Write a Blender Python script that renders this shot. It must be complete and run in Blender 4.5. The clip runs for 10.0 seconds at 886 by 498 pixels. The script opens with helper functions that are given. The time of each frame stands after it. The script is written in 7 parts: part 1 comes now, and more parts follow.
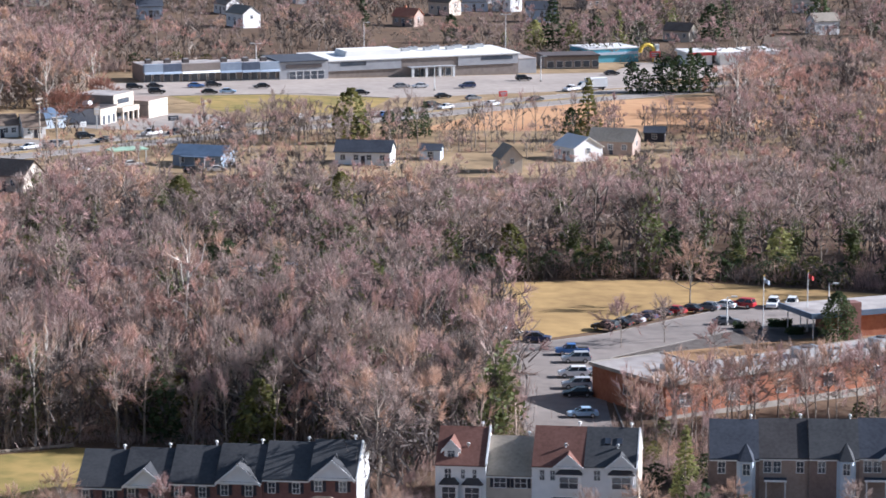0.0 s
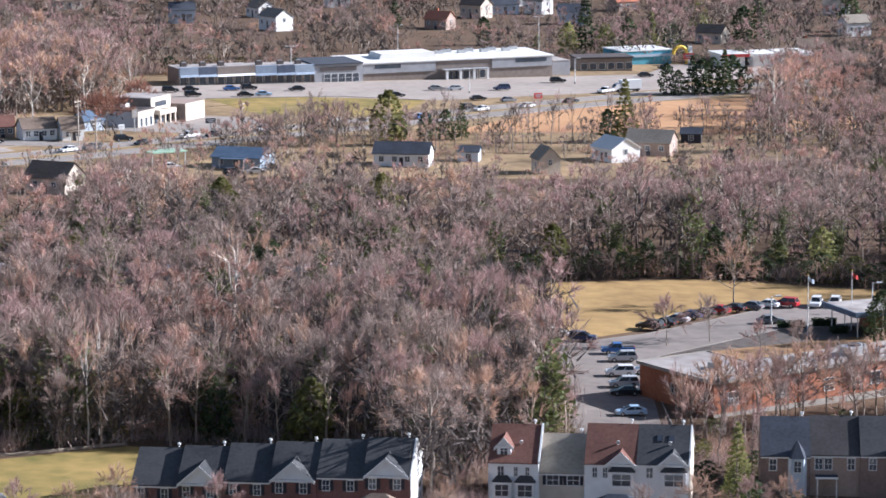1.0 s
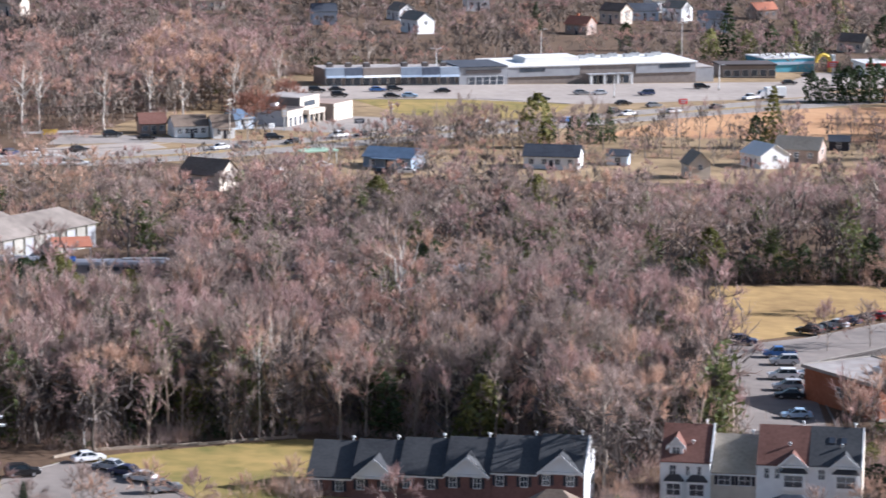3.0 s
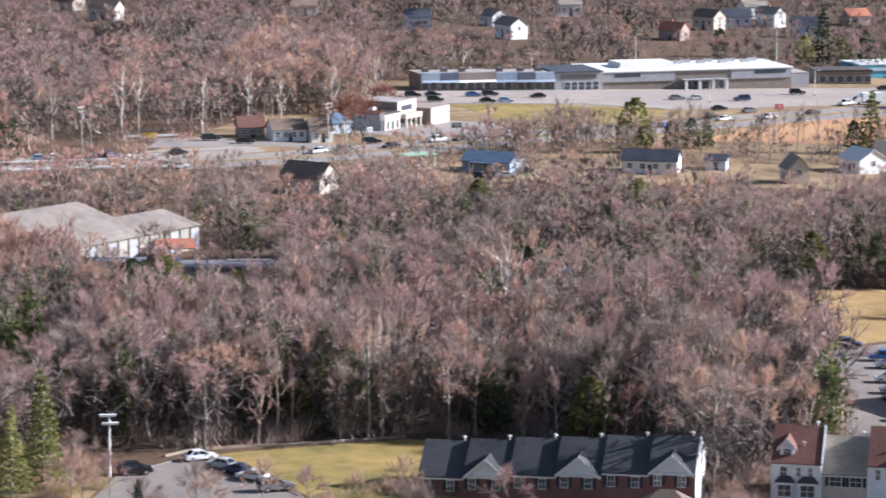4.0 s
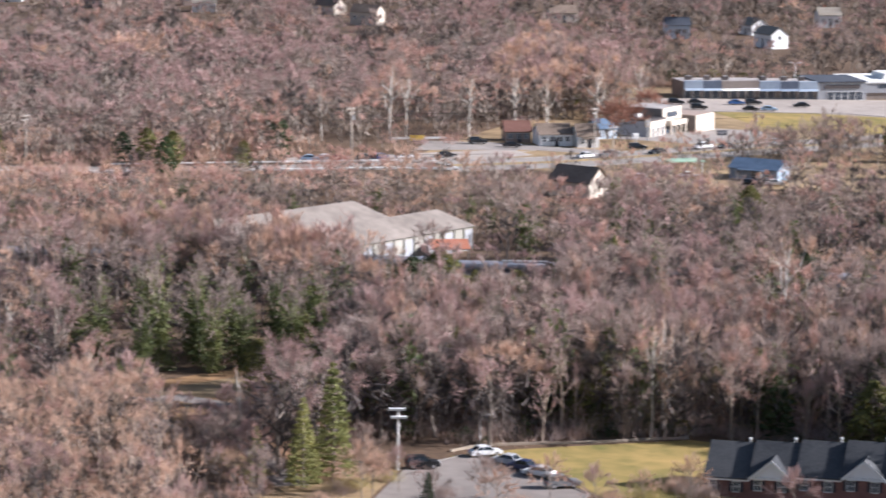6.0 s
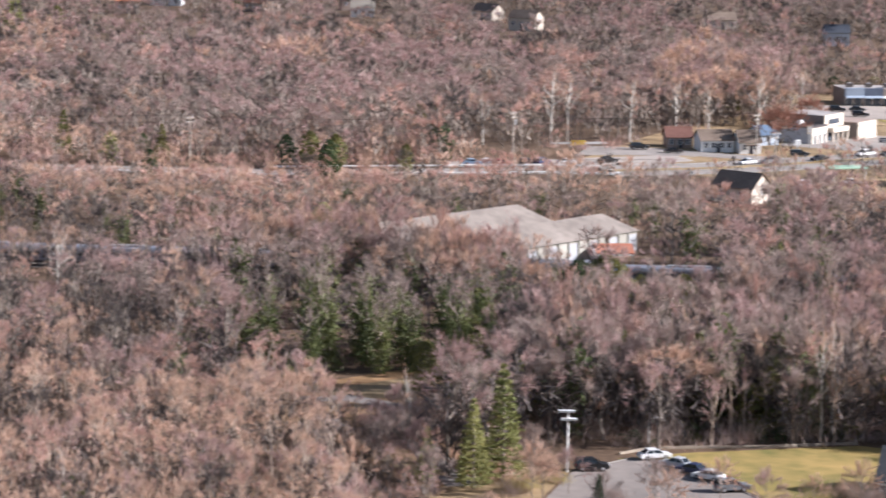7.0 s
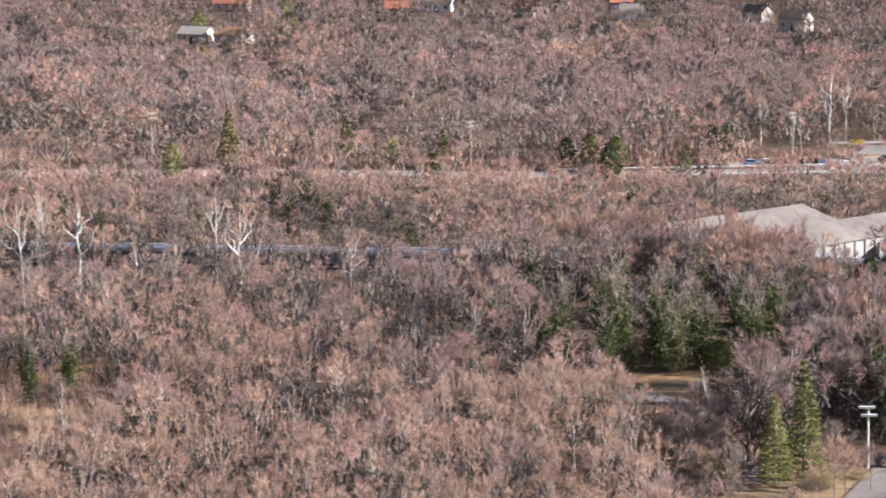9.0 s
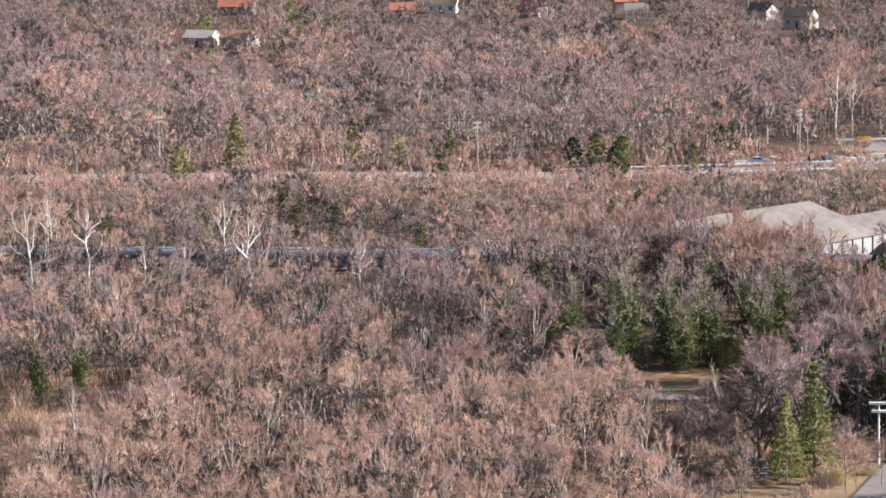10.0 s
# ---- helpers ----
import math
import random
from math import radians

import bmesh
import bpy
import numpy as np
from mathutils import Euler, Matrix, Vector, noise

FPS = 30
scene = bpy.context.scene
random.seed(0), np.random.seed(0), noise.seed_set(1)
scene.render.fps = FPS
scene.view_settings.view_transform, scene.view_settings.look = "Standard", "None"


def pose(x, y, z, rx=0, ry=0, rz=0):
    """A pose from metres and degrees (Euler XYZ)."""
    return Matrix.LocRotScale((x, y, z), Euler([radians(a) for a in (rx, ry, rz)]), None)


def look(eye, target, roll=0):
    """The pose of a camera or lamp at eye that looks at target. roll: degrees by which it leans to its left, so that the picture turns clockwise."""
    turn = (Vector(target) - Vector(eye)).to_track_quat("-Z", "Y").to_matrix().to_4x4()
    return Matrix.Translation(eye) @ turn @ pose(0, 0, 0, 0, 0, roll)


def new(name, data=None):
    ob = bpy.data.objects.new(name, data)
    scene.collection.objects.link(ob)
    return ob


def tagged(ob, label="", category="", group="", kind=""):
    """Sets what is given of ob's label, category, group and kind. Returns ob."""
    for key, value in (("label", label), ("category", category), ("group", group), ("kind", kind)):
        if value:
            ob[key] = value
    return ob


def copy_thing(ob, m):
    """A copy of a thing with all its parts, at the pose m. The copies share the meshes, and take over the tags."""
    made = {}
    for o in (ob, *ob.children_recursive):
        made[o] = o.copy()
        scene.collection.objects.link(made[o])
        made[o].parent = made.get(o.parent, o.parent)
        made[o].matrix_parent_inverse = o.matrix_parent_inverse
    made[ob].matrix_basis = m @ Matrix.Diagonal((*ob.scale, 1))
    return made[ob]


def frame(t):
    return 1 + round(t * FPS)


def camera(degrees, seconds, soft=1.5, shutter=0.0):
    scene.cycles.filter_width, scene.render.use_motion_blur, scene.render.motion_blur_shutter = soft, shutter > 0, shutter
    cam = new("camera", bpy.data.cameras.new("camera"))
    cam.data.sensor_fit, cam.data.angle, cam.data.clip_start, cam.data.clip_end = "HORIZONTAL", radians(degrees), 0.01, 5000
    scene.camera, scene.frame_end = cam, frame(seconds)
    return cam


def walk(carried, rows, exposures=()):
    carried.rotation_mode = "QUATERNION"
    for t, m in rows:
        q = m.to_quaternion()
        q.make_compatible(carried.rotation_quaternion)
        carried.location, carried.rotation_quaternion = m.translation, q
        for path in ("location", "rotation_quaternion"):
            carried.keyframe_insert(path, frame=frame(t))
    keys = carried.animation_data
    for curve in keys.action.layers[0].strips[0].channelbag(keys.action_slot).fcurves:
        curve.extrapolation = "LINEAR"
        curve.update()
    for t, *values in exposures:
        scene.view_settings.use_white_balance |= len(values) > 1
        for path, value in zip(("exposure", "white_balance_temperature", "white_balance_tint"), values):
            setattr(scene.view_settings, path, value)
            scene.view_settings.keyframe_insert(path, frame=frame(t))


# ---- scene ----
cam = camera(16.0, 10.0, soft=1.6, shutter=0.6)
PATH = [
    (0, (0.764, 9.126, 100.754), (0.834, 11.097, 100.424), -0.1),
    (0.5, (-1.329, 8.175, 100.572), (-1.265, 10.147, 100.243), -0.2),
    (1, (-3.469, 7.377, 100.267), (-3.412, 9.349, 99.94), -0.3),
    (1.5, (-5.537, 6.741, 100.068), (-5.481, 8.713, 99.741), -0.4),
    (2, (-7.587, 5.786, 99.952), (-7.542, 7.758, 99.626), -0.5),
    (2.5, (-9.701, 4.972, 99.843), (-9.686, 6.946, 99.518), 0.0),
    (4, (-15.869, 2.859, 98.742), (-15.935, 4.833, 98.424), 0.3),
    (4.5, (-17.678, 1.722, 98.497), (-17.774, 3.694, 98.18), 0.3),
    (5, (-19.378, 1.046, 98.147), (-19.508, 3.016, 97.832), 0.4),
    (6.5, (-24.631, -2.146, 97.475), (-24.892, -0.187, 97.164), 0.8),
    (7, (-26.084, -2.628, 97.053), (-26.391, -0.676, 96.744), 0.8),
    (7.5, (-27.76, -3.287, 96.647), (-28.11, -1.342, 96.339), 0.7),
    (8, (-29.062, -5.158, 96.836), (-29.455, -3.221, 96.529), 0.7),
    (8.5, (-30.3, -7.114, 96.982), (-30.732, -5.186, 96.675), 0.4),
    (9, (-31.004, -8.354, 96.952), (-31.47, -6.433, 96.646), -0.5),
    (9.5, (-31.048, -8.9, 96.896), (-31.518, -6.979, 96.591), -1.0),
    (10, (-31.213, -8.904, 96.881), (-31.683, -6.984, 96.576), -1.1),
]
walk(cam, [(t, look(eye, target, roll)) for t, eye, target, roll in PATH], [(0, 0.97, 5440, 14.5), (2.5, 0.99, 5460, 14.5), (5, 1.01, 5570, 15.5), (7, 1.06, 5740, 15.5), (10, 1.01, 5740, 14)])

# ---- world and sun ----
SUN_AZ, SUN_EL = radians(79), radians(24)      # azimuth clockwise from +y
world = bpy.data.worlds.new("sky")
world.use_nodes = True
scene.world = world
wn = world.node_tree.nodes
sky = wn.new("ShaderNodeTexSky")
sky.sky_type, sky.sun_disc = "NISHITA", False
sky.sun_elevation, sky.sun_rotation = SUN_EL, SUN_AZ
sky.air_density, sky.dust_density = 1.2, 1.5
world.node_tree.links.new(sky.outputs[0], wn["Background"].inputs[0])
wn["Background"].inputs[1].default_value = 0.051
sun_dir = Vector((math.sin(SUN_AZ) * math.cos(SUN_EL), math.cos(SUN_AZ) * math.cos(SUN_EL), math.sin(SUN_EL)))
sun = new("sun", bpy.data.lights.new("sun", "SUN"))
sun.data.energy, sun.data.angle, sun.data.color = 5.45, radians(0.53), (1.0, 0.93, 0.84)
sun.matrix_world = look(sun_dir * 500, (0, 0, 0))

# ---- materials ----
def mat(name, a, b, scale=1.0, rough=0.8, metal=0.0, grain=0.0, bump=0.0, big=0.06, spread=0.35, spec=0.3, per_object=0.0, thin=0.0):
    """Two base colours mixed by noise at two sizes in world metres; bump is fine relief in metres."""
    m = bpy.data.materials.new(name)
    m.use_nodes = True
    nt = m.node_tree
    n, l = nt.nodes, nt.links
    p = n["Principled BSDF"]
    p.inputs["Roughness"].default_value, p.inputs["Metallic"].default_value = rough, metal
    p.inputs["Specular IOR Level"].default_value = spec
    geo = n.new("ShaderNodeNewGeometry")
    fine, coarse = n.new("ShaderNodeTexNoise"), n.new("ShaderNodeTexNoise")
    fine.inputs["Scale"].default_value, fine.inputs["Detail"].default_value = scale, 5.0
    coarse.inputs["Scale"].default_value, coarse.inputs["Detail"].default_value = big, 3.0
    for t in (fine, coarse):
        l.new(geo.outputs["Position"], t.inputs["Vector"])
    add = n.new("ShaderNodeMath")
    add.operation = "ADD"
    l.new(fine.outputs[0], add.inputs[0])
    l.new(coarse.outputs[0], add.inputs[1])
    last = add.outputs[0]
    if per_object:
        info, mul, more = n.new("ShaderNodeObjectInfo"), n.new("ShaderNodeMath"), n.new("ShaderNodeMath")
        mul.operation, more.operation = "MULTIPLY_ADD", "ADD"
        l.new(info.outputs["Random"], mul.inputs[0])
        mul.inputs[1].default_value, mul.inputs[2].default_value = per_object, -per_object / 2
        l.new(last, more.inputs[0])
        l.new(mul.outputs[0], more.inputs[1])
        last = more.outputs[0]
    ramp = n.new("ShaderNodeMapRange")
    ramp.inputs[1].default_value, ramp.inputs[2].default_value = 1.0 - spread, 1.0 + spread
    l.new(last, ramp.inputs[0])
    mix = n.new("ShaderNodeMix")
    mix.data_type = "RGBA"
    mix.inputs[6].default_value, mix.inputs[7].default_value = (*a, 1), (*b, 1)
    l.new(ramp.outputs[0], mix.inputs[0])
    l.new(mix.outputs[2], p.inputs["Base Color"])
    if thin:
        # thin twigs and leaves scatter light to both sides
        through_, both = n.new("ShaderNodeBsdfTranslucent"), n.new("ShaderNodeMixShader")
        l.new(mix.outputs[2], through_.inputs["Color"])
        both.inputs[0].default_value = thin
        l.new(p.outputs[0], both.inputs[1])
        l.new(through_.outputs[0], both.inputs[2])
        l.new(both.outputs[0], n["Material Output"].inputs["Surface"])
    if bump:
        relief = n.new("ShaderNodeBump")
        relief.inputs["Distance"].default_value, relief.inputs["Strength"].default_value = bump, 0.8
        l.new(fine.outputs[0], relief.inputs["Height"])
        l.new(relief.outputs[0], p.inputs["Normal"])
    return m


M = {}
M["litter"] = mat("leaf_litter", (0.075, 0.046, 0.028), (0.17, 0.105, 0.06), 0.9, 0.95, bump=0.08, big=0.05)
M["lawn"] = mat("winter_lawn", (0.17, 0.15, 0.04), (0.36, 0.27, 0.11), 0.7, 0.95, bump=0.03, big=0.035, spread=0.25)
M["green_lawn"] = mat("green_lawn", (0.13, 0.125, 0.03), (0.40, 0.27, 0.09), 0.3, 0.95, bump=0.03, big=0.05)
M["field"] = mat("dry_field_grass", (0.25, 0.155, 0.06), (0.45, 0.295, 0.115), 0.3, 0.95, bump=0.03, big=0.05, spread=0.3)
M["dirt"] = mat("bare_orange_soil", (0.40, 0.20, 0.09), (0.56, 0.33, 0.17), 0.35, 0.95, bump=0.1, big=0.04)
M["straw"] = mat("dry_straw_verge", (0.17, 0.115, 0.06), (0.40, 0.28, 0.15), 0.25, 0.95, bump=0.05)
M["asphalt"] = mat("asphalt", (0.235, 0.207, 0.185), (0.36, 0.316, 0.28), 0.6, 0.9, big=0.1)
M["lot_asphalt"] = mat("worn_lot_asphalt", (0.30, 0.256, 0.222), (0.43, 0.367, 0.317), 0.4, 0.9, big=0.06)
M["school_asphalt"] = mat("school_lot_asphalt", (0.18, 0.154, 0.137), (0.285, 0.245, 0.217), 0.4, 0.9, big=0.06)
M["rust_litter"] = mat("orange_leaf_litter", (0.19, 0.105, 0.05), (0.40, 0.24, 0.115), 0.4, 0.95, bump=0.06)
M["concrete"] = mat("concrete", (0.29, 0.265, 0.235), (0.43, 0.395, 0.35), 0.8, 0.9)
M["old_kerb"] = mat("worn_grey_kerb", (0.21, 0.187, 0.165), (0.31, 0.28, 0.25), 1.0, 0.9)
M["paint"] = mat("white_road_paint", (0.55, 0.55, 0.53), (0.75, 0.75, 0.72), 2.0, 0.7)
M["yellow_paint"] = mat("yellow_road_paint", (0.55, 0.38, 0.06), (0.7, 0.5, 0.1), 2.0, 0.7)
M["bark"] = mat("grey_brown_bark", (0.12, 0.098, 0.082), (0.33, 0.275, 0.23), 1.2, 0.95, big=0.07, per_object=0.4)
M["young_bark"] = mat("pale_brown_bark", (0.24, 0.18, 0.14), (0.50, 0.40, 0.32), 0.9, 0.9, big=0.1, per_object=0.5)
M["pale_bark"] = mat("white_sycamore_bark", (0.46, 0.42, 0.36), (0.78, 0.74, 0.67), 1.1, 0.9, big=0.2)
M["twig_mauve"] = mat("mauve_brown_twigs", (0.31, 0.205, 0.188), (0.60, 0.415, 0.38), 0.15, 0.9, big=0.03, spread=0.5, per_object=0.25, thin=0.22)
M["twig_grey"] = mat("grey_brown_twigs", (0.265, 0.20, 0.175), (0.52, 0.405, 0.355), 0.15, 0.9, big=0.03, spread=0.5, per_object=0.25, thin=0.22)
M["twig_tan"] = mat("tan_twigs", (0.46, 0.305, 0.225), (0.72, 0.495, 0.37), 0.15, 0.9, big=0.03, spread=0.5, per_object=0.25, thin=0.22)
M["twig_pink"] = mat("reddish_twigs", (0.40, 0.245, 0.20), (0.66, 0.425, 0.35), 0.15, 0.9, big=0.03, spread=0.5, per_object=0.25, thin=0.22)
M["dry_leaf"] = mat("dry_russet_leaves", (0.30, 0.15, 0.105), (0.50, 0.28, 0.21), 0.6, 0.9, thin=0.22)
# dark twigs, and the shade painted into near crowns and wood-edge brush
M["twig_dark_shade"] = mat("dark_grey_twigs_and_shade", (0.06, 0.05, 0.047), (0.15, 0.125, 0.115), 0.15, 0.9, big=0.03, spread=0.5, thin=0.22)
M["blue_roof"] = mat("weathered_blue_metal_roof", (0.09, 0.13, 0.19), (0.16, 0.22, 0.31), 0.6, 0.5, metal=0.2)
M["pine"] = mat("pine_needles", (0.10, 0.12, 0.04), (0.38, 0.36, 0.14), 0.7, 0.8, big=0.1, per_object=0.4, thin=0.38)
M["cedar"] = mat("dark_evergreen_needles", (0.025, 0.042, 0.02), (0.085, 0.11, 0.045), 0.6, 0.8, per_object=0.3, thin=0.38)
M["ivy"] = mat("ivy_leaves", (0.05, 0.07, 0.026), (0.21, 0.225, 0.085), 0.8, 0.6, per_object=0.4, thin=0.38)
M["olive"] = mat("olive_evergreen_leaves", (0.09, 0.095, 0.03), (0.25, 0.23, 0.08), 0.6, 0.8, thin=0.38)
M["ballast"] = mat("brown_gravel", (0.13, 0.10, 0.08), (0.24, 0.19, 0.155), 1.5, 0.95, bump=0.05)
M["straw_twig"] = mat("straw_stems", (0.30, 0.24, 0.10), (0.50, 0.42, 0.20), 0.5, 0.9, thin=0.22)
M["old_timber"] = mat("weathered_timber", (0.26, 0.21, 0.16), (0.42, 0.35, 0.27), 0.8, 0.9)

# ---- building helpers ----
def G(x, y):
    """Height of the ground."""
    x, y = min(max(x, -120.0), 260.0), min(max(y, 200.0), 1500.0)
    return -0.022 * x - 0.004 * (y - 450.0)


def mesh_obj(name, bm, material, parent=None, label=""):
    me = bpy.data.meshes.new(name)
    bmesh.ops.recalc_face_normals(bm, faces=bm.faces)
    bm.to_mesh(me)
    bm.free()
    for m_ in material if isinstance(material, (list, tuple)) else [material]:
        me.materials.append(m_)
    ob = new(name, me)
    if parent:
        ob.parent = parent
    if label:
        ob["label"] = label
    return ob


def part(name, bm, material, parent, label=""):
    return mesh_obj(name, bm, material, parent, label)


def box(bm, x0, x1, y0, y1, z0, z1):
    """A box between two corners."""
    v = [bm.verts.new((x, y, z)) for z in (z0, z1) for x, y in ((x0, y0), (x1, y0), (x1, y1), (x0, y1))]
    for f in ((3, 2, 1, 0), (4, 5, 6, 7), (0, 1, 5, 4), (1, 2, 6, 5), (2, 3, 7, 6), (3, 0, 4, 7)):
        bm.faces.new([v[i] for i in f])
    return bm


def boxes(*rows):
    bm = bmesh.new()
    for r in rows:
        box(bm, *r)
    return bm


def prism(bm, outline, axis, a, b):
    """An outline in the plane across axis, drawn from a to b along it. axis x: outline is (y, z); axis y: (x, z); axis z: (x, y)."""
    def at(p, s):
        return {"x": (s, p[0], p[1]), "y": (p[0], s, p[1]), "z": (p[0], p[1], s)}[axis]
    lo, hi = [bm.verts.new(at(p, a)) for p in outline], [bm.verts.new(at(p, b)) for p in outline]
    bm.faces.new(lo)
    bm.faces.new(hi[::-1])
    for i in range(len(outline)):
        k = (i + 1) % len(outline)
        bm.faces.new((lo[i], hi[i], hi[k], lo[k]))
    return bm


def rod(bm, p, q, r0, r1, sides=6):
    """A tapered round bar from p to q."""
    p, q = Vector(p), Vector(q)
    d = (q - p).normalized()
    u = d.orthogonal().normalized()
    w = d.cross(u)
    ring = []
    for c, r in ((p, r0), (q, r1)):
        ring.append([bm.verts.new(c + (u * math.cos(2 * math.pi * i / sides) + w * math.sin(2 * math.pi * i / sides)) * r) for i in range(sides)])
    for i in range(sides):
        k = (i + 1) % sides
        bm.faces.new((ring[0][i], ring[0][k], ring[1][k], ring[1][i]))
    bm.faces.new(ring[0][::-1])
    bm.faces.new(ring[1])
    return bm


def thing(name, x, y, turn=0.0, z=None, label="", category="", group=""):
    """An empty at the base of a thing."""
    e = new(name)
    e.matrix_world = pose(x, y, G(x, y) if z is None else z, 0, 0, turn)
    return tagged(e, label, category, group)


def patch(name, outline, material, lift, label, category, step=25.0):
    """A flat sheet of ground cover that follows the ground."""
    bm = bmesh.new()
    bm.faces.new([bm.verts.new((x, y, 0)) for x, y in outline])
    bmesh.ops.triangulate(bm, faces=bm.faces)
    for axis, n in ((0, (1, 0, 0)), (1, (0, 1, 0))):
        lo, hi = min(p[axis] for p in outline), max(p[axis] for p in outline)
        cuts = [step * k for k in range(int(lo // step) + 1, int(hi // step) + 1)] + ([-120.0] if axis == 0 and lo < -120 < hi else [])
        for c in cuts:
            co = [0, 0, 0]
            co[axis] = c
            bmesh.ops.bisect_plane(bm, geom=bm.verts[:] + bm.edges[:] + bm.faces[:], plane_co=co, plane_no=n)
    for v in bm.verts:
        v.co.z = G(v.co.x, v.co.y) + lift
    for f in bm.faces:
        if f.normal.z < 0:
            f.normal_flip()
    me = bpy.data.meshes.new(name)
    bm.normal_update()
    for f in bm.faces:
        if f.normal.z < 0:
            f.normal_flip()
    bm.to_mesh(me)
    bm.free()
    me.materials.append(material)
    return tagged(new(name, me), label, category, kind="structure")


def ribbon(line, half, a=0.0, b=None):
    """The outline of a strip along a line of points: its offset ranges from -half to half, or from a to b."""
    lo, hi = (-half, half) if b is None else (a, b)
    left, right = [], []
    for i, p in enumerate(line):
        d = Vector(line[min(i + 1, len(line) - 1)]) - Vector(line[max(i - 1, 0)])
        n = Vector((-d.y, d.x)).normalized()
        right.append((p[0] + n.x * lo, p[1] + n.y * lo))
        left.append((p[0] + n.x * hi, p[1] + n.y * hi))
    return right + left[::-1]


def inside(x, y, poly):
    hit, j = False, len(poly) - 1
    for i in range(len(poly)):
        (xi, yi), (xj, yj) = poly[i], poly[j]
        if (yi > y) != (yj > y) and x < (xj - xi) * (y - yi) / (yj - yi) + xi:
            hit = not hit
        j = i
    return hit


# ---- trees: arrays of triangles ----
class Tris:
    """Grows lists of vertices and triangles with a material slot each."""
    def __init__(self):
        self.v, self.f, self.m, self.n = [], [], [], 0

    def add(self, v, f, slot):
        self.v.append(np.asarray(v, np.float32))
        self.f.append(np.asarray(f, np.int32) + self.n)
        self.m.append(np.full(len(f), slot, np.int32))
        self.n += len(v)

    def tube(self, pts, radii, sides, slot):
        pts = np.asarray(pts, float)
        rings = []
        for i, p in enumerate(pts):
            d = pts[min(i + 1, len(pts) - 1)] - pts[max(i - 1, 0)]
            d /= np.linalg.norm(d) + 1e-9
            u = np.cross(d, (0.3, 0.9, 0.2))
            u /= np.linalg.norm(u) + 1e-9
            w = np.cross(d, u)
            a = np.arange(sides) * 2 * math.pi / sides
            rings.append(p + radii[i] * (np.cos(a)[:, None] * u + np.sin(a)[:, None] * w))
        f = []
        for i in range(len(pts) - 1):
            for k in range(sides):
                a, b = i * sides + k, i * sides + (k + 1) % sides
                f += [(a, b, b + sides), (a, b + sides, a + sides)]
        self.add(np.concatenate(rings), f, slot)

    def slivers(self, base, way, length, width, slot):
        """Thin pointed twigs, a triangle each."""
        n = len(base)
        side = np.cross(way, np.random.normal(size=(n, 3)))
        side /= np.linalg.norm(side, axis=1)[:, None] + 1e-9
        half = side * (np.asarray(width) / 2)[:, None]
        v = np.stack([base - half, base + half, base + way * np.asarray(length)[:, None]], 1).reshape(-1, 3)
        self.add(v, np.arange(3 * n).reshape(-1, 3), slot)

    def leaves(self, at, size, slot, flat=0.0):
        """Small leaf or needle tufts, a four-cornered blade each."""
        n = len(at)
        u, w = np.random.normal(size=(n, 3)), np.random.normal(size=(n, 3))
        u[:, 2] *= 1 - flat
        u /= np.linalg.norm(u, axis=1)[:, None]
        w -= (w * u).sum(1)[:, None] * u
        w /= np.linalg.norm(w, axis=1)[:, None]
        s = np.asarray(size)[:, None]
        v = np.stack([at - u * s, at - w * s * 0.45, at + u * s, at + w * s * 0.45], 1).reshape(-1, 3)
        q = np.arange(n)[:, None] * 4
        self.add(v, np.concatenate([q + (0, 1, 2), q + (0, 2, 3)]), slot)

    def arrays(self):
        return np.concatenate(self.v), np.concatenate(self.f), np.concatenate(self.m)


def tri_mesh(name, v, f, slots, materials):
    me = bpy.data.meshes.new(name)
    me.vertices.add(len(v))
    me.vertices.foreach_set("co", np.ascontiguousarray(v, np.float32).ravel())
    me.loops.add(3 * len(f))
    me.loops.foreach_set("vertex_index", np.ascontiguousarray(f, np.int32).ravel())
    me.polygons.add(len(f))
    me.polygons.foreach_set("loop_start", np.arange(0, 3 * len(f), 3, dtype=np.int32))
    me.polygons.foreach_set("loop_total", np.full(len(f), 3, np.int32))
    for m_ in materials:
        me.materials.append(m_)
    me.polygons.foreach_set("material_index", slots.astype(np.int32))
    me.update(calc_edges=True)
    return me


def unit(v):
    return v / (np.linalg.norm(v) + 1e-9)


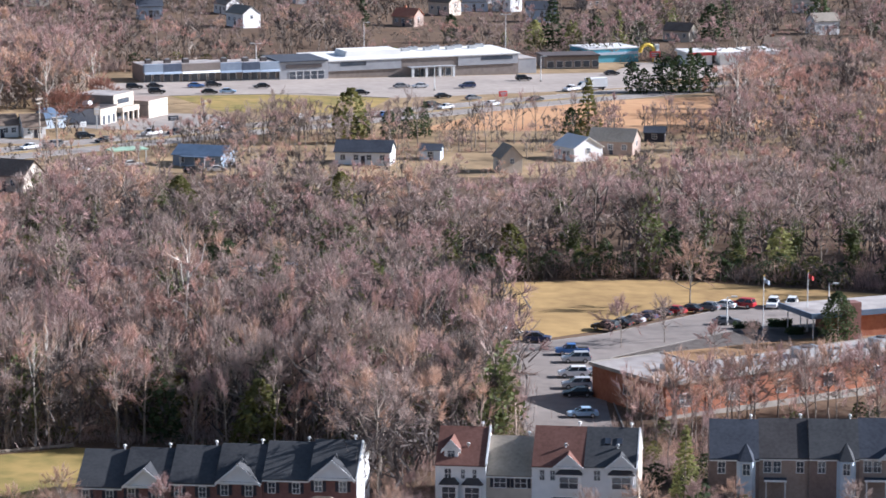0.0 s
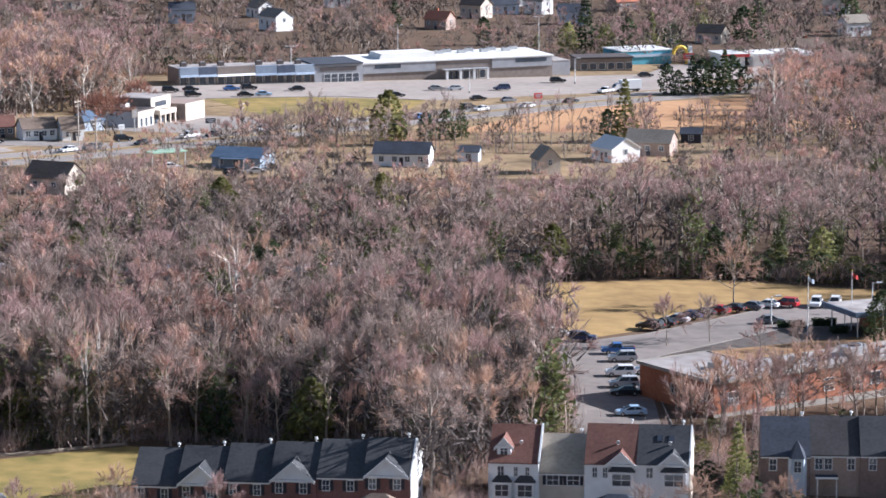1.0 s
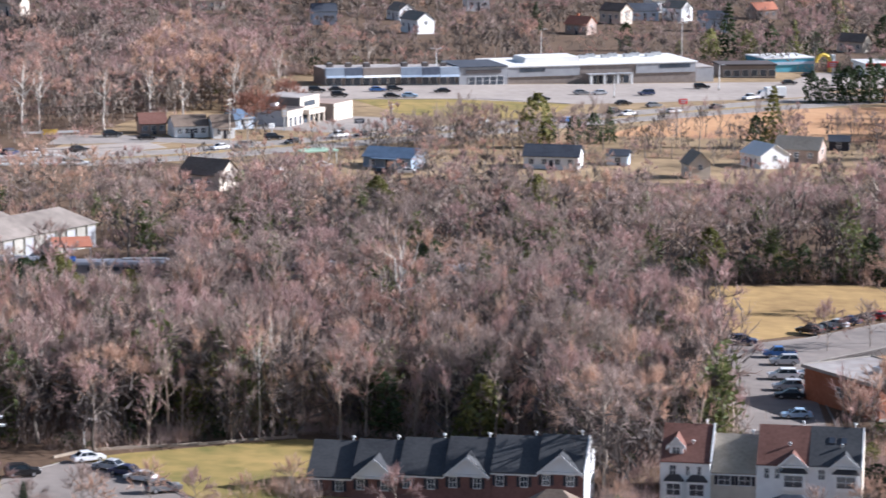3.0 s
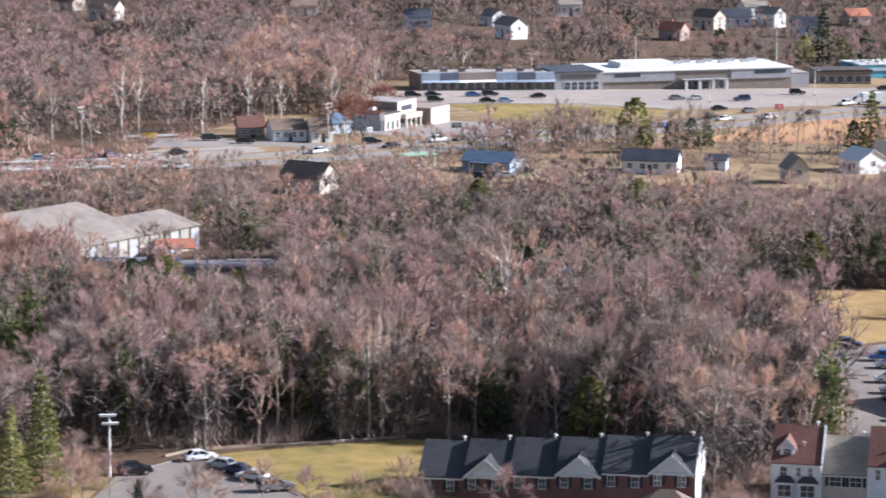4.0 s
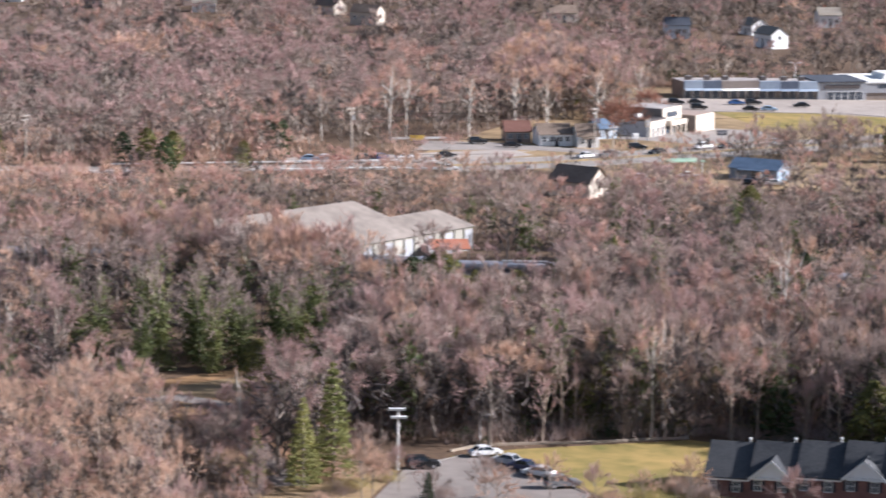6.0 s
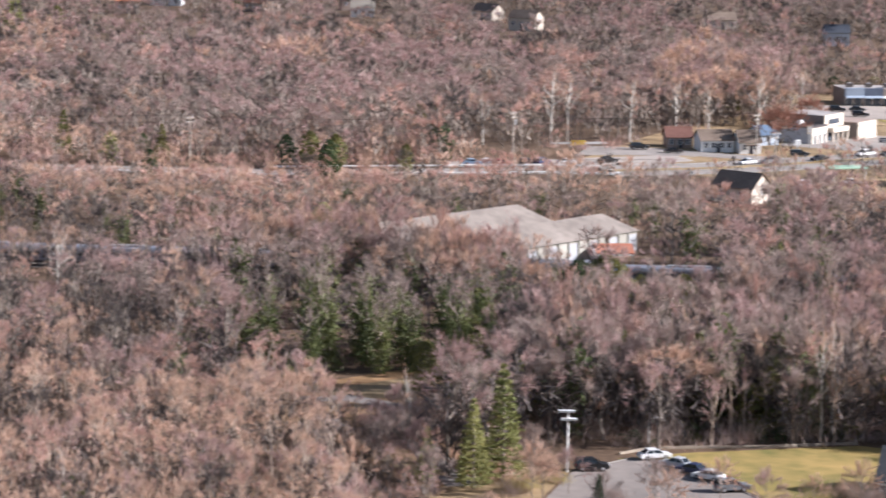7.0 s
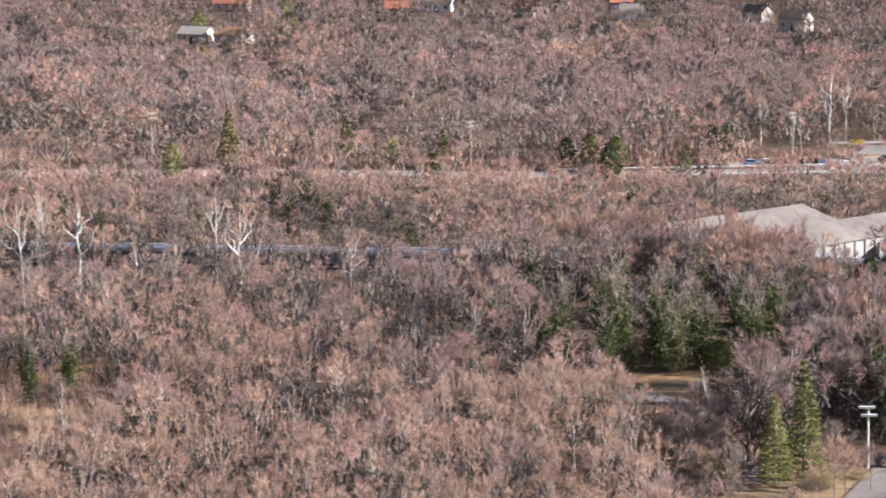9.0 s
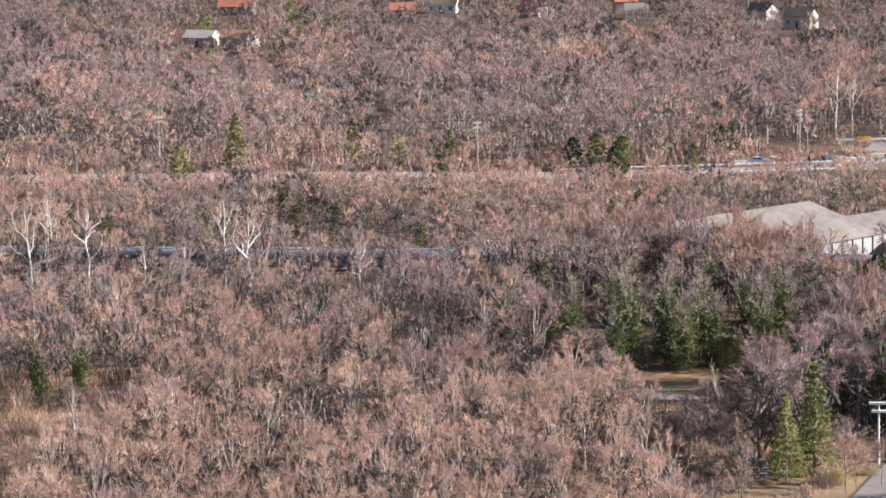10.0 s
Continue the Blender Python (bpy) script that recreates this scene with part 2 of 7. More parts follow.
def bare_tree(seed, height, spread, low=0.3, limbs=7, ends=60, twigs=22, width=0.045, reach=1.3, lod=0, fork=0.3, upright=0.5, ivy=0, core_shade=0, airy=0.0, stout=1.0):
    """A leafless broadleaf tree: trunk, limbs that open like a fan, branches in clumps round each limb, fine twigs
    outside. Slots: 0 bark, 1 twigs, 2 leaves, 3 added slivers that shade the crown's core.
    """
    rng = np.random.RandomState(seed)
    np.random.seed(seed)
    t = Tris()
    r0 = height * rng.uniform(0.010, 0.015) * stout
    mid = height * (low + (1 - low) * 0.3)
    rise = (height - mid) * 0.92
    lop = rng.normal(0, 0.12 * spread, 2)
    centre = np.array([lop[0], lop[1], mid])
    steps = 6 if lod == 0 else 4 if lod == 1 else 3
    z = np.linspace(0, 0.8, steps) * height
    bend = np.column_stack([np.linspace(0, 1, steps) ** 1.5 * lop[0], np.linspace(0, 1, steps) ** 1.5 * lop[1]]) + rng.normal(0, 0.01 * height, (steps, 2)) * (np.arange(steps) > 0)[:, None]
    trunk = np.column_stack([bend, z])
    t.tube(trunk, r0 * np.linspace(1, 0.25, steps), 6 if lod == 0 else 4 if lod == 1 else 3, 0)
    lines = [trunk[steps // 2:]]
    for k in range(limbs):
        az = k * 2.4 + rng.normal(0, 0.35) + seed
        el = 0.05 + 1.25 * (k + rng.rand()) / limbs
        h = height * (fork + (0.66 - fork) * (0.25 * rng.rand() + 0.75 * (k + 0.5) / limbs))
        p = np.array([np.interp(h, z, trunk[:, 0]), np.interp(h, z, trunk[:, 1]), h])
        size = rng.uniform(0.52, 0.82)
        goal = centre + np.array([math.cos(az) * math.cos(el) * spread, math.sin(az) * math.cos(el) * spread, math.sin(el) * rise]) * size
        goal[2] = max(goal[2], h + 0.07 * height)
        seg = 4 if lod == 0 else 3 if lod == 1 else 2
        u = np.linspace(0, 1, seg + 1)[:, None]
        sag = np.array([goal[0] - p[0], goal[1] - p[1], 0]) * 0.18
        pts = p + (goal - p) * u + sag * np.sin(u * math.pi) + rng.normal(0, 0.015 * height, (seg + 1, 3)) * (u > 0) * (0.6 if lod else 1)
        r = r0 * rng.uniform(0.35, 0.6)
        t.tube(pts, np.linspace(r, max(0.025, r * 0.3), seg + 1), 5 if lod == 0 else 3, 0)
        lines.append(pts)
    # branches in clumps: each springs from the outer part of a limb
    which = np.arange(ends) % len(lines)
    u = rng.uniform(0.5 - 0.3 * airy, 1.0, ends) ** (0.6 + 0.3 * airy)
    near = np.empty((ends, 3))
    for k, line in enumerate(lines):
        at = u[which == k] * (len(line) - 1)
        i = np.minimum(at.astype(int), len(line) - 2)
        near[which == k] = line[i] + (line[i + 1] - line[i]) * (at - i)[:, None]
    out = near - centre
    out /= np.linalg.norm(out, axis=1)[:, None] + 1e-6
    way = out * 0.75 + rng.normal(0, 0.5, (ends, 3)) + (0, 0, 0.25 + 0.45 * upright)
    way /= np.linalg.norm(way, axis=1)[:, None]
    ln = (0.17 * spread + 0.08 * rise) * rng.uniform(0.6, 1.35, ends) * (1 + 0.7 * airy)
    thick = np.clip(ln * 0.018, 0.02, 0.07)
    if lod == 0:
        for k in range(ends):
            t.tube([near[k], near[k] + way[k] * ln[k]], [thick[k], 0.02], 3, 0)
    else:
        t.slivers(near, way, ln * 1.1, np.maximum(thick * 2.2, width * 1.2), 0)
    n = ends * twigs
    u = rng.uniform(0.25, 1.0, n)
    start = np.repeat(near, twigs, 0) + np.repeat(way * ln[:, None], twigs, 0) * u[:, None]
    w = np.repeat(way * 0.85 + out * 0.25, twigs, 0) + rng.normal(0, 0.62 - 0.22 * airy, (n, 3)) + (0, 0, 0.3 * upright)
    w /= np.linalg.norm(w, axis=1)[:, None]
    t.slivers(start, w, reach * rng.uniform(0.45, 1.1, n), width * rng.uniform(0.6, 1.35, n), 1)
    if core_shade:
        # wide slivers added below the shell of twigs as shade fill
        d = rng.normal(0, 1, (core_shade, 3))
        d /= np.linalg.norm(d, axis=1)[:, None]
        at = centre + (0, 0, -0.12 * height) + d * rng.uniform(0.2, 0.8, core_shade)[:, None] * (spread, spread, rise * 0.8)
        w = rng.normal(0, 0.5, (core_shade, 3)) + (0, 0, 0.8)
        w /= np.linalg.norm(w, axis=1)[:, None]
        t.slivers(at - w * 0.08 * height, w, 0.17 * height * rng.uniform(0.7, 1.3, core_shade), (0.2 + 1.6 * width) * rng.uniform(0.6, 1.2, core_shade), 3)
    if ivy:
        pick = np.concatenate([trunk, trunk * (1, 1, 0.6), *[l[:3] for l in lines[1:]]])
        clumps = 26
        c0 = pick[rng.randint(len(pick), size=clumps)] + rng.normal(0, 0.02 * height, (clumps, 3))
        c0[:, 2] = np.clip(c0[:, 2] * rng.uniform(0.5, 1.0, clumps), 0.05 * height, 0.85 * height)
        which = rng.randint(clumps, size=ivy)
        c = c0[which] + rng.normal(0, 1, (ivy, 3)) * (rng.uniform(0.35, 0.95, clumps)[which])[:, None] * (1, 1, 1.5)
        t.leaves(c, rng.uniform(0.2, 0.4, ivy) * (1 + 0.4 * lod), 2)
    return t.arrays()


def brush(seed, height, spread, twigs, width):
    """A thicket of thin stems. Slot 1 twigs."""
    rng = np.random.RandomState(seed)
    np.random.seed(seed)
    t = Tris()
    b = np.column_stack([rng.normal(0, spread * 0.5, (twigs, 2)), rng.uniform(0, 0.35, twigs) * height])
    w = rng.normal(0, 0.45, (twigs, 3)) + (0, 0, 1)
    w /= np.linalg.norm(w, axis=1)[:, None]
    t.slivers(b, w, rng.uniform(0.4, 0.9, twigs) * height, width * rng.uniform(0.6, 1.4, twigs), 1)
    return t.arrays()


def conifer(seed, height, spread, tufts, size, column=False):
    """A pine, cedar or holly: trunk, limbs and many tufts round an uneven crown. Slot 0 bark, 2 needles."""
    rng = np.random.RandomState(seed)
    np.random.seed(seed)
    t = Tris()
    t.tube([(0, 0, 0), (0.1, 0, height * 0.5), (0, 0.1, height * 0.95)], [height * 0.016, height * 0.011, 0.04], 5, 0)
    az, rel = rng.uniform(0, 6.283, tufts), rng.rand(tufts) ** (0.85 if column else 1.35)
    shape = np.sqrt(np.maximum(0.02, 1 - (1.75 * rel - 0.72) ** 2)) if column else (1 - rel) ** 0.8 + 0.05
    if not column:
        rel = np.round(rel * 13 + rng.uniform(-0.28, 0.28, tufts)) / 13 + rng.normal(0, 0.012, tufts)
    lobes = 1 + 0.16 * np.sin(3 * az + seed + 5 * rel) + 0.12 * np.sin(7 * az + 11 * rel) + 0.12 * np.sin(17 * rel + 2 * az)
    r = spread * shape * lobes * np.sqrt(rng.uniform(0.30, 1.0, tufts))
    base = 0.03 if column else 0.10
    at = np.column_stack([np.cos(az) * r, np.sin(az) * r, height * (base + (0.97 - base) * np.clip(rel, 0, 1)) - 0.10 * r])
    t.leaves(at, rng.uniform(0.6, 1.25, tufts) * size, 2, flat=0.45)
    for k in range(9):
        h = height * rng.uniform(0.15, 0.8)
        a = rng.uniform(0, 6.28)
        q = spread * 0.7 * (1 - h / height * 0.7)
        t.tube([(0, 0, h), (math.cos(a) * q, math.sin(a) * q, h + 0.2)], [0.06, 0.02], 3, 0)
    return t.arrays()


def placed(arr, x, y, turn, s, z=None):
    v, f, m_ = arr
    c, k = math.cos(turn), math.sin(turn)
    w = np.column_stack([v[:, 0] * c - v[:, 1] * k, v[:, 0] * k + v[:, 1] * c, v[:, 2]]) * s
    w += (x, y, G(x, y) - 0.15 if z is None else z)
    return w, f, m_

# ---- ground, roads, lots ----
def ground_sheet():
    xs = sorted({-2600, -1500, -900, *range(-600, 361, 40), -120, 260, 600, 1100, 2600})
    ys = sorted({-600, -100, 150, 200, *range(240, 1501, 60), 1500, 1900, 2600, 3600, 4600})
    v = [(x, y, G(x, y)) for y in ys for x in xs]
    n = len(xs)
    f = [(j * n + i, j * n + i + 1, j * n + n + i + 1, j * n + n + i) for j in range(len(ys) - 1) for i in range(n - 1)]
    me = bpy.data.meshes.new("ground")
    me.from_pydata(v, [], f)
    me.materials.append(M["litter"])
    return tagged(new("ground", me), "brown leaf-littered winter ground under bare woods", "ground", kind="structure")


ground_sheet()
HIGHWAY = [(-420, 640), (-308, 684), (-243, 696), (-176, 703), (-139, 715), (-105, 728), (-77, 747), (-38, 785), (3, 824), (44, 862), (83, 896), (140, 940), (230, 1000)]
TRACK = [(x, 554 + 0.077 * (x + 239)) for x in range(-420, 13, 54)]
FRONT_A, FRONT_U = Vector((-57.0, 905.5)), Vector((0.943, 0.333))     # shopping centre: its left front corner and the way of its front
FRONT_N = Vector((0.333, -0.943))


def shop(u, d):
    """A place u metres along the shop fronts and d metres out in front of them."""
    p = FRONT_A + FRONT_U * u + FRONT_N * d
    return p.x, p.y


patch("ground_roadside", [(-112, 745), (-60, 722), (-40, 716), (60, 722), (120, 775), (165, 830), (190, 905), (170, 1004), (70, 992), (-80, 952), (-76, 880), (-100, 805)], M["straw"], 0.015, "dry straw-coloured grass round the houses and shops", "grass")
patch("ground_verge", ribbon(HIGHWAY[6:], 17), M["straw"], 0.03, "strip of dry straw-coloured grass along the highway", "verge")
patch("road_highway", ribbon(HIGHWAY[5:], 9.5), M["asphalt"], 0.07, "grey asphalt highway with a dry grass median", "road")
patch("road_median", ribbon(HIGHWAY[5:], 0, -0.9, 0.9), M["straw"], 0.13, "narrow dry grass median of the highway", "median")
patch("road_highway_west", ribbon(HIGHWAY[:6], 6.0), M["asphalt"], 0.07, "grey asphalt highway between brushwood", "road")
for side in (-9.0, -1.3, 1.3, 9.0):
    patch("road_line", ribbon(HIGHWAY[5:], 0, side - 0.12, side + 0.12), M["paint"] if abs(side) > 2 else M["yellow_paint"], 0.10, "painted edge line on the highway", "road line")
patch("pavement_shop_lot", [shop(-12, 1), shop(150, 1), shop(152, 38), shop(110, 46), shop(64, 52), shop(30, 36), shop(-14, 34)], M["lot_asphalt"], 0.05, "wide pale worn asphalt car park of the shopping centre", "car park")
patch("ground_shop_lawn", [shop(2, 34), shop(40, 37), shop(60, 52), shop(40, 84), shop(5, 72)], M["green_lawn"], 0.04, "green and yellow lawn below the shop car park", "lawn")
patch("pavement_bank_lot", [(-66, 800), (-44, 796), (-24, 812), (-30, 832), (-44, 834), (-62, 822)], M["asphalt"], 0.06, "dark asphalt car park beside the bank", "car park")
patch("ground_soil_field", [(22, 806), (48, 858), (66, 874), (112, 896), (150, 906), (175, 870), (160, 832), (100, 812)], M["dirt"], 0.04, "bare orange soil field beside the highway", "field")
patch("pavement_right_lot", [(70, 916), (92, 932), (140, 960), (150, 990), (96, 985), (84, 950)], M["lot_asphalt"], 0.09, "pale asphalt yard of the row of shops", "car park")
patch("ground_school_field", [(22, 524), (34, 524), (44, 532), (72, 560), (100, 562), (170, 560), (170, 566), (105, 572), (62, 586), (26, 579), (18, 550)], M["field"], 0.03, "dry golden grass playing field by the school", "field")
patch("pavement_school_lot", [(28.5, 447), (41, 447), (43, 500), (46, 510), (70, 536), (110, 545), (170, 545), (170, 561), (100, 561), (73, 559), (46, 530), (36, 523), (27, 524)], M["school_asphalt"], 0.07, "pale asphalt car park of the school", "car park")
patch("ground_school_bed", [(43.6, 496), (60, 496), (100, 518), (112, 543), (110, 544.6), (70.6, 535.4), (46.6, 509.6)], M["rust_litter"], 0.05, "orange-brown leafy planting bed in front of the school", "bed")
patch("ground_back_lawn", [(-68, 421), (-59, 428), (-35.5, 440.5), (-8, 435), (2, 425), (4, 400), (-40, 395), (-47, 404), (-59, 420)], M["green_lawn"], 0.03, "green and yellow lawn behind the townhouses", "lawn")
patch("pavement_near_lot", [(-73, 411), (-66, 422), (-60.5, 420.5), (-47.5, 403), (-50, 380), (-76, 380)], M["school_asphalt"], 0.06, "grey asphalt car park beside the lawn", "car park")
patch("ground_lot_verge", [(-93, 380), (-76.5, 380), (-73.5, 411), (-80, 413), (-88, 399)], M["straw"], 0.045, "golden dry grass beside the near car park", "verge")
DRIVE = [(-119, 446), (-111, 449.5), (-105, 447), (-101, 438), (-96.5, 424), (-91, 410), (-86, 398)]
patch("ground_drive_floor", [(-121, 436), (-119, 458), (-106, 476), (-96, 464), (-95, 440), (-86, 412), (-80, 396), (-93, 396), (-106, 418)], M["rust_litter"], 0.03, "orange-brown leaf litter beside the drive", "ground")
patch("road_drive", ribbon(DRIVE, 2.3), M["school_asphalt"], 0.06, "grey drive between evergreen trees", "drive")
patch("pavement_roadside_lot", [(-140, 724), (-118, 730), (-100, 740), (-84, 758), (-90, 768), (-108, 754), (-122, 742), (-141, 735)], M["lot_asphalt"], 0.05, "worn asphalt yard beside the highway", "car park")
patch("pavement_shop_front", [(-113, 757), (-98, 763), (-86, 768), (-66, 766), (-59, 774), (-78, 776), (-96, 780), (-112, 777)], M["asphalt"], 0.055, "dark worn asphalt in front of the roadside shops", "car park")
patch("ground_drive_bank", [(-118, 452), (-104, 470), (-99, 462), (-104, 452), (-111, 449)], M["straw"], 0.04, "brown bank above the drive", "bank")
patch("ground_drive_verge", [(-106, 424), (-102, 428), (-95, 413), (-89, 404), (-92, 400), (-100, 411)], M["straw"], 0.10, "orange-brown verge of the drive", "verge")
patch("ground_glade", [(-196, 412), (-184, 410), (-181, 421), (-192, 424)], M["straw"], 0.05, "straw-coloured glade among bare trees", "glade")
patch("ground_glade_low", [(-225, 352), (-178, 352), (-175, 366), (-181, 380), (-178, 394), (-184, 408), (-181, 421), (-186, 433), (-184, 446), (-195, 460), (-208, 455), (-232, 458)], M["rust_litter"], 0.02, "orange-brown leafy glade among bare trees", "glade")
patch("ground_track_bed", ribbon(TRACK, 3.2), M["ballast"], 0.25, "brown gravel bed of the railway", "track bed")


def kerb(line, label, width=0.22, height=0.16):
    """A concrete kerb along a line, as one raised strip."""
    bm = bmesh.new()
    edge = ribbon(line, width / 2)
    n = len(line)
    lo = [bm.verts.new((x, y, G(x, y))) for x, y in edge]
    hi = [bm.verts.new((x, y, G(x, y) + height)) for x, y in edge]
    for i in range(n - 1):
        a, b, c, d = i, i + 1, 2 * n - 2 - i, 2 * n - 1 - i
        bm.faces.new((hi[a], hi[b], hi[c], hi[d]))
        bm.faces.new((lo[a], lo[b], hi[b], hi[a]))
        bm.faces.new((lo[c], lo[d], hi[d], hi[c]))
    return tagged(mesh_obj("kerb", bm, M["old_kerb"]), label, "kerb", kind="structure")


kerb([(43, 447), (43.2, 500), (46, 510), (70, 536), (110, 545)], "pale concrete kerb of the school car park")
kerb([(27, 447), (27, 523.8), (36, 522.8), (46, 529.8), (73, 559), (100, 561.2)], "pale concrete kerb along the school field")
kerb([(-73.2, 411), (-66, 422.2), (-60.4, 420.7), (-47.4, 403), (-49.8, 380)], "pale concrete kerb of the near car park")
kerb([shop(2, 34.2), shop(40, 37.2), shop(60, 51)], "pale concrete kerb of the shop car park")
kerb([(-119.5, 781), (-111, 784.5), (-98, 781)], "pale concrete kerb beside the roadside shops")
kerb([(-118, 745), (-104, 750.5), (-93, 756.5), (-84, 768)], "pale concrete kerb along the roadside yard")
kerb([(-44, 796), (-24, 812), (-30, 832)], "pale concrete kerb of the bank car park")

# ---- buildings ----
M["brick_purple"] = mat("purple_brown_brick", (0.17, 0.085, 0.075), (0.27, 0.14, 0.12), 2.5, 0.9, big=0.3)
M["brick_red"] = mat("orange_red_brick", (0.28, 0.105, 0.06), (0.42, 0.18, 0.105), 1.6, 0.9, big=0.2)
M["brick_grey"] = mat("grey_brown_brick", (0.19, 0.135, 0.115), (0.30, 0.22, 0.19), 2.5, 0.9, big=0.3)
M["brick_tan"] = mat("tan_brick", (0.30, 0.22, 0.18), (0.42, 0.33, 0.28), 2.5, 0.9, big=0.3)
M["white"] = mat("white_siding", (0.75, 0.75, 0.75), (0.86, 0.86, 0.85), 1.0, 0.65, big=0.3)
M["cream"] = mat("cream_wall", (0.50, 0.43, 0.355), (0.64, 0.565, 0.475), 0.8, 0.8, big=0.2)
M["blue_siding"] = mat("pale_blue_siding", (0.42, 0.50, 0.60), (0.55, 0.62, 0.70), 1.0, 0.7)
M["teal_siding"] = mat("grey_blue_siding", (0.20, 0.26, 0.33), (0.30, 0.36, 0.44), 1.0, 0.7)
M["trim"] = mat("white_trim", (0.72, 0.72, 0.71), (0.82, 0.82, 0.80), 2.0, 0.5)
M["shingle_grey"] = mat("charcoal_shingles", (0.04, 0.042, 0.047), (0.08, 0.081, 0.084), 2.2, 0.9, bump=0.01, big=0.25, per_object=0.5)
M["shingle_red"] = mat("red_brown_shingles", (0.13, 0.06, 0.045), (0.22, 0.11, 0.085), 2.2, 0.9, bump=0.01, big=0.25)
M["shingle_tan"] = mat("tan_grey_shingles", (0.22, 0.19, 0.15), (0.34, 0.30, 0.25), 2.2, 0.9, bump=0.01, big=0.25)
M["shingle_slate"] = mat("slate_blue_shingles", (0.037, 0.043, 0.058), (0.074, 0.083, 0.104), 2.2, 0.9, bump=0.01, big=0.25, per_object=0.4)
M["shingle_brown"] = mat("brown_shingles", (0.14, 0.10, 0.075), (0.26, 0.20, 0.155), 2.2, 0.9, bump=0.01, big=0.25)
M["shutter"] = mat("dark_shutter_paint", (0.02, 0.022, 0.035), (0.05, 0.05, 0.065), 3.0, 0.5)
M["glass"] = mat("window_glass", (0.03, 0.035, 0.045), (0.10, 0.12, 0.15), 0.6, 0.08, spec=0.6)
M["flat_roof"] = mat("weathered_roof_membrane", (0.27, 0.24, 0.225), (0.46, 0.42, 0.39), 0.35, 0.85, big=0.12, spread=0.25)
M["white_roof"] = mat("white_roof_membrane", (0.72, 0.70, 0.66), (0.84, 0.82, 0.78), 0.3, 0.7, big=0.1)
M["grey_panel"] = mat("grey_wall_panel", (0.30, 0.305, 0.325), (0.42, 0.425, 0.445), 0.6, 0.7)
M["blue_panel"] = mat("grey_blue_fascia", (0.24, 0.29, 0.37), (0.36, 0.42, 0.50), 0.6, 0.7, per_object=0.5)
M["brown_panel"] = mat("brown_masonry", (0.20, 0.165, 0.145), (0.31, 0.265, 0.235), 0.9, 0.9)
M["slate_fascia"] = mat("dark_slate_fascia", (0.075, 0.09, 0.13), (0.13, 0.155, 0.21), 0.8, 0.8)
M["shingle_umber"] = mat("dark_umber_shingles", (0.045, 0.041, 0.042), (0.082, 0.076, 0.076), 2.2, 0.9, bump=0.01, big=0.25)
M["dark_panel"] = mat("dark_brown_fascia", (0.07, 0.06, 0.06), (0.13, 0.11, 0.105), 0.8, 0.8)
M["steel"] = mat("galvanised_steel", (0.42, 0.43, 0.44), (0.58, 0.59, 0.60), 1.5, 0.45, metal=0.6)
M["pole_wood"] = mat("weathered_pole_wood", (0.36, 0.31, 0.26), (0.56, 0.49, 0.42), 2.0, 0.9)
M["shed_wall"] = mat("weathered_pale_siding", (0.24, 0.225, 0.19), (0.42, 0.40, 0.345), 0.5, 0.7, big=0.15)
M["shed_roof"] = mat("pale_ribbed_metal_roof", (0.17, 0.143, 0.122), (0.33, 0.28, 0.24), 0.5, 0.6, big=0.15)
M["rust"] = mat("red_brown_painted_metal", (0.36, 0.12, 0.07), (0.48, 0.2, 0.12), 1.0, 0.7)
M["orange_roof"] = mat("orange_tile_roof", (0.46, 0.235, 0.125), (0.62, 0.35, 0.20), 1.2, 0.8)
M["tarp"] = mat("bright_blue_tarp", (0.06, 0.16, 0.55), (0.10, 0.24, 0.65), 1.0, 0.6)
M["mint"] = mat("mint_green_canopy", (0.36, 0.52, 0.38), (0.46, 0.62, 0.47), 1.0, 0.6)
M["turquoise"] = mat("turquoise_fascia", (0.10, 0.38, 0.50), (0.16, 0.46, 0.58), 1.0, 0.6)
M["yellow"] = mat("yellow_fascia", (0.75, 0.50, 0.05), (0.85, 0.60, 0.10), 1.0, 0.6)
M["red_fascia"] = mat("red_fascia", (0.50, 0.05, 0.05), (0.60, 0.09, 0.08), 1.0, 0.6)

_shared = {}


def shared(key, make, material):
    """One mesh for many alike parts."""
    if key not in _shared:
        bm = make()
        bmesh.ops.recalc_face_normals(bm, faces=bm.faces)
        me = bpy.data.meshes.new(key[0])
        bm.to_mesh(me)
        bm.free()
        me.materials.append(material)
        _shared[key] = me
    return _shared[key]


def set_part(name, me, parent, x, y, z, turn=0.0, label=""):
    ob = new(name, me)
    ob.parent = parent
    ob.matrix_basis = pose(x, y, z, 0, 0, turn)
    if label:
        ob["label"] = label
    return ob


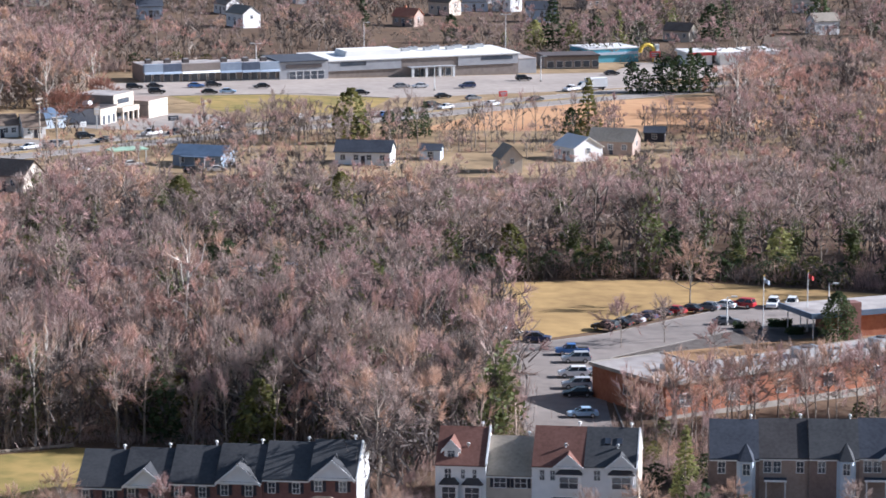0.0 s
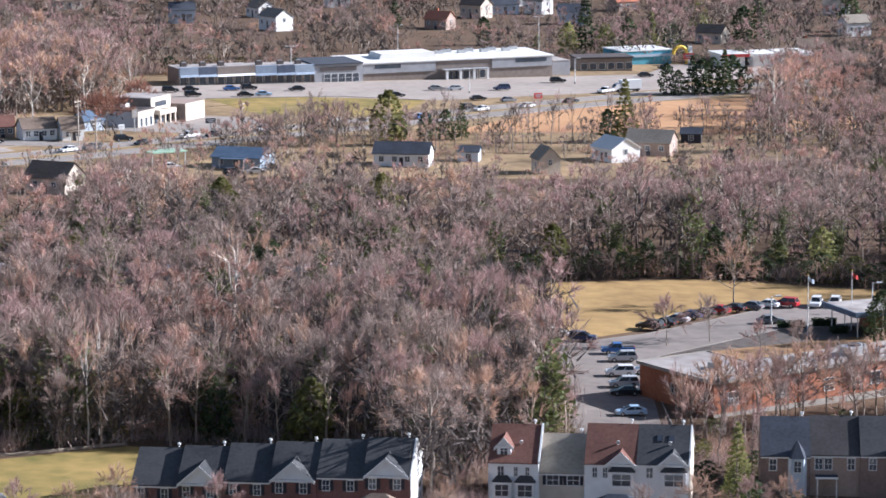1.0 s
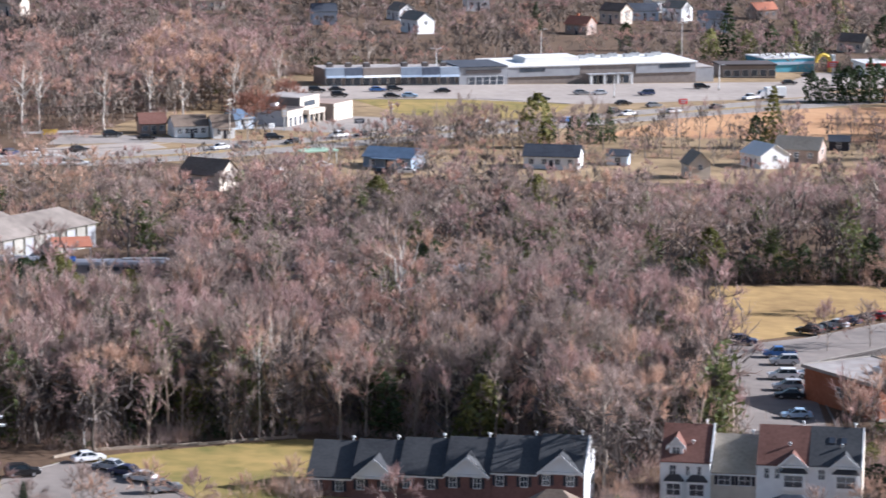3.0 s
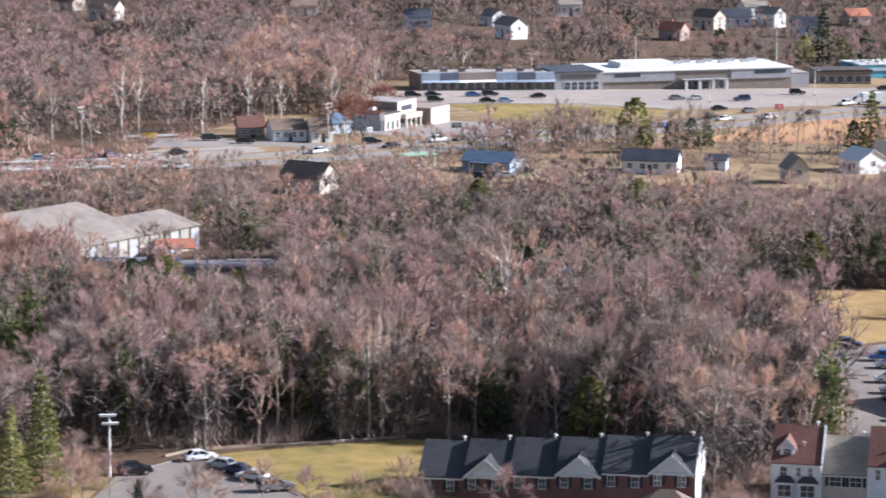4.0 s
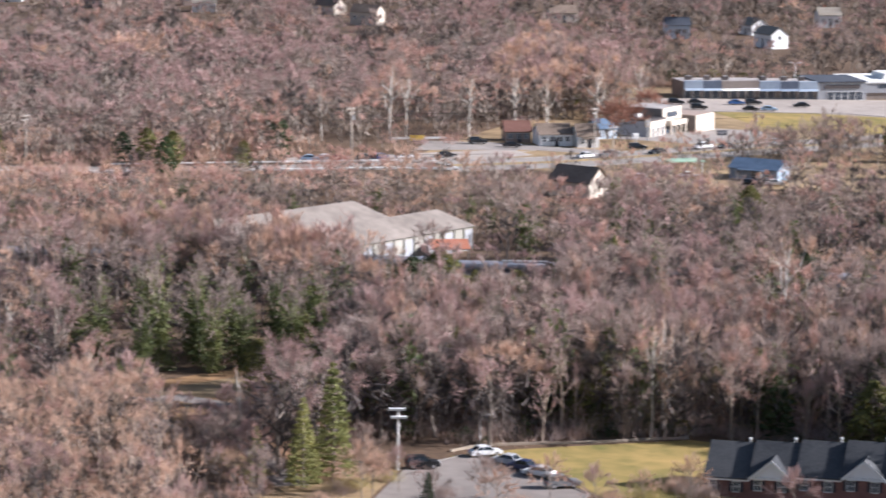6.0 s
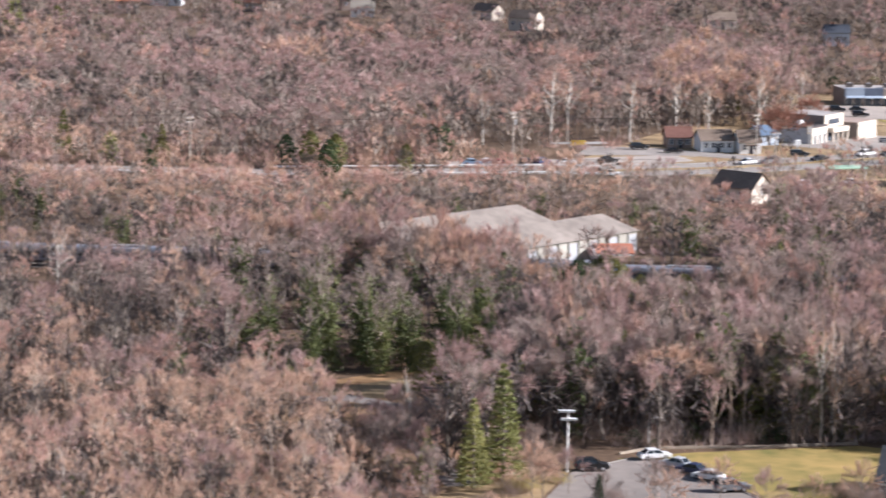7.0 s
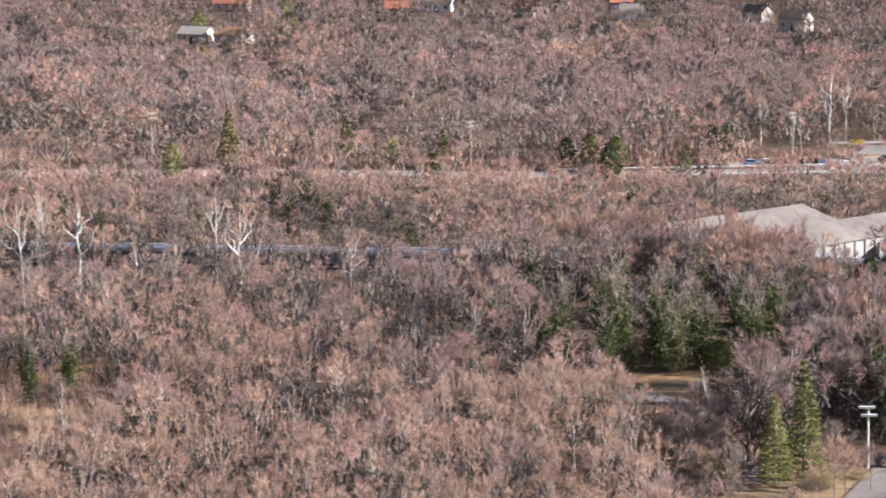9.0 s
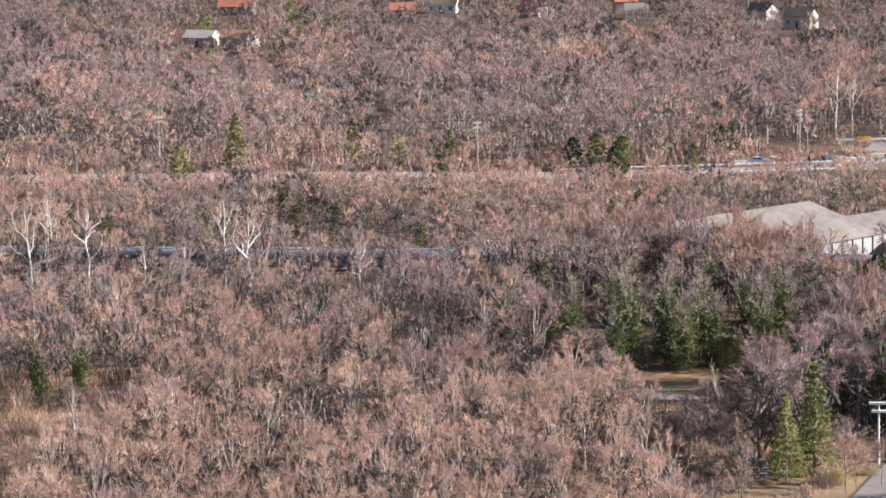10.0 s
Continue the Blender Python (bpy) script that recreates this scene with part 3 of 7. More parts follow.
def window(parent, x, y, z, w, h, turn=0.0, cols=2, rows=2, frame="trim", shutters=False):
    """A sash window on a wall that faces -y before turning; x, z: middle of the opening."""
    def make_frame():
        e, k = 0.09, 0.03
        xs, zs = [-w / 2 - e, -w / 2], [-h / 2 - e, -h / 2]
        for i in range(1, cols):
            xs += [-w / 2 + w * i / cols - k, -w / 2 + w * i / cols + k]
        for i in range(1, rows):
            zs += [-h / 2 + h * i / rows - k, -h / 2 + h * i / rows + k]
        xs, zs = xs + [w / 2, w / 2 + e], zs + [h / 2, h / 2 + e]
        bm = bmesh.new()
        v = [[bm.verts.new((x_, 0.03, z_)) for x_ in xs] for z_ in zs]
        for a in range(len(zs) - 1):
            for c in range(len(xs) - 1):
                if a % 2 == 0 or c % 2 == 0:
                    bm.faces.new((v[a][c], v[a][c + 1], v[a + 1][c + 1], v[a + 1][c]))
        out = bmesh.ops.extrude_face_region(bm, geom=bm.faces[:])
        bmesh.ops.translate(bm, verts=[q for q in out["geom"] if isinstance(q, bmesh.types.BMVert)], vec=(0, -0.10, 0))
        return bm
    fr = set_part("window", shared(("window", w, h, cols, rows, frame), make_frame, M[frame]), parent, x, y, z, turn)
    set_part("pane", shared(("pane", w, h), lambda: boxes((-w / 2, w / 2, -0.015, 0.02, -h / 2, h / 2)), M["glass"]), fr, 0, 0, 0)
    if shutters:
        for s in (-1, 1):
            set_part("shutter", shared(("shutter", h), lambda: boxes((-0.22, 0.22, -0.05, 0.02, -h / 2, h / 2)), M["shutter"]), fr, s * (w / 2 + 0.35), 0, 0)
    return fr


def gable_wall(w, d, eave, ridge, base=-3.0):
    """Walls with the ridge along x."""
    return prism(bmesh.new(), [(0, base), (0, eave), (d / 2, ridge), (d, eave), (d, base)], "x", 0, w)


def roof_slabs(w, d, eave, ridge, over=0.35, side=0.0, t=0.16):
    """Two sloping slabs that meet at the ridge."""
    bm = bmesh.new()
    s = (ridge - eave) / (d / 2)
    for a, b, za, zb in ((-over, d / 2, eave - over * s, ridge), (d / 2, d + over, ridge, eave - over * s)):
        prism(bm, [(a, za + 0.01), (b, zb + 0.01), (b, zb + t), (a, za + t)], "x", -side, w + side)
    return bm


def front_gable(w0, w1, y, eave, top, back):
    """A small roof across the main one: walls and two slabs, ridge along y from the front y to back."""
    c = (w0 + w1) / 2
    wall = prism(bmesh.new(), [(w0, eave), (w1, eave), (c, top)], "y", y, back)
    roof = bmesh.new()
    s = (top - eave) / (c - w0)
    for a, b, za, zb in ((w0 - 0.35, c, eave - 0.35 * s, top), (c, w1 + 0.35, top, eave - 0.35 * s)):
        prism(roof, [(a, za + 0.01), (b, zb + 0.01), (b, zb + 0.17), (a, za + 0.17)], "y", y - 0.3, back)
    trim = bmesh.new()
    for a, b, za, zb in ((w0 - 0.4, c, eave - 0.4 * s, top), (c, w1 + 0.4, top, eave - 0.4 * s)):
        prism(trim, [(a, za - 0.22), (b, zb - 0.22), (b, zb + 0.2), (a, za + 0.2)], "y", y - 0.36, y - 0.302)
    box(trim, w0 - 0.3, w1 + 0.3, y - 0.2, y - 0.02, eave - 0.32, eave - 0.02)
    return wall, roof, trim


def townhouse(x, y, turn, z, w, d, eave, ridge, wall, roof, front="plain", label="", windows=(), shutters=True, end=None, parapet=False, bays=(), porch=False):
    """One house of a terrace; its front faces -y before turning."""
    t = thing("townhouse", x, y, turn, z, label, "townhouse", "terraced townhouses")
    part("wall", gable_wall(w, d, eave, ridge), wall, t)
    part("roof", roof_slabs(w, d, eave, ridge), roof, t)
    part("cornice", boxes((0.02, w - 0.02, -0.32, -0.02, eave - 0.42, eave - 0.12)), M["trim"], t, "white eaves cornice")
    if front in ("gable", "small_gable"):
        a, b = (w * 0.08, w * 0.92) if front == "gable" else (w * 0.45, w * 0.95)
        gw, gr, gt = front_gable(a, b, -0.35, eave - 0.05, eave + (b - a) * 0.42, d * 0.33)
        g_ = part("front_gable", gw, M["white"], t, "white front gable")
        part("gable_roof", gr, roof, g_)
        part("gable_trim", gt, M["trim"], g_, "white gable trim")
    if front == "dormer":
        for c in (w * 0.3,):
            gw, gr, gt = front_gable(c - 0.9, c + 0.9, 0.9, eave + 1.9, eave + 2.9, d * 0.42)
            box(gw, c - 0.9, c + 0.9, 0.9, d * 0.3, eave + 0.3, eave + 1.9)
            g_ = part("dormer", gw, M["white"], t, "white dormer")
            part("dormer_roof", gr, roof, g_)
            part("dormer_trim", gt, M["trim"], g_)
            window(g_, c, 0.88, eave + 1.25, 0.9, 1.3)
    if front == "bay":
        bm = prism(bmesh.new(), [(w * 0.55, 0.0), (w * 0.62, -0.9), (w * 0.86, -0.9), (w * 0.93, 0.0)], "z", -3, eave - 0.3)
        bay = part("bay", bm, M["blue_siding"], t, "pale bay")
        tip = bmesh.new()
        o = [tip.verts.new((w * f, q, eave - 0.3)) for f, q in ((0.52, 0.3), (0.60, -1.1), (0.88, -1.1), (0.96, 0.3))]
        top = tip.verts.new((w * 0.74, 0.9, eave + 1.9))
        for i in range(4):
            tip.faces.new((o[i], o[(i + 1) % 4], top))
        tip.faces.new(o[::-1])
        part("bay_roof", tip, roof, bay)
        window(bay, w * 0.74, -0.93, eave - 1.4, 0.9, 1.5)
    for fx, wide in bays:
        # a boxed window under its own dark hipped roof
        c, h, zt = w * fx, w * wide * 0.24 + 0.35, eave - (2.6 if wide < 0.6 else 1.0)
        bb = part("bay", boxes((c - h, c + h, -0.7, -0.036, zt - 2.4, zt)), wall, t)
        tip = bmesh.new()
        o = [tip.verts.new(q) for q in ((c - h - 0.2, -0.95, zt), (c + h + 0.2, -0.95, zt), (c + h + 0.2, -0.04, zt), (c - h - 0.2, -0.04, zt), (c - h * 0.6, -0.04, zt + 0.8), (c + h * 0.6, -0.04, zt + 0.8))]
        for f in ((0, 1, 5, 4), (1, 2, 5), (3, 0, 4), (3, 2, 1, 0), (2, 3, 4, 5)):
            tip.faces.new([o[i] for i in f])
        part("bay_roof", tip, M["shingle_umber"], bb, "dark bay roof")
        window(bb, c, -0.73, zt - 1.1, h * 1.5, 1.5)
    if porch:
        part("porch_roof", boxes((w * 0.1, w * 0.55, -1.6, -0.036, eave - 3.0, eave - 2.8)), M["shingle_slate"], t)
        part("porch_edge", boxes((w * 0.1, w * 0.55, -1.72, -1.602, eave - 3.05, eave - 2.78)), M["trim"], t, "white porch edge")
        for fx in (0.13, 0.51):
            part("porch_post", boxes((w * fx, w * fx + 0.14, -1.55, -1.41, -3, eave - 3.0)), M["trim"], t)
    if parapet:
        s_ = (ridge - eave) / (d / 2)
        part("parapet", prism(bmesh.new(), [(-0.3, eave - 0.3 * s_), (d / 2, ridge), (d / 2, ridge + 0.35), (-0.3, eave - 0.3 * s_ + 0.35)], "x", w - 0.05, w + 0.2), M["trim"], t, "white parapet between the roofs")
    if bays:
        dish = rod(bmesh.new(), (w * 0.62, d * 0.22, eave + (ridge - eave) * 0.44 - 0.1), (w * 0.62, d * 0.22, eave + (ridge - eave) * 0.44 + 0.5), 0.05, 0.05, 6)
        rod(dish, (w * 0.62, d * 0.22 - 0.05, eave + (ridge - eave) * 0.44 + 0.5), (w * 0.62, d * 0.22 + 0.05, eave + (ridge - eave) * 0.44 + 0.55), 0.26, 0.26, 10)
        part("roof_dish", dish, M["trim"], t, "small white dish on the roof")
    for fx, zz, ww, hh in windows:
        window(t, w * fx, -0.03, eave + zz, ww, hh, shutters=shutters)
    vent = rod(bmesh.new(), (w * 0.85, d * 0.5 + 0.4, ridge - 0.5), (w * 0.85, d * 0.5 + 0.4, ridge + 0.45), 0.09, 0.09)
    rod(vent, (w * 0.85, d * 0.5 + 0.4, ridge + 0.45), (w * 0.85, d * 0.5 + 0.4, ridge + 0.7), 0.24, 0.2, 8)
    part("roof_vent", vent, M["trim"], t, "white roof vent")
    if end:
        part("end_wall", prism(bmesh.new(), [(0, -3), (0, eave), (d / 2, ridge), (d, eave), (d, -3)], "x", w + 0.004, w + 0.12), end, t, "pale end wall")
        rake = bmesh.new()
        s = (ridge - eave) / (d / 2)
        for a, b, za, zb in ((-0.35, d / 2, eave - 0.35 * s, ridge), (d / 2, d + 0.35, ridge, eave - 0.35 * s)):
            prism(rake, [(a, za - 0.15), (b, zb - 0.15), (b, zb + 0.2), (a, za + 0.2)], "x", w + 0.004, w + 0.2)
        part("rake_board", rake, M["trim"], t)
    return t


def terrace(x_end, y_end, turn, rows):
    """Houses from the left end; each row: width, step in height, then townhouse values. The far end of the ridge is given."""
    c, s = math.cos(radians(turn)), math.sin(radians(turn))
    total = sum(r[0] for r in rows)
    off, k = -total, 0
    for w, z, set_back, kw in rows:
        px, py = x_end + c * off, y_end + s * off
        px, py = px - s * (set_back - kw["d"] / 2), py + c * (set_back - kw["d"] / 2)
        townhouse(px, py, turn, z, w, **kw)
        off += w


row_win = ((0.2, -1.25, 0.85, 1.35), (0.72, -1.25, 0.85, 1.35))
one = dict(d=11.0, eave=5.6, ridge=9.1, wall=M["brick_purple"], roof=M["shingle_grey"], windows=row_win)
terrace(4.4, 406.5, -9, [
    (6.1, -2.05 + 0.42 * k, 0.25 * (k % 2 == 0), dict(one, front="gable" if k % 2 else "plain", end=M["white"] if k == 5 else None,
     label="purple-brown brick townhouse with charcoal roof and white " + ("gable" if k % 2 else "cornice"))) for k in range(6)])
two = dict(d=11.0, shutters=False)
terrace(40.7, 411.0, -9, [
    (6.6, -1.5, -0.2, dict(two, eave=6.9, ridge=10.6, wall=M["white"], roof=M["shingle_red"], front="dormer", windows=((0.25, -1.3, 0.8, 1.3), (0.55, -1.3, 0.45, 1.2), (0.78, -1.3, 0.45, 1.2), (0.28, -3.9, 1.3, 1.6)), parapet=True, bays=((0.28, 0.5), (0.74, 0.55)), label="white-sided townhouse with red-brown roof and a dormer")),
    (6.0, -1.3, 0.6, dict(two, eave=5.3, ridge=9.1, wall=M["cream"], roof=M["shingle_tan"], windows=((0.3, -1.1, 1.5, 1.3), (0.75, -1.1, 1.5, 1.3)), shutters=True, label="lower cream townhouse with a tan shingle roof")),
    (6.8, -0.9, 0.0, dict(two, eave=6.4, ridge=10.3, wall=M["white"], roof=M["shingle_red"], front="small_gable", windows=((0.2, -1.3, 0.55, 1.3), (0.4, -1.3, 0.55, 1.3), (0.72, -1.6, 1.5, 1.7)), bays=((0.72, 0.75),), label="white-sided townhouse with red-brown roof and small gable")),
    (6.8, -0.6, 0.0, dict(two, eave=6.2, ridge=10.0, wall=M["white"], roof=M["shingle_grey"], front="small_gable", windows=((0.25, -1.3, 0.8, 1.3), (0.72, -1.8, 1.4, 1.9)), end=M["cream"], bays=((0.72, 0.75),), label="white townhouse with dark roof, skylights and cream end wall"))])
three = dict(d=11.0, eave=5.4, ridge=9.3, shutters=False)
terrace(97.0, 416.0, -6, [
    (6.6, -0.95 + 0.1 * k, 0.4 * (k % 2), dict(three, wall=M["brick_tan"] if k % 2 else M["brick_grey"], roof=M[("shingle_slate", "shingle_umber", "shingle_grey", "shingle_slate")[k % 4]], front=("bay", "plain", "bay", "small_gable")[k % 4],
     windows=((0.17, -1.35, 0.95, 1.5), (0.36, -1.35, 0.95, 1.5), (0.82, -1.35, 0.9, 1.5)) if k % 2 else ((0.25, -1.35, 0.9, 1.5),), porch=k % 2 == 1, label="brick townhouse with slate-blue roof and " + ("a bay" if k % 2 == 0 else "plain front"))) for k in range(7)])


def skylight(x, y, z, turn, tilt):
    t = new("skylight")
    t.matrix_world = pose(x, y, z, 0, 0, turn) @ pose(0, 0, 0, tilt, 0, 0)
    part("curb", boxes((-0.45, 0.45, -0.6, 0.6, -0.25, 0.12)), M["dark_panel"], t)
    part("pane", boxes((-0.38, 0.38, -0.52, 0.52, 0.12, 0.15)), M["glass"], t)
    tagged(t, "dark skylight set in the townhouse roof", "skylight", "skylights")


for k in (0.0, 1.5):
    skylight(36.5 + k, 409.6 - k * 0.16, 8.1, -9, 35)

# hipped roof of the house in front of the terraces
def hip_house(x, y, turn, w, d, eave, ridge, wall, roof, label):
    t = thing("house", x, y, turn, None, label, "house")
    part("wall", boxes((0, w, 0, d, -3, eave)), wall, t)
    bm = bmesh.new()
    o = 0.5
    b = [bm.verts.new(p) for p in ((-o, -o, eave), (w + o, -o, eave), (w + o, d + o, eave), (-o, d + o, eave))]
    a, c = bm.verts.new((w * 0.42, d / 2, ridge)), bm.verts.new((w * 0.58, d / 2, ridge))
    for f in ((b[0], b[1], c, a), (b[1], b[2], c), (b[2], b[3], a, c), (b[3], b[0], a), tuple(b[::-1])):
        bm.faces.new(f)
    part("roof", bm, roof, t)
    return t


hip_house(-7.5, 379, -9, 12, 11, 3.0, 7.2, M["white"], M["shingle_brown"], "house with a dark brown hipped roof")
hip_house(21, 381, -9, 14, 11, 3.0, 6.9, M["white"], M["shingle_slate"], "house with a slate-blue hipped roof")
hip_house(60, 384, -9, 12, 11, 2.6, 5.6, M["white"], M["shingle_slate"], "house with a low slate-blue roof")

# ---- school ----
school = thing("school", 49.8, 463.2, 31, label="long one-storey red brick school with a pale flat roof", category="school")
SU = 72.0
part("wall", boxes((0, SU, 0, 9.5, -1.5, 5.2), (0, 13, 9.502, 18.6, -1.5, 5.2)), M["brick_red"], school)
part("roof", boxes((-0.25, SU + 0.25, -0.25, 9.7, 5.202, 5.45), (-0.25, 13.2, 9.702, 18.9, 5.202, 5.45)), M["flat_roof"], school)
edge = boxes((-0.4, SU + 0.4, -0.4, -0.252, 5.1, 5.6), (-0.4, -0.252, -0.25, 18.9, 5.1, 5.6), (-0.4, 13.4, 18.902, 19.05, 5.1, 5.6), (13.202, 13.4, 9.9, 18.9, 5.1, 5.6), (13.4, SU + 0.4, 9.702, 9.85, 5.1, 5.6))
part("roof_edge", edge, M["concrete"], school, "pale metal roof edge")
part("plinth", boxes((-0.06, SU, -0.06, -0.002, -1.5, 0.5)), M["concrete"], school)
for k in range(0, 15, 2):
    window(school, 3.5 + 4.6 * k, -0.03, 2.6, 1.8, 1.9, cols=2, rows=2)
for k in range(3):
    window(school, -0.03, 2.5 + 3.6 * k, 2.8, 1.6, 1.4, turn=-90)
for k in range(8):
    bm = rod(bmesh.new(), (8 + 8.6 * k, -0.25, -1), (8 + 8.6 * k, -0.25, 5.0), 0.08, 0.08)
    part("downpipe", bm, M["grey_panel"], school)
for k, (u, v, a, h) in enumerate(((20, 4, 1.6, 1.1), (31, 5, 2.2, 1.3), (35, 3, 1.2, 0.9), (46, 5, 1.8, 1.2), (7, 8, 1.4, 0.9))):
    t = new("roof_unit")
    t.matrix_world = school.matrix_world @ pose(u, v, 5.46)
    part("casing", boxes((-a, a, -a * 0.7, a * 0.7, 0, h)), M["steel"], t)
    part("fan_housing", rod(bmesh.new(), (0, 0, h), (0, 0, h + 0.25), a * 0.5, a * 0.45, 12), M["dark_panel"], t)
    tagged(t, "grey metal ventilation unit on the school roof", "roof unit", "school roof units")
wing = thing("school_wing", 86, 528, 20, label="red brick school wing with a blue-grey flat canopy", category="school")
part("wall", boxes((2, 40, 2, 12, -1, 4.0)), M["brick_red"], wing)
part("roof", boxes((-4.5, 41, 1.3, 13, 4.0, 4.4)), M["flat_roof"], wing, "pale flat roof")
part("roof_edge", boxes((-4.8, 41, 1.0, 1.297, 3.7, 4.6), (-4.8, -4.503, 1.3, 13, 3.7, 4.6)), M["blue_roof"], wing, "dark blue roof edge")
part("chimney_tower", boxes((1.0, 3.6, -1.0, 1.6, -1, 6.4)), M["brick_purple"], wing, "dark brick tower")
for k in range(3):
    part("canopy_post", rod(bmesh.new(), (-4.0 + 0.1, 2 + 4.5 * k, -1), (-4.0 + 0.1, 2 + 4.5 * k, 4.0), 0.1, 0.1), M["trim"], wing)

# ---- shopping centre ----
def at_shop(name, u, d, label, category, group=""):
    x, y = shop(u, d)
    return thing(name, x, y, 19.45, G(-57, 905) - 0.02 * u, label, category, group)


bays = ((4.3, 10, "blue"), (10, 15.5, "dark"), (15.5, 27, "sign"), (27, 33.5, "blue"), (33.5, 39, "dark"), (39, 45, "blue"))
for a, b, look_ in bays:
    t = at_shop("shop_unit", a, 0, {"blue": "shop unit with grey-blue fascia and white base", "dark": "shop unit with dark slate fascia", "sign": "shop unit with a pale awning and glass front"}[look_], "shop", "strip mall shops")
    w = b - a
    part("wall", boxes((0.003, w - 0.003, 0, 11, -2, 4.6)), M["brown_panel"], t)
    part("fascia", boxes((0.05, w - 0.05, -1.4, -0.004, 2.7, 5.1)), M["blue_panel"] if look_ == "blue" else M["slate_fascia"] if look_ == "dark" else M["brown_panel"], t)
    part("roof", boxes((0.003, w - 0.003, 0.002, 11.1, 4.602, 4.8)), M["flat_roof"], t)
    part("awning", prism(bmesh.new(), [(-2.2, 2.35), (-1.402, 2.95), (-1.402, 2.6)], "x", 0.1, w - 0.1), M["trim"] if look_ == "sign" else M["blue_panel"], t)
    for k in range(int(w // 2.6)):
        window(t, 1.5 + 2.6 * k, -0.03, 1.1, 1.9, 2.0, cols=1, rows=1)
    part("base_panel", boxes((0.2, w - 0.2, -0.3, -0.05, -2, 0.1)), M["grey_panel"] if look_ != "sign" else M["dark_panel"], t)
    for k in range(max(1, int(w // 7))):
        un = new("roof_unit")
        un.matrix_world = t.matrix_world @ pose(3 + 6.5 * k, 5 + (k % 2) * 2, 4.8)
        part("casing", boxes((-0.9, 0.9, -0.7, 0.7, 0, 1.1)), M["dark_panel"], un)
        part("cap", boxes((-0.6, 0.6, -0.5, 0.5, 1.1, 1.25)), M["steel"], un)
        tagged(un, "dark ventilation unit on the shop roof", "roof unit", "shop roof units")
link = at_shop("corner_shop", 45, 0, "grey shop block with a glass front and blue roof edge", "shop")
part("wall", boxes((0.01, 15, -1, 16, -2, 4.9)), M["grey_panel"], link)
part("roof", prism(bmesh.new(), [(-1.5, 4.902), (16, 5.2), (16, 5.4), (-1.5, 5.2)], "x", 0.01, 15.0), M["shingle_slate"], link, "slate-blue roof")
part("sign_band", boxes((2, 13, -1.2, -1.003, 3.1, 4.1)), M["dark_panel"], link)
for k in range(5):
    window(link, 4 + 2.2 * k, -1.03, 0.9, 1.9, 2.4, cols=1, rows=2)
store = at_shop("supermarket", 60.02, 0, "big grey and brown supermarket with a white roof", "supermarket")
W = 60.5
part("wall", boxes((0, W, 0, 22, -3, 4.7)), M["brown_panel"], store)
for a, b in ((0.3, 23), (41, W - 0.3)):
    part("wall_panel", boxes((a, b, -0.35, -0.003, 1.9, 4.72)), M["grey_panel"], store, "pale grey upper wall panel")
part("entrance_wall", boxes((23.2, 40.8, -0.15, -0.003, 2.3, 4.7)), M["brown_panel"], store)
roof = prism(bmesh.new(), [(-0.6, 4.74), (22.5, 4.95), (22.5, 5.25), (-0.6, 5.08)], "x", -1.8, W + 0.4)
part("roof", roof, M["white_roof"], store, "white sloping roof")
part("roof_block", prism(bmesh.new(), [(8, 5.1), (26, 5.1), (25.3, 6.7), (8.7, 6.7)], "y", 7, 17), M["white_roof"], store, "white raised roof block")
for a, b in ((4, 12), (W - 12, W - 2)):
    part("high_window", boxes((a, b, -0.42, -0.352, 3.3, 4.4)), M["glass"], store, "dark high window band")
for k in range(4):
    part("entrance_pillar", boxes((25.5 + 4.3 * k, 26.2 + 4.3 * k, -2.6, -1.9, -3, 2.1)), M["trim"], store, "white entrance pillar")
part("entrance_canopy", boxes((25, 39.3, -2.8, -0.16, 2.1, 2.28)), M["grey_panel"], store)
for k in range(5):
    window(store, 27.5 + 2.6 * k, -0.2, 0.4, 1.8, 2.3, cols=1, rows=1)
for k in range(8):
    t = new("roof_unit")
    t.matrix_world = store.matrix_world @ pose(30 + 3.6 * k, 15 + 3 * (k % 2), 5.22)
    part("casing", boxes((-1.2, 1.2, -0.8, 0.8, 0, 1.0)), M["steel"], t)
    part("fan_housing", rod(bmesh.new(), (0, 0, 1.0), (0, 0, 1.2), 0.6, 0.55, 10), M["dark_panel"], t)
    tagged(t, "grey ventilation unit on the supermarket roof", "roof unit", "supermarket roof units")
side = at_shop("side_shop", 121.2, 0, "grey-brown shop block beside the supermarket", "shop")
part("wall", boxes((0, 6, 2, 20, -3, 4.0)), M["grey_panel"], side)
part("roof", boxes((-0.1, 6.1, 1.9, 20.1, 4.0, 4.2)), M["flat_roof"], side)
far_shop = thing("far_shop", 65.5, 962, 9, label="long low brown shop with dark windows", category="shop")
part("wall", boxes((0, 17, 0, 10, -2, 3.6)), M["brown_panel"], far_shop)
part("roof", boxes((-0.4, 17.4, -0.6, 10.4, 3.602, 4.1)), M["dark_panel"], far_shop)
for k in range(6):
    window(far_shop, 2 + 2.8 * k, -0.03, 1.3, 2.0, 1.9, cols=1, rows=1)
colour_shop = thing("painted_shop", 80.7, 982.5, 20, label="shop with turquoise front and a yellow corner arch", category="shop")
part("wall", boxes((0, 17, 0, 14, -2, 4.0)), M["turquoise"], colour_shop)
part("roof", boxes((-0.2, 17.2, -0.2, 14.2, 4.0, 4.3)), M["trim"], colour_shop)
part("fascia", boxes((0, 17, -0.4, -0.205, 2.2, 3.0)), M["blue_siding"], colour_shop)
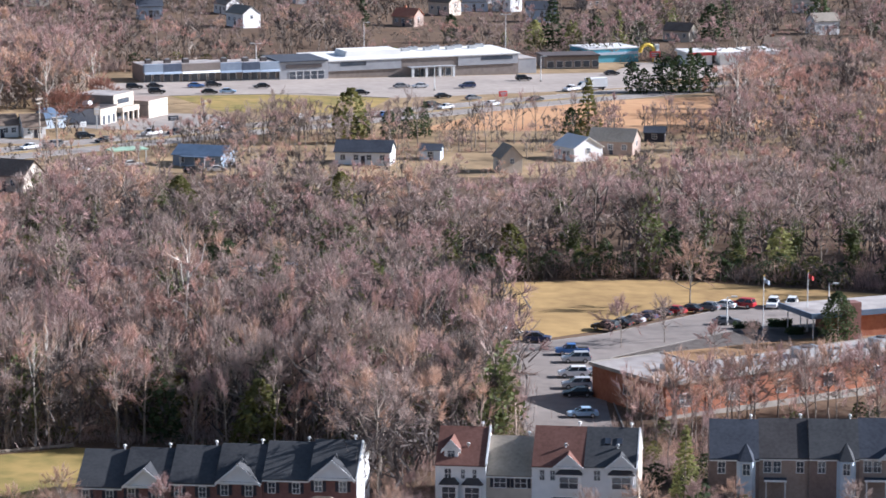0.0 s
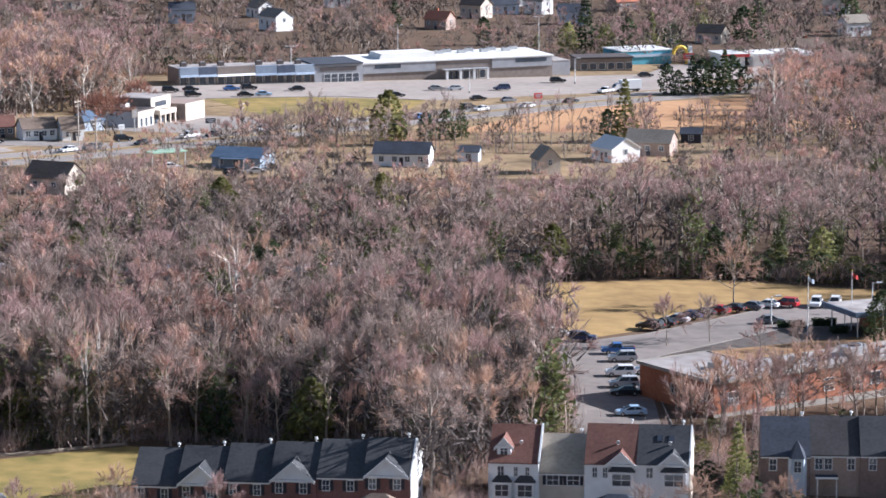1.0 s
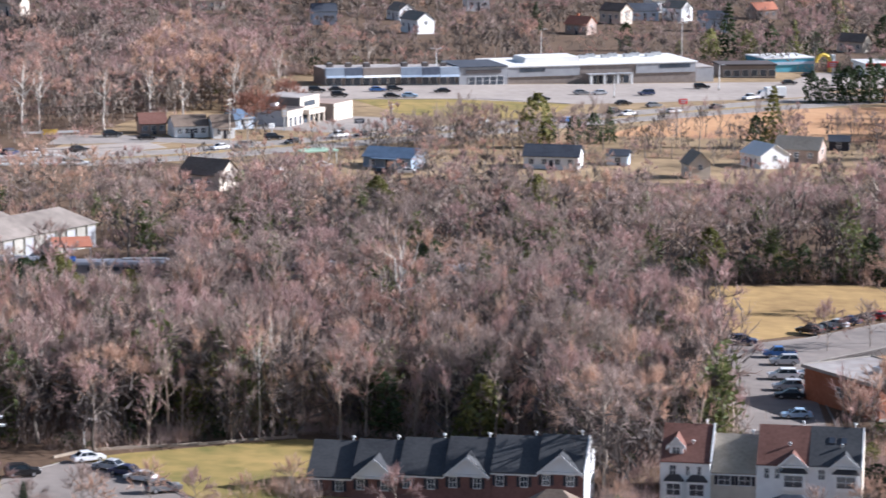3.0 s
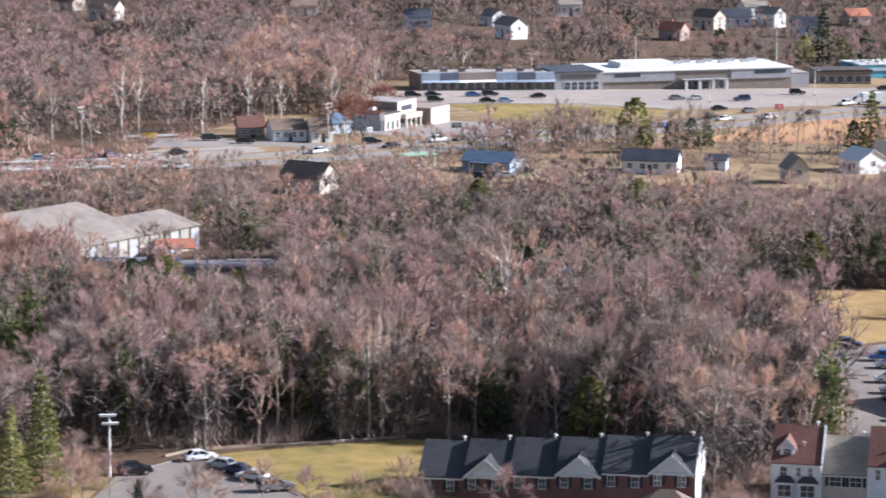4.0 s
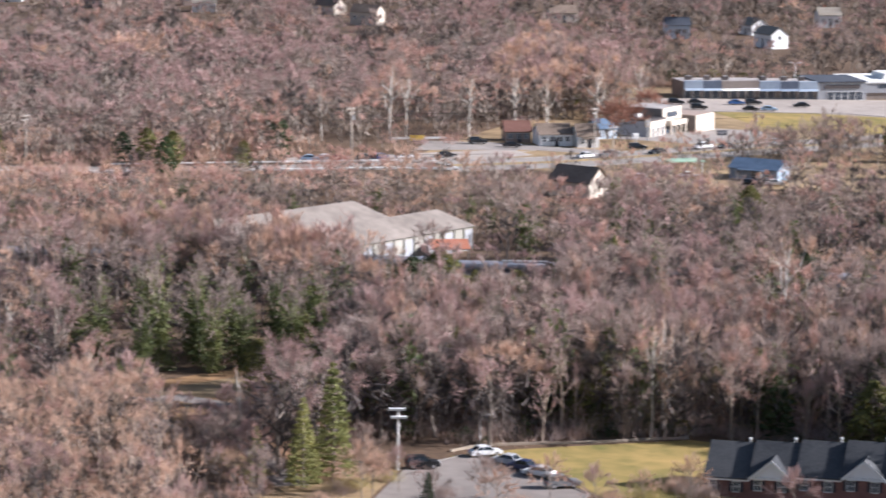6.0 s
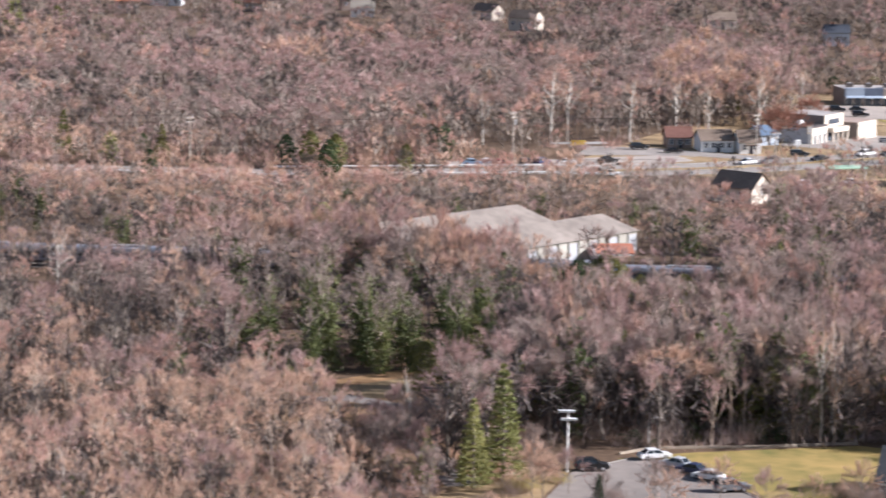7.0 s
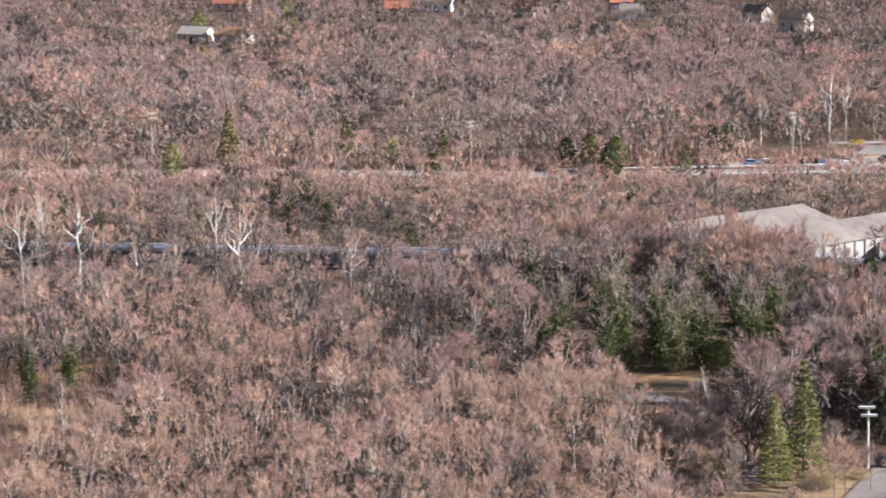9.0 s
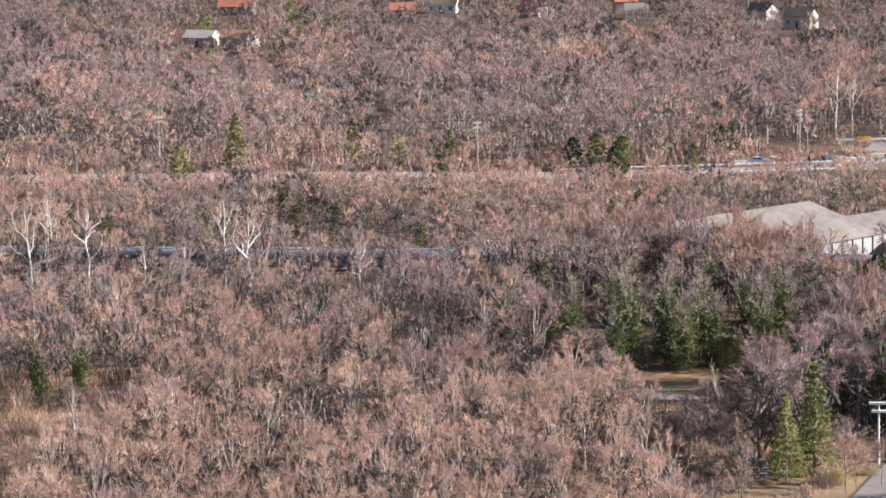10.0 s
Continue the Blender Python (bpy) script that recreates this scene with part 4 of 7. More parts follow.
arch = bmesh.new()
for k in range(9):
    a0, a1 = math.pi * k / 9, math.pi * (k + 1) / 9
    rod(arch, (19.6 - 2.4 * math.cos(a0), -1, 2.6 + 2.4 * math.sin(a0)), (19.6 - 2.4 * math.cos(a1), -1, 2.6 + 2.4 * math.sin(a1)), 0.55, 0.55, 6)
box(arch, 21.5, 22.5, -1.5, -0.5, -2, 2.6)
part("arch", arch, M["yellow"], colour_shop, "yellow arch")
part("arch_post", boxes((22.52, 23.6, -1.5, -0.5, -2, 5.0)), M["trim"], colour_shop, "white arch post")
for k, (x, y, w, m_) in enumerate(((111, 977, 9, "red_fascia"), (121.5, 980, 8, "white"), (131, 985, 10, "white"))):
    t = thing("canopy_shop", x, y, 12, label="low shop with a " + ("red and white" if k == 0 else "white") + " canopy", category="shop")
    part("wall", boxes((0.5, w - 0.5, 2, 12, -2, 3.4)), M["white"], t)
    part("canopy", boxes((0, w, -1, 13, 3.4, 4.2)), M["white_roof"], t)
    part("fascia", boxes((0, w, -1.2, -1.003, 3.3, 4.3)), M[m_], t)

# ---- bank and roadside shops ----
bank = thing("bank", -58, 806, 64, label="cream and brown bank with stepped flat roofs", category="bank")
part("low_block", boxes((0, 8.4, 0, 12, -1.5, 4.1)), M["grey_panel"], bank, "grey low block")
part("low_roof", boxes((-0.3, 8.4, -0.3, 12.3, 4.102, 4.5)), M["dark_panel"], bank, "dark flat roof")
part("low_front", boxes((0.0, 8.4, -0.2, -0.003, -1.5, 4.1)), M["cream"], bank, "cream lower front")
part("upper_block", boxes((8.402, 18.6, 1.0, 12, -1.5, 6.4)), M["brown_panel"], bank, "brown upper block")
part("upper_front", boxes((8.402, 18.6, 0.7, 0.997, 2.4, 6.7)), M["cream"], bank, "cream upper front")
part("upper_roof", boxes((8.402, 18.6, 1.0, 12.2, 6.402, 6.6)), M["flat_roof"], bank)
part("front_opening", boxes((10.4, 16.2, 0.62, 0.697, 4.2, 5.5)), M["glass"], bank, "dark glass band")
part("porch", boxes((9.0, 17.6, -1.6, 0.697, 2.3, 3.5)), M["cream"], bank, "cream porch beam")
part("porch_glass", boxes((8.6, 18.4, 0.9, 0.996, -1.0, 2.3)), M["glass"], bank)
for k in range(4):
    part("pillar", boxes((9.2 + 2.6 * k, 9.7 + 2.6 * k, -1.5, -1.0, -1.5, 2.3)), M["cream"], bank)
part("side_block", boxes((19.2, 29.4, -3.2, 8, -1.5, 4.0)), M["brown_panel"], bank, "brown side block")
part("side_front", boxes((19.2, 29.4, -3.4, -3.203, -1.5, 4.2)), M["cream"], bank, "cream side wall")
part("side_roof", boxes((19.2, 29.4, -3.2, 8.2, 4.002, 4.2)), M["brick_tan"], bank)
for k in range(3):
    window(bank, 1.6 + 2.5 * k, -0.23, 1.2, 1.2, 2.2, cols=1, rows=1)
ac = new("roof_unit")
ac.matrix_world = bank.matrix_world @ pose(4.2, 6, 4.5)
part("casing", boxes((-1.0, 1.0, -0.8, 0.8, 0, 1.0)), M["white"], ac)
part("fan_housing", rod(bmesh.new(), (0, 0, 1.0), (0, 0, 1.2), 0.6, 0.55, 10), M["dark_panel"], ac)
tagged(ac, "white ventilation unit on the bank roof", "roof unit", "bank roof units")


def gable_house(x, y, turn, w, d, eave, ridge, wall, roof, label, wins=2, gable_win=True, chimney=False, name="house", z=None, porch=False):
    t = thing(name, x, y, turn, z, label, "house" if name == "house" else name.replace("_", " "))
    part("wall", gable_wall(w, d, eave, ridge - 0.02), wall, t)
    part("roof", roof_slabs(w, d, eave, ridge, 0.4, 0.35, 0.14), roof, t)
    for k in range(wins):
        window(t, w * (k + 0.6) / (wins + 0.2), -0.03, eave * 0.55, 1.1, 1.2)
    if gable_win:
        window(t, w + 0.03, d * 0.5, eave * 0.75, 0.9, 1.2, turn=90)
    part("door", boxes((w * 0.47, w * 0.47 + 0.95, -0.06, -0.003, -0.2, 2.05)), M["shutter"], t)
    if chimney:
        part("chimney", boxes((w * 0.3, w * 0.3 + 0.8, d * 0.55, d * 0.55 + 0.7, eave, ridge + 0.9)), M["brick_red"], t)
    if porch:
        part("porch_roof", boxes((w * 0.2, w * 0.75, -2.2, -0.41, 2.3, 2.5)), roof, t)
        for fx in (0.22, 0.72):
            part("porch_post", boxes((w * fx, w * fx + 0.15, -2.1, -1.95, -0.5, 2.3)), M["trim"], t)
    return t


HOUSES = []


def home(x, y, *a, **k):
    HOUSES.append((x, y, a[1]))
    return gable_house(x, y, *a, **k)


home(1.5, 739.5, -10, 13.0, 8.0, 3.0, 5.2, M["white"], M["shingle_slate"], "white bungalow with a slate-blue roof and bright gable end", wins=4)
home(38.2, 734, -75, 6.5, 5.0, 3.6, 6.2, M["cream"], M["shingle_tan"], "small cream house with a steep gable", wins=1)
home(54, 757, -62, 9, 8, 3.2, 5.6, M["white"], M["white_roof"], "white house with a pale sunlit roof", wins=2)
home(63, 766, -20, 11, 8, 3.2, 5.8, M["brick_tan"], M["shingle_tan"], "tan bungalow with a tan shingle roof", wins=3)
home(79, 790, -10, 5, 4, 2.4, 3.6, M["shutter"], M["shingle_slate"], "small dark garden shed with a slate roof", wins=1, name="shed")
home(21.5, 749, -10, 5, 5, 2.4, 3.5, M["blue_siding"], M["shingle_slate"], "pale blue garage with a slate roof", wins=1, name="garage")
home(-36, 733, -20, 12, 9, 2.6, 4.4, M["teal_siding"], M["blue_roof"], "blue-grey house with a blue metal roof", wins=3, porch=True)
home(-75, 690, -28, 10.5, 8, 3.4, 6.4, M["cream"], M["shingle_brown"], "house with a dark roof and cream timbered gable", wins=2)
home(-74.5, 777.5, 20, 5.5, 6, 3.0, 5.6, M["white"], M["shingle_brown"], "small white shop with brown gable roof", wins=2, porch=True, name="roadside_shop")
home(-84, 777, 20, 8.5, 7, 3.0, 5.2, M["white"], M["shingle_brown"], "long white roadside shop with a brown roof", wins=4, name="roadside_shop")
home(-93, 782, 15, 6.5, 6, 2.8, 5.0, M["brick_tan"], M["shingle_red"], "roadside house with a red-brown roof", wins=3)
home(-71, 797, 35, 6, 5, 2.8, 4.8, M["blue_siding"], M["blue_roof"], "pale blue shed behind a russet tree", wins=1, name="shed")
far_tints = ((M["blue_siding"], M["shingle_slate"], "pale blue"), (M["white"], M["shingle_tan"], "white"), (M["cream"], M["shingle_brown"], "cream"), (M["brick_tan"], M["rust"], "tan brick"))
for k, (x, y, turn, tint) in enumerate(((-66, 1104, 10, 0), (-41, 1138, -60, 1), (-35, 1088, -55, 1), (22, 1098, -30, 3), (36, 1146, -40, 2), (48, 1160, 10, 0), (60, 1166, -40, 1), (112, 1060, -30, 2),
                                        (70, 1120, 0, 0), (140, 1010, 5, 2), (168, 1090, 20, 1), (-110, 1150, 20, 2), (-12, 1180, 15, 1), (96, 1180, 30, 3), (-180, 1120, -20, 2), (-245, 1160, 10, 1), (-333, 1147, 15, 3), (-200, 1164, -35, 2), (-254, 1189, 20, 3), (173, 1180, -15, 1), (58, 1196, 25, 1))):
    wall, roof_, word = far_tints[tint]
    home(x, y, turn, 8.5 + k % 3, 7, 3.6 if k % 2 else 4.8, 6.0 if k % 2 else 7.2, wall, roof_, f"{word} two-storey house among bare trees", wins=3, chimney=k % 3 == 0)
home(-366, 1037, -12, 11, 9, 3.4, 6.0, M["cream"], M["orange_roof"], "cream house with an orange-red roof among bare trees", wins=3)
home(-381, 1042, -12, 11, 8, 3.2, 5.4, M["cream"], M["cream"], "pale cream house with a pale roof", wins=2)
home(-412, 1180, 5, 14, 9, 3.6, 6.6, M["brick_tan"], M["rust"], "tan house with a red-brown roof far off", wins=3)
home(-330, 1190, 5, 12, 9, 3.6, 6.4, M["white"], M["shingle_brown"], "white house with a brown roof far off", wins=3)
home(-290, 1175, -30, 11, 9, 3.6, 6.4, M["brick_tan"], M["rust"], "brick house with a red roof far off", wins=3)

canopy = thing("green_canopy", -50, 733, 25, label="mint-green canopy roof on posts beside the road", category="canopy")
part("roof", boxes((0, 9, 0, 5.5, 2.9, 3.2)), M["mint"], canopy)
for a, b in ((0.3, 0.3), (8.5, 0.3), (0.3, 5), (8.5, 5)):
    part("post", boxes((a, a + 0.18, b, b + 0.18, -0.5, 2.9)), M["trim"], canopy)

# ---- sheds by the railway ----
def long_shed(x, y, turn, length, width, eave, ridge, label):
    """A pale shed with a hipped end; its long side runs along local x."""
    t = thing("warehouse_shed", x, y, turn, None, label, "shed", "railway sheds")
    part("wall", boxes((0, length, 0, width, -1, eave)), M["shed_wall"], t)
    bm = bmesh.new()
    o, hip = 0.5, width * 0.24
    p = [bm.verts.new(q) for q in ((-o, -o, eave + 0.02), (length + o, -o, eave + 0.02), (length + o, width + o, eave + 0.02), (-o, width + o, eave + 0.02), (hip, width / 2, ridge), (length - hip, width / 2, ridge))]
    for f in ((0, 1, 5, 4), (1, 2, 5), (2, 3, 4, 5), (3, 0, 4), (3, 2, 1, 0)):
        bm.faces.new([p[i] for i in f])
    part("roof", bm, M["shed_roof"], t)
    n = int(length / 3)
    for k in range(n):
        part("wall_post", boxes((k * 3 + 0.2, k * 3 + 0.45, -0.25, -0.004, -1, eave)), M["shed_wall"], t)
        if k % 2:
            part("door_panel", boxes((k * 3 + 0.6, k * 3 + 2.8, -0.08, -0.004, -1, eave - 0.6)), M["grey_panel"], t)
    return t


long_shed(-106.5, 570.5, 56.7, 42, 13, 4.0, 7.0, "long pale shed with a hipped metal roof by the railway")
long_shed(-129.0, 571.5, 54, 48, 13, 4.1, 7.2, "second long pale shed with a metal roof by the railway")
lean = thing("lean_to", -89.5, 588.5, 12, label="red-brown lean-to roof beside the pale shed", category="lean-to")
part("roof", prism(bmesh.new(), [(0, 2.2), (6, 3.2), (6, 3.4), (0, 2.4)], "x", 0, 7.5), M["rust"], lean)
for a in (0.3, 3.6, 7.0):
    part("post", boxes((a, a + 0.2, 0.2, 0.4, -1, 2.2)), M["steel"], lean)
tarp = thing("tarp_pile", -90, 581.5, 5, label="pile covered by a bright blue tarpaulin", category="tarp")
part("tarp", prism(bmesh.new(), [(0, -0.3), (0.4, 1.1), (1.8, 1.5), (3.1, 1.0), (3.6, -0.3)], "x", 0, 5.5), M["tarp"], tarp)

# ---- railway and train ----
for off in (-0.72, 0.72):
    patch("rail", ribbon(TRACK, 0, off - 0.05, off + 0.05), M["steel"], 0.42, "steel rail of the railway line", "rail")
M["coach"] = mat("weathered_grey_coach_steel", (0.19, 0.20, 0.235), (0.30, 0.31, 0.35), 0.6, 0.5, metal=0.2)


def coach():
    """A long railway coach along x, middle of its floor at the origin."""
    t = new("railway_coach")
    L, half, hgt = 25.0, 1.55, 2.9
    outline = [(-half, 0.0), (half, 0.0), (half, 2.1), (half * 0.86, 2.55), (half * 0.45, hgt), (-half * 0.45, hgt), (-half * 0.86, 2.55), (-half, 2.1)]
    part("body", prism(bmesh.new(), outline, "x", -L / 2, L / 2), M["coach"], t)
    part("window_band", boxes((-L / 2 + 2.2, L / 2 - 2.2, -half - 0.02, -half - 0.003, 1.05, 1.75)), M["glass"], t, "dark window band")
    for k in range(9):
        part("window_pillar", boxes((-L / 2 + 3.6 + 2.2 * k, -L / 2 + 3.9 + 2.2 * k, -half - 0.04, -half - 0.021, 1.0, 1.8)), M["coach"], t)
    part("underframe", boxes((-L / 2 + 5.5, L / 2 - 5.5, -1.1, 1.1, -0.55, -0.002)), M["shutter"], t)
    for s in (-1, 1):
        b = part("bogie", boxes((s * 9 - 1.6, s * 9 + 1.6, -1.1, 1.1, -0.5, -0.05)), M["shutter"], t)
        for a in (-1.1, 1.1):
            for q in (-0.75, 0.75):
                part("wheel", rod(bmesh.new(), (s * 9 + a, q - 0.08, -0.45), (s * 9 + a, q + 0.08, -0.45), 0.45, 0.45, 12), M["steel"], b)
        part("end_door", boxes((s * L / 2 - 0.06, s * L / 2 + 0.06, -0.45, 0.45, 0.1, 2.0)), M["shutter"], t)
    part("roof_unit", boxes((-4, 4, -0.7, 0.7, hgt, hgt + 0.18)), M["steel"], t)
    return tagged(t, "grey steel railway coach with a dark window band on the track", "railway coach", "coaches of the train")


first = coach()
TRAIN_TURN = math.degrees(math.atan(0.077))
for k in range(11):
    x = -278 + 26.0 * k
    y = 554 + 0.077 * (x + 239)
    m4 = pose(x, y, G(x, y) + 0.42 + 0.95, 0, 0, TRAIN_TURN)
    if k == 0:
        first.matrix_world = m4
    else:
        copy_thing(first, m4)

# ---- vehicles ----
PAINT = {"white": (0.72, 0.72, 0.72), "silver": (0.42, 0.43, 0.45), "grey": (0.16, 0.165, 0.175), "black": (0.012, 0.013, 0.016), "navy": (0.018, 0.03, 0.085), "blue": (0.04, 0.13, 0.36),
         "lightblue": (0.36, 0.50, 0.66), "red": (0.36, 0.022, 0.028)}
for key, c in PAINT.items():
    M["car_" + key] = mat("car_paint_" + key, c, tuple(min(1, v * 1.25 + 0.01) for v in c), 3.0, 0.28, spec=0.5)
M["tyre"] = mat("tyre_rubber", (0.012, 0.012, 0.012), (0.03, 0.03, 0.03), 6.0, 0.9)
M["rim"] = mat("alloy_rim", (0.4, 0.4, 0.42), (0.6, 0.6, 0.62), 6.0, 0.35, metal=0.8)
M["car_glass"] = mat("car_window_glass", (0.012, 0.015, 0.018), (0.03, 0.035, 0.04), 1.0, 0.06, spec=0.7)
M["lamp_red"] = mat("red_lamp_lens", (0.35, 0.015, 0.015), (0.45, 0.03, 0.03), 3.0, 0.3)
M["lamp_clear"] = mat("clear_lamp_lens", (0.6, 0.6, 0.6), (0.75, 0.75, 0.75), 3.0, 0.2)
SHAPES = {   # side outlines from the rear bumper: lower body, then cabin glass house
    "sedan": (4.7, 1.80, [(-2.3, 0.28), (2.3, 0.28), (2.35, 0.55), (2.2, 0.76), (0.95, 0.92), (-1.55, 0.96), (-2.25, 0.90), (-2.35, 0.6)], [(-1.75, 0.94), (-1.05, 1.40), (0.2, 1.43), (1.15, 0.92)]),
    "suv": (4.8, 1.90, [(-2.35, 0.34), (2.3, 0.34), (2.4, 0.65), (2.25, 0.95), (1.1, 1.08), (-2.2, 1.10), (-2.4, 0.9)], [(-2.25, 1.08), (-1.95, 1.66), (0.25, 1.72), (1.15, 1.06)]),
    "pickup": (5.6, 1.95, [(-2.75, 0.45), (2.7, 0.45), (2.8, 0.75), (2.65, 1.08), (1.3, 1.16), (-2.7, 1.16), (-2.8, 0.8)], [(-0.75, 1.14), (-0.5, 1.76), (0.7, 1.8), (1.45, 1.14)]),
    "van": (5.2, 1.98, [(-2.55, 0.35), (2.5, 0.35), (2.6, 0.7), (2.45, 1.0), (1.7, 1.14), (-2.5, 1.16), (-2.6, 0.8)], [(-2.5, 1.14), (-2.35, 1.95), (0.8, 1.98), (1.75, 1.12)]),
}
_cars = {}


def car_model(kind, colour):
    """A car along x with its nose at +x, wheels on the ground."""
    L, wid, low, top = SHAPES[kind]
    h = wid / 2
    t = new({"sedan": "car", "suv": "suv", "pickup": "pickup_truck", "van": "van"}[kind])
    bm = prism(bmesh.new(), low, "y", -h, h)
    bmesh.ops.bevel(bm, geom=bm.edges[:], offset=0.06, segments=2, affect="EDGES")
    part("body", bm, M["car_" + colour], t)
    glass = bmesh.new()
    lo, hi = [glass.verts.new((x, -(h - 0.08 - 0.16 * (z > 1.2)), z)) for x, z in top], [glass.verts.new((x, h - 0.08 - 0.16 * (z > 1.2), z)) for x, z in top]
    glass.faces.new(lo)
    glass.faces.new(hi[::-1])
    for i in range(4):
        k = (i + 1) % 4
        glass.faces.new((lo[i], hi[i], hi[k], lo[k]))
    part("window_glass", glass, M["car_glass"], t)
    (xa, za), (xb, zb) = top[1], top[2]
    roof = bmesh.new()
    box(roof, xa - 0.06, xb + 0.06, -h + 0.2, h - 0.2, max(za, zb) - 0.05, max(za, zb) + 0.045)
    bmesh.ops.bevel(roof, geom=roof.edges[:], offset=0.03, segments=1, affect="EDGES")
    part("roof", roof, M["car_" + colour], t)
    pil = bmesh.new()
    for s in (-1, 1):
        y0, y1 = s * (h - 0.075), s * (h - 0.235)
        for a, b in ((top[0], top[1]), (((top[0][0] + top[3][0]) / 2 - 0.1, low[4][1]), ((xa + xb) / 2 - 0.1, zb)), (top[3], top[2])):
            rod(pil, (a[0], y0, a[1]), (b[0], y1, b[1]), 0.055, 0.05, 4)
    part("pillars", pil, M["car_" + colour], t)
    wx, r = L * 0.29, 0.33 if kind == "sedan" else 0.38
    for sx in (-1, 1):
        for sy in (-1, 1):
            w = part("tyre", rod(bmesh.new(), (sx * wx, sy * (h - 0.22), r), (sx * wx, sy * (h + 0.012), r), r, r, 12), M["tyre"], t)
            part("rim", rod(bmesh.new(), (sx * wx, sy * (h + 0.013), r), (sx * wx, sy * (h + 0.03), r), r * 0.62, r * 0.58, 10), M["rim"], w)
    for sy in (-1, 1):
        z = low[3][1] - 0.1 if kind != "sedan" else 0.66
        part("headlight", boxes((L / 2 - 0.16, L / 2 + 0.005, sy * h * 0.68 - 0.2, sy * h * 0.68 + 0.2, z - 0.08, z + 0.06)), M["lamp_clear"], t)
        part("tail_light", boxes((-L / 2 - 0.01, -L / 2 + 0.2, sy * h * 0.72 - 0.16, sy * h * 0.72 + 0.16, z + 0.0, z + 0.16)), M["lamp_red"], t)
        part("mirror", boxes((top[3][0] - 0.25, top[3][0] - 0.1, sy * (h + 0.1) - 0.09, sy * (h + 0.1) + 0.09, top[3][1] + 0.05, top[3][1] + 0.2)), M["car_" + colour], t)
    if kind == "pickup":
        part("load_bed", boxes((-2.65, -0.85, -h + 0.12, h - 0.12, 1.12, 1.165)), M["tyre"], t, "dark open load bed")
    return t


def park(kind, colour, x, y, turn, where, group, lift=0.0):
    key = (kind, colour)
    m4 = pose(x, y, G(x, y) + 0.10 + lift, 0, 0, turn)
    if key in _cars:
        t = copy_thing(_cars[key], m4)
    else:
        t = _cars[key] = car_model(kind, colour)
        t.matrix_world = m4
    word = {"sedan": "car", "suv": "sport utility vehicle", "pickup": "pickup truck", "van": "van"}[kind]
    tone = {"lightblue": "pale blue"}.get(colour, colour)
    return tagged(t, f"{tone} {word} {where}", "van" if kind == "van" else "pickup truck" if kind == "pickup" else "car", group)


for kind, colour, x, y, turn in (("pickup", "blue", 39.6, 511.9, 180), ("suv", "silver", 39.8, 505.6, 182), ("suv", "white", 38.4, 493.7, 180), ("suv", "white", 43.0, 495.7, 178), ("suv", "silver", 38.3, 485.0, 181),
                                 ("sedan", "black", 38.0, 479.0, 180), ("sedan", "white", 42.6, 482.2, 180), ("sedan", "lightblue", 37.6, 464.3, 182), ("suv", "navy", 34.6, 522.4, -8), ("sedan", "white", 30.6, 526.9, -14), ("sedan", "white", 27.5, 532.3, -20)):
    park(kind, colour, x, y, turn, "parked beside the school", "cars beside the school")
for kind, colour, x, y in (("suv", "black", 47.0, 533.9), ("sedan", "black", 49.6, 537.4), ("sedan", "silver", 52.2, 541.2), ("sedan", "navy", 54.8, 544.7), ("sedan", "black", 57.6, 547.6), ("sedan", "red", 60.4, 550.4), ("sedan", "black", 63.3, 552.2),
                           ("sedan", "grey", 66.8, 554.6), ("sedan", "white", 70.0, 556.6), ("suv", "red", 73.4, 557.3)):
    park(kind, colour, x, y, 150, "parked at the edge of the school field", "cars along the school field")
for kind, colour, x, y, turn in (("sedan", "grey", 68.5, 540.9, 8), ("suv", "white", 78.9, 557.8, 255), ("suv", "white", 82.3, 558.1, 255), ("sedan", "white", 94.2, 556.6, 200), ("sedan", "red", 98.2, 556.4, 190)):
    park(kind, colour, x, y, turn, "parked in the school car park", "cars along the school field")
for kind, colour, x, y, turn in (("sedan", "white", -63.0, 422.4, 28), ("sedan", "silver", -59.6, 418.0, 152), ("sedan", "navy", -57.2, 415.0, 150), ("sedan", "white", -54.7, 411.8, 152), ("suv", "grey", -51.2, 406.0, 24), ("suv", "black", -70.6, 412.6, 15)):
    park(kind, colour, x, y, turn, "parked beside the lawn", "cars in the near car park")
for kind, colour, x, y, turn in (("suv", "black", -54.3, 888.4, 10), ("sedan", "black", -48.8, 892.1, 10), ("suv", "black", -47.5, 878.1, 12), ("sedan", "blue", -37.4, 895.2, 15), ("suv", "black", -32.6, 897.3, 15), ("sedan", "black", -33.0, 880.3, 5),
                                 ("sedan", "lightblue", -28.0, 882.3, 5), ("sedan", "black", -19.0, 896.5, 190), ("sedan", "black", 9.1, 884.2, 10), ("sedan", "grey", 20.8, 902.7, 20), ("sedan", "silver", 26.0, 903.4, 200), ("suv", "navy", 39.6, 905.3, 200),
                                 ("suv", "black", 57.1, 927.4, 10), ("sedan", "black", 84.8, 947.2, 15), ("sedan", "black", 93.1, 970.5, 15)):
    park(kind, colour, x, y, turn, "parked in front of the shops", "cars in the shop car park")
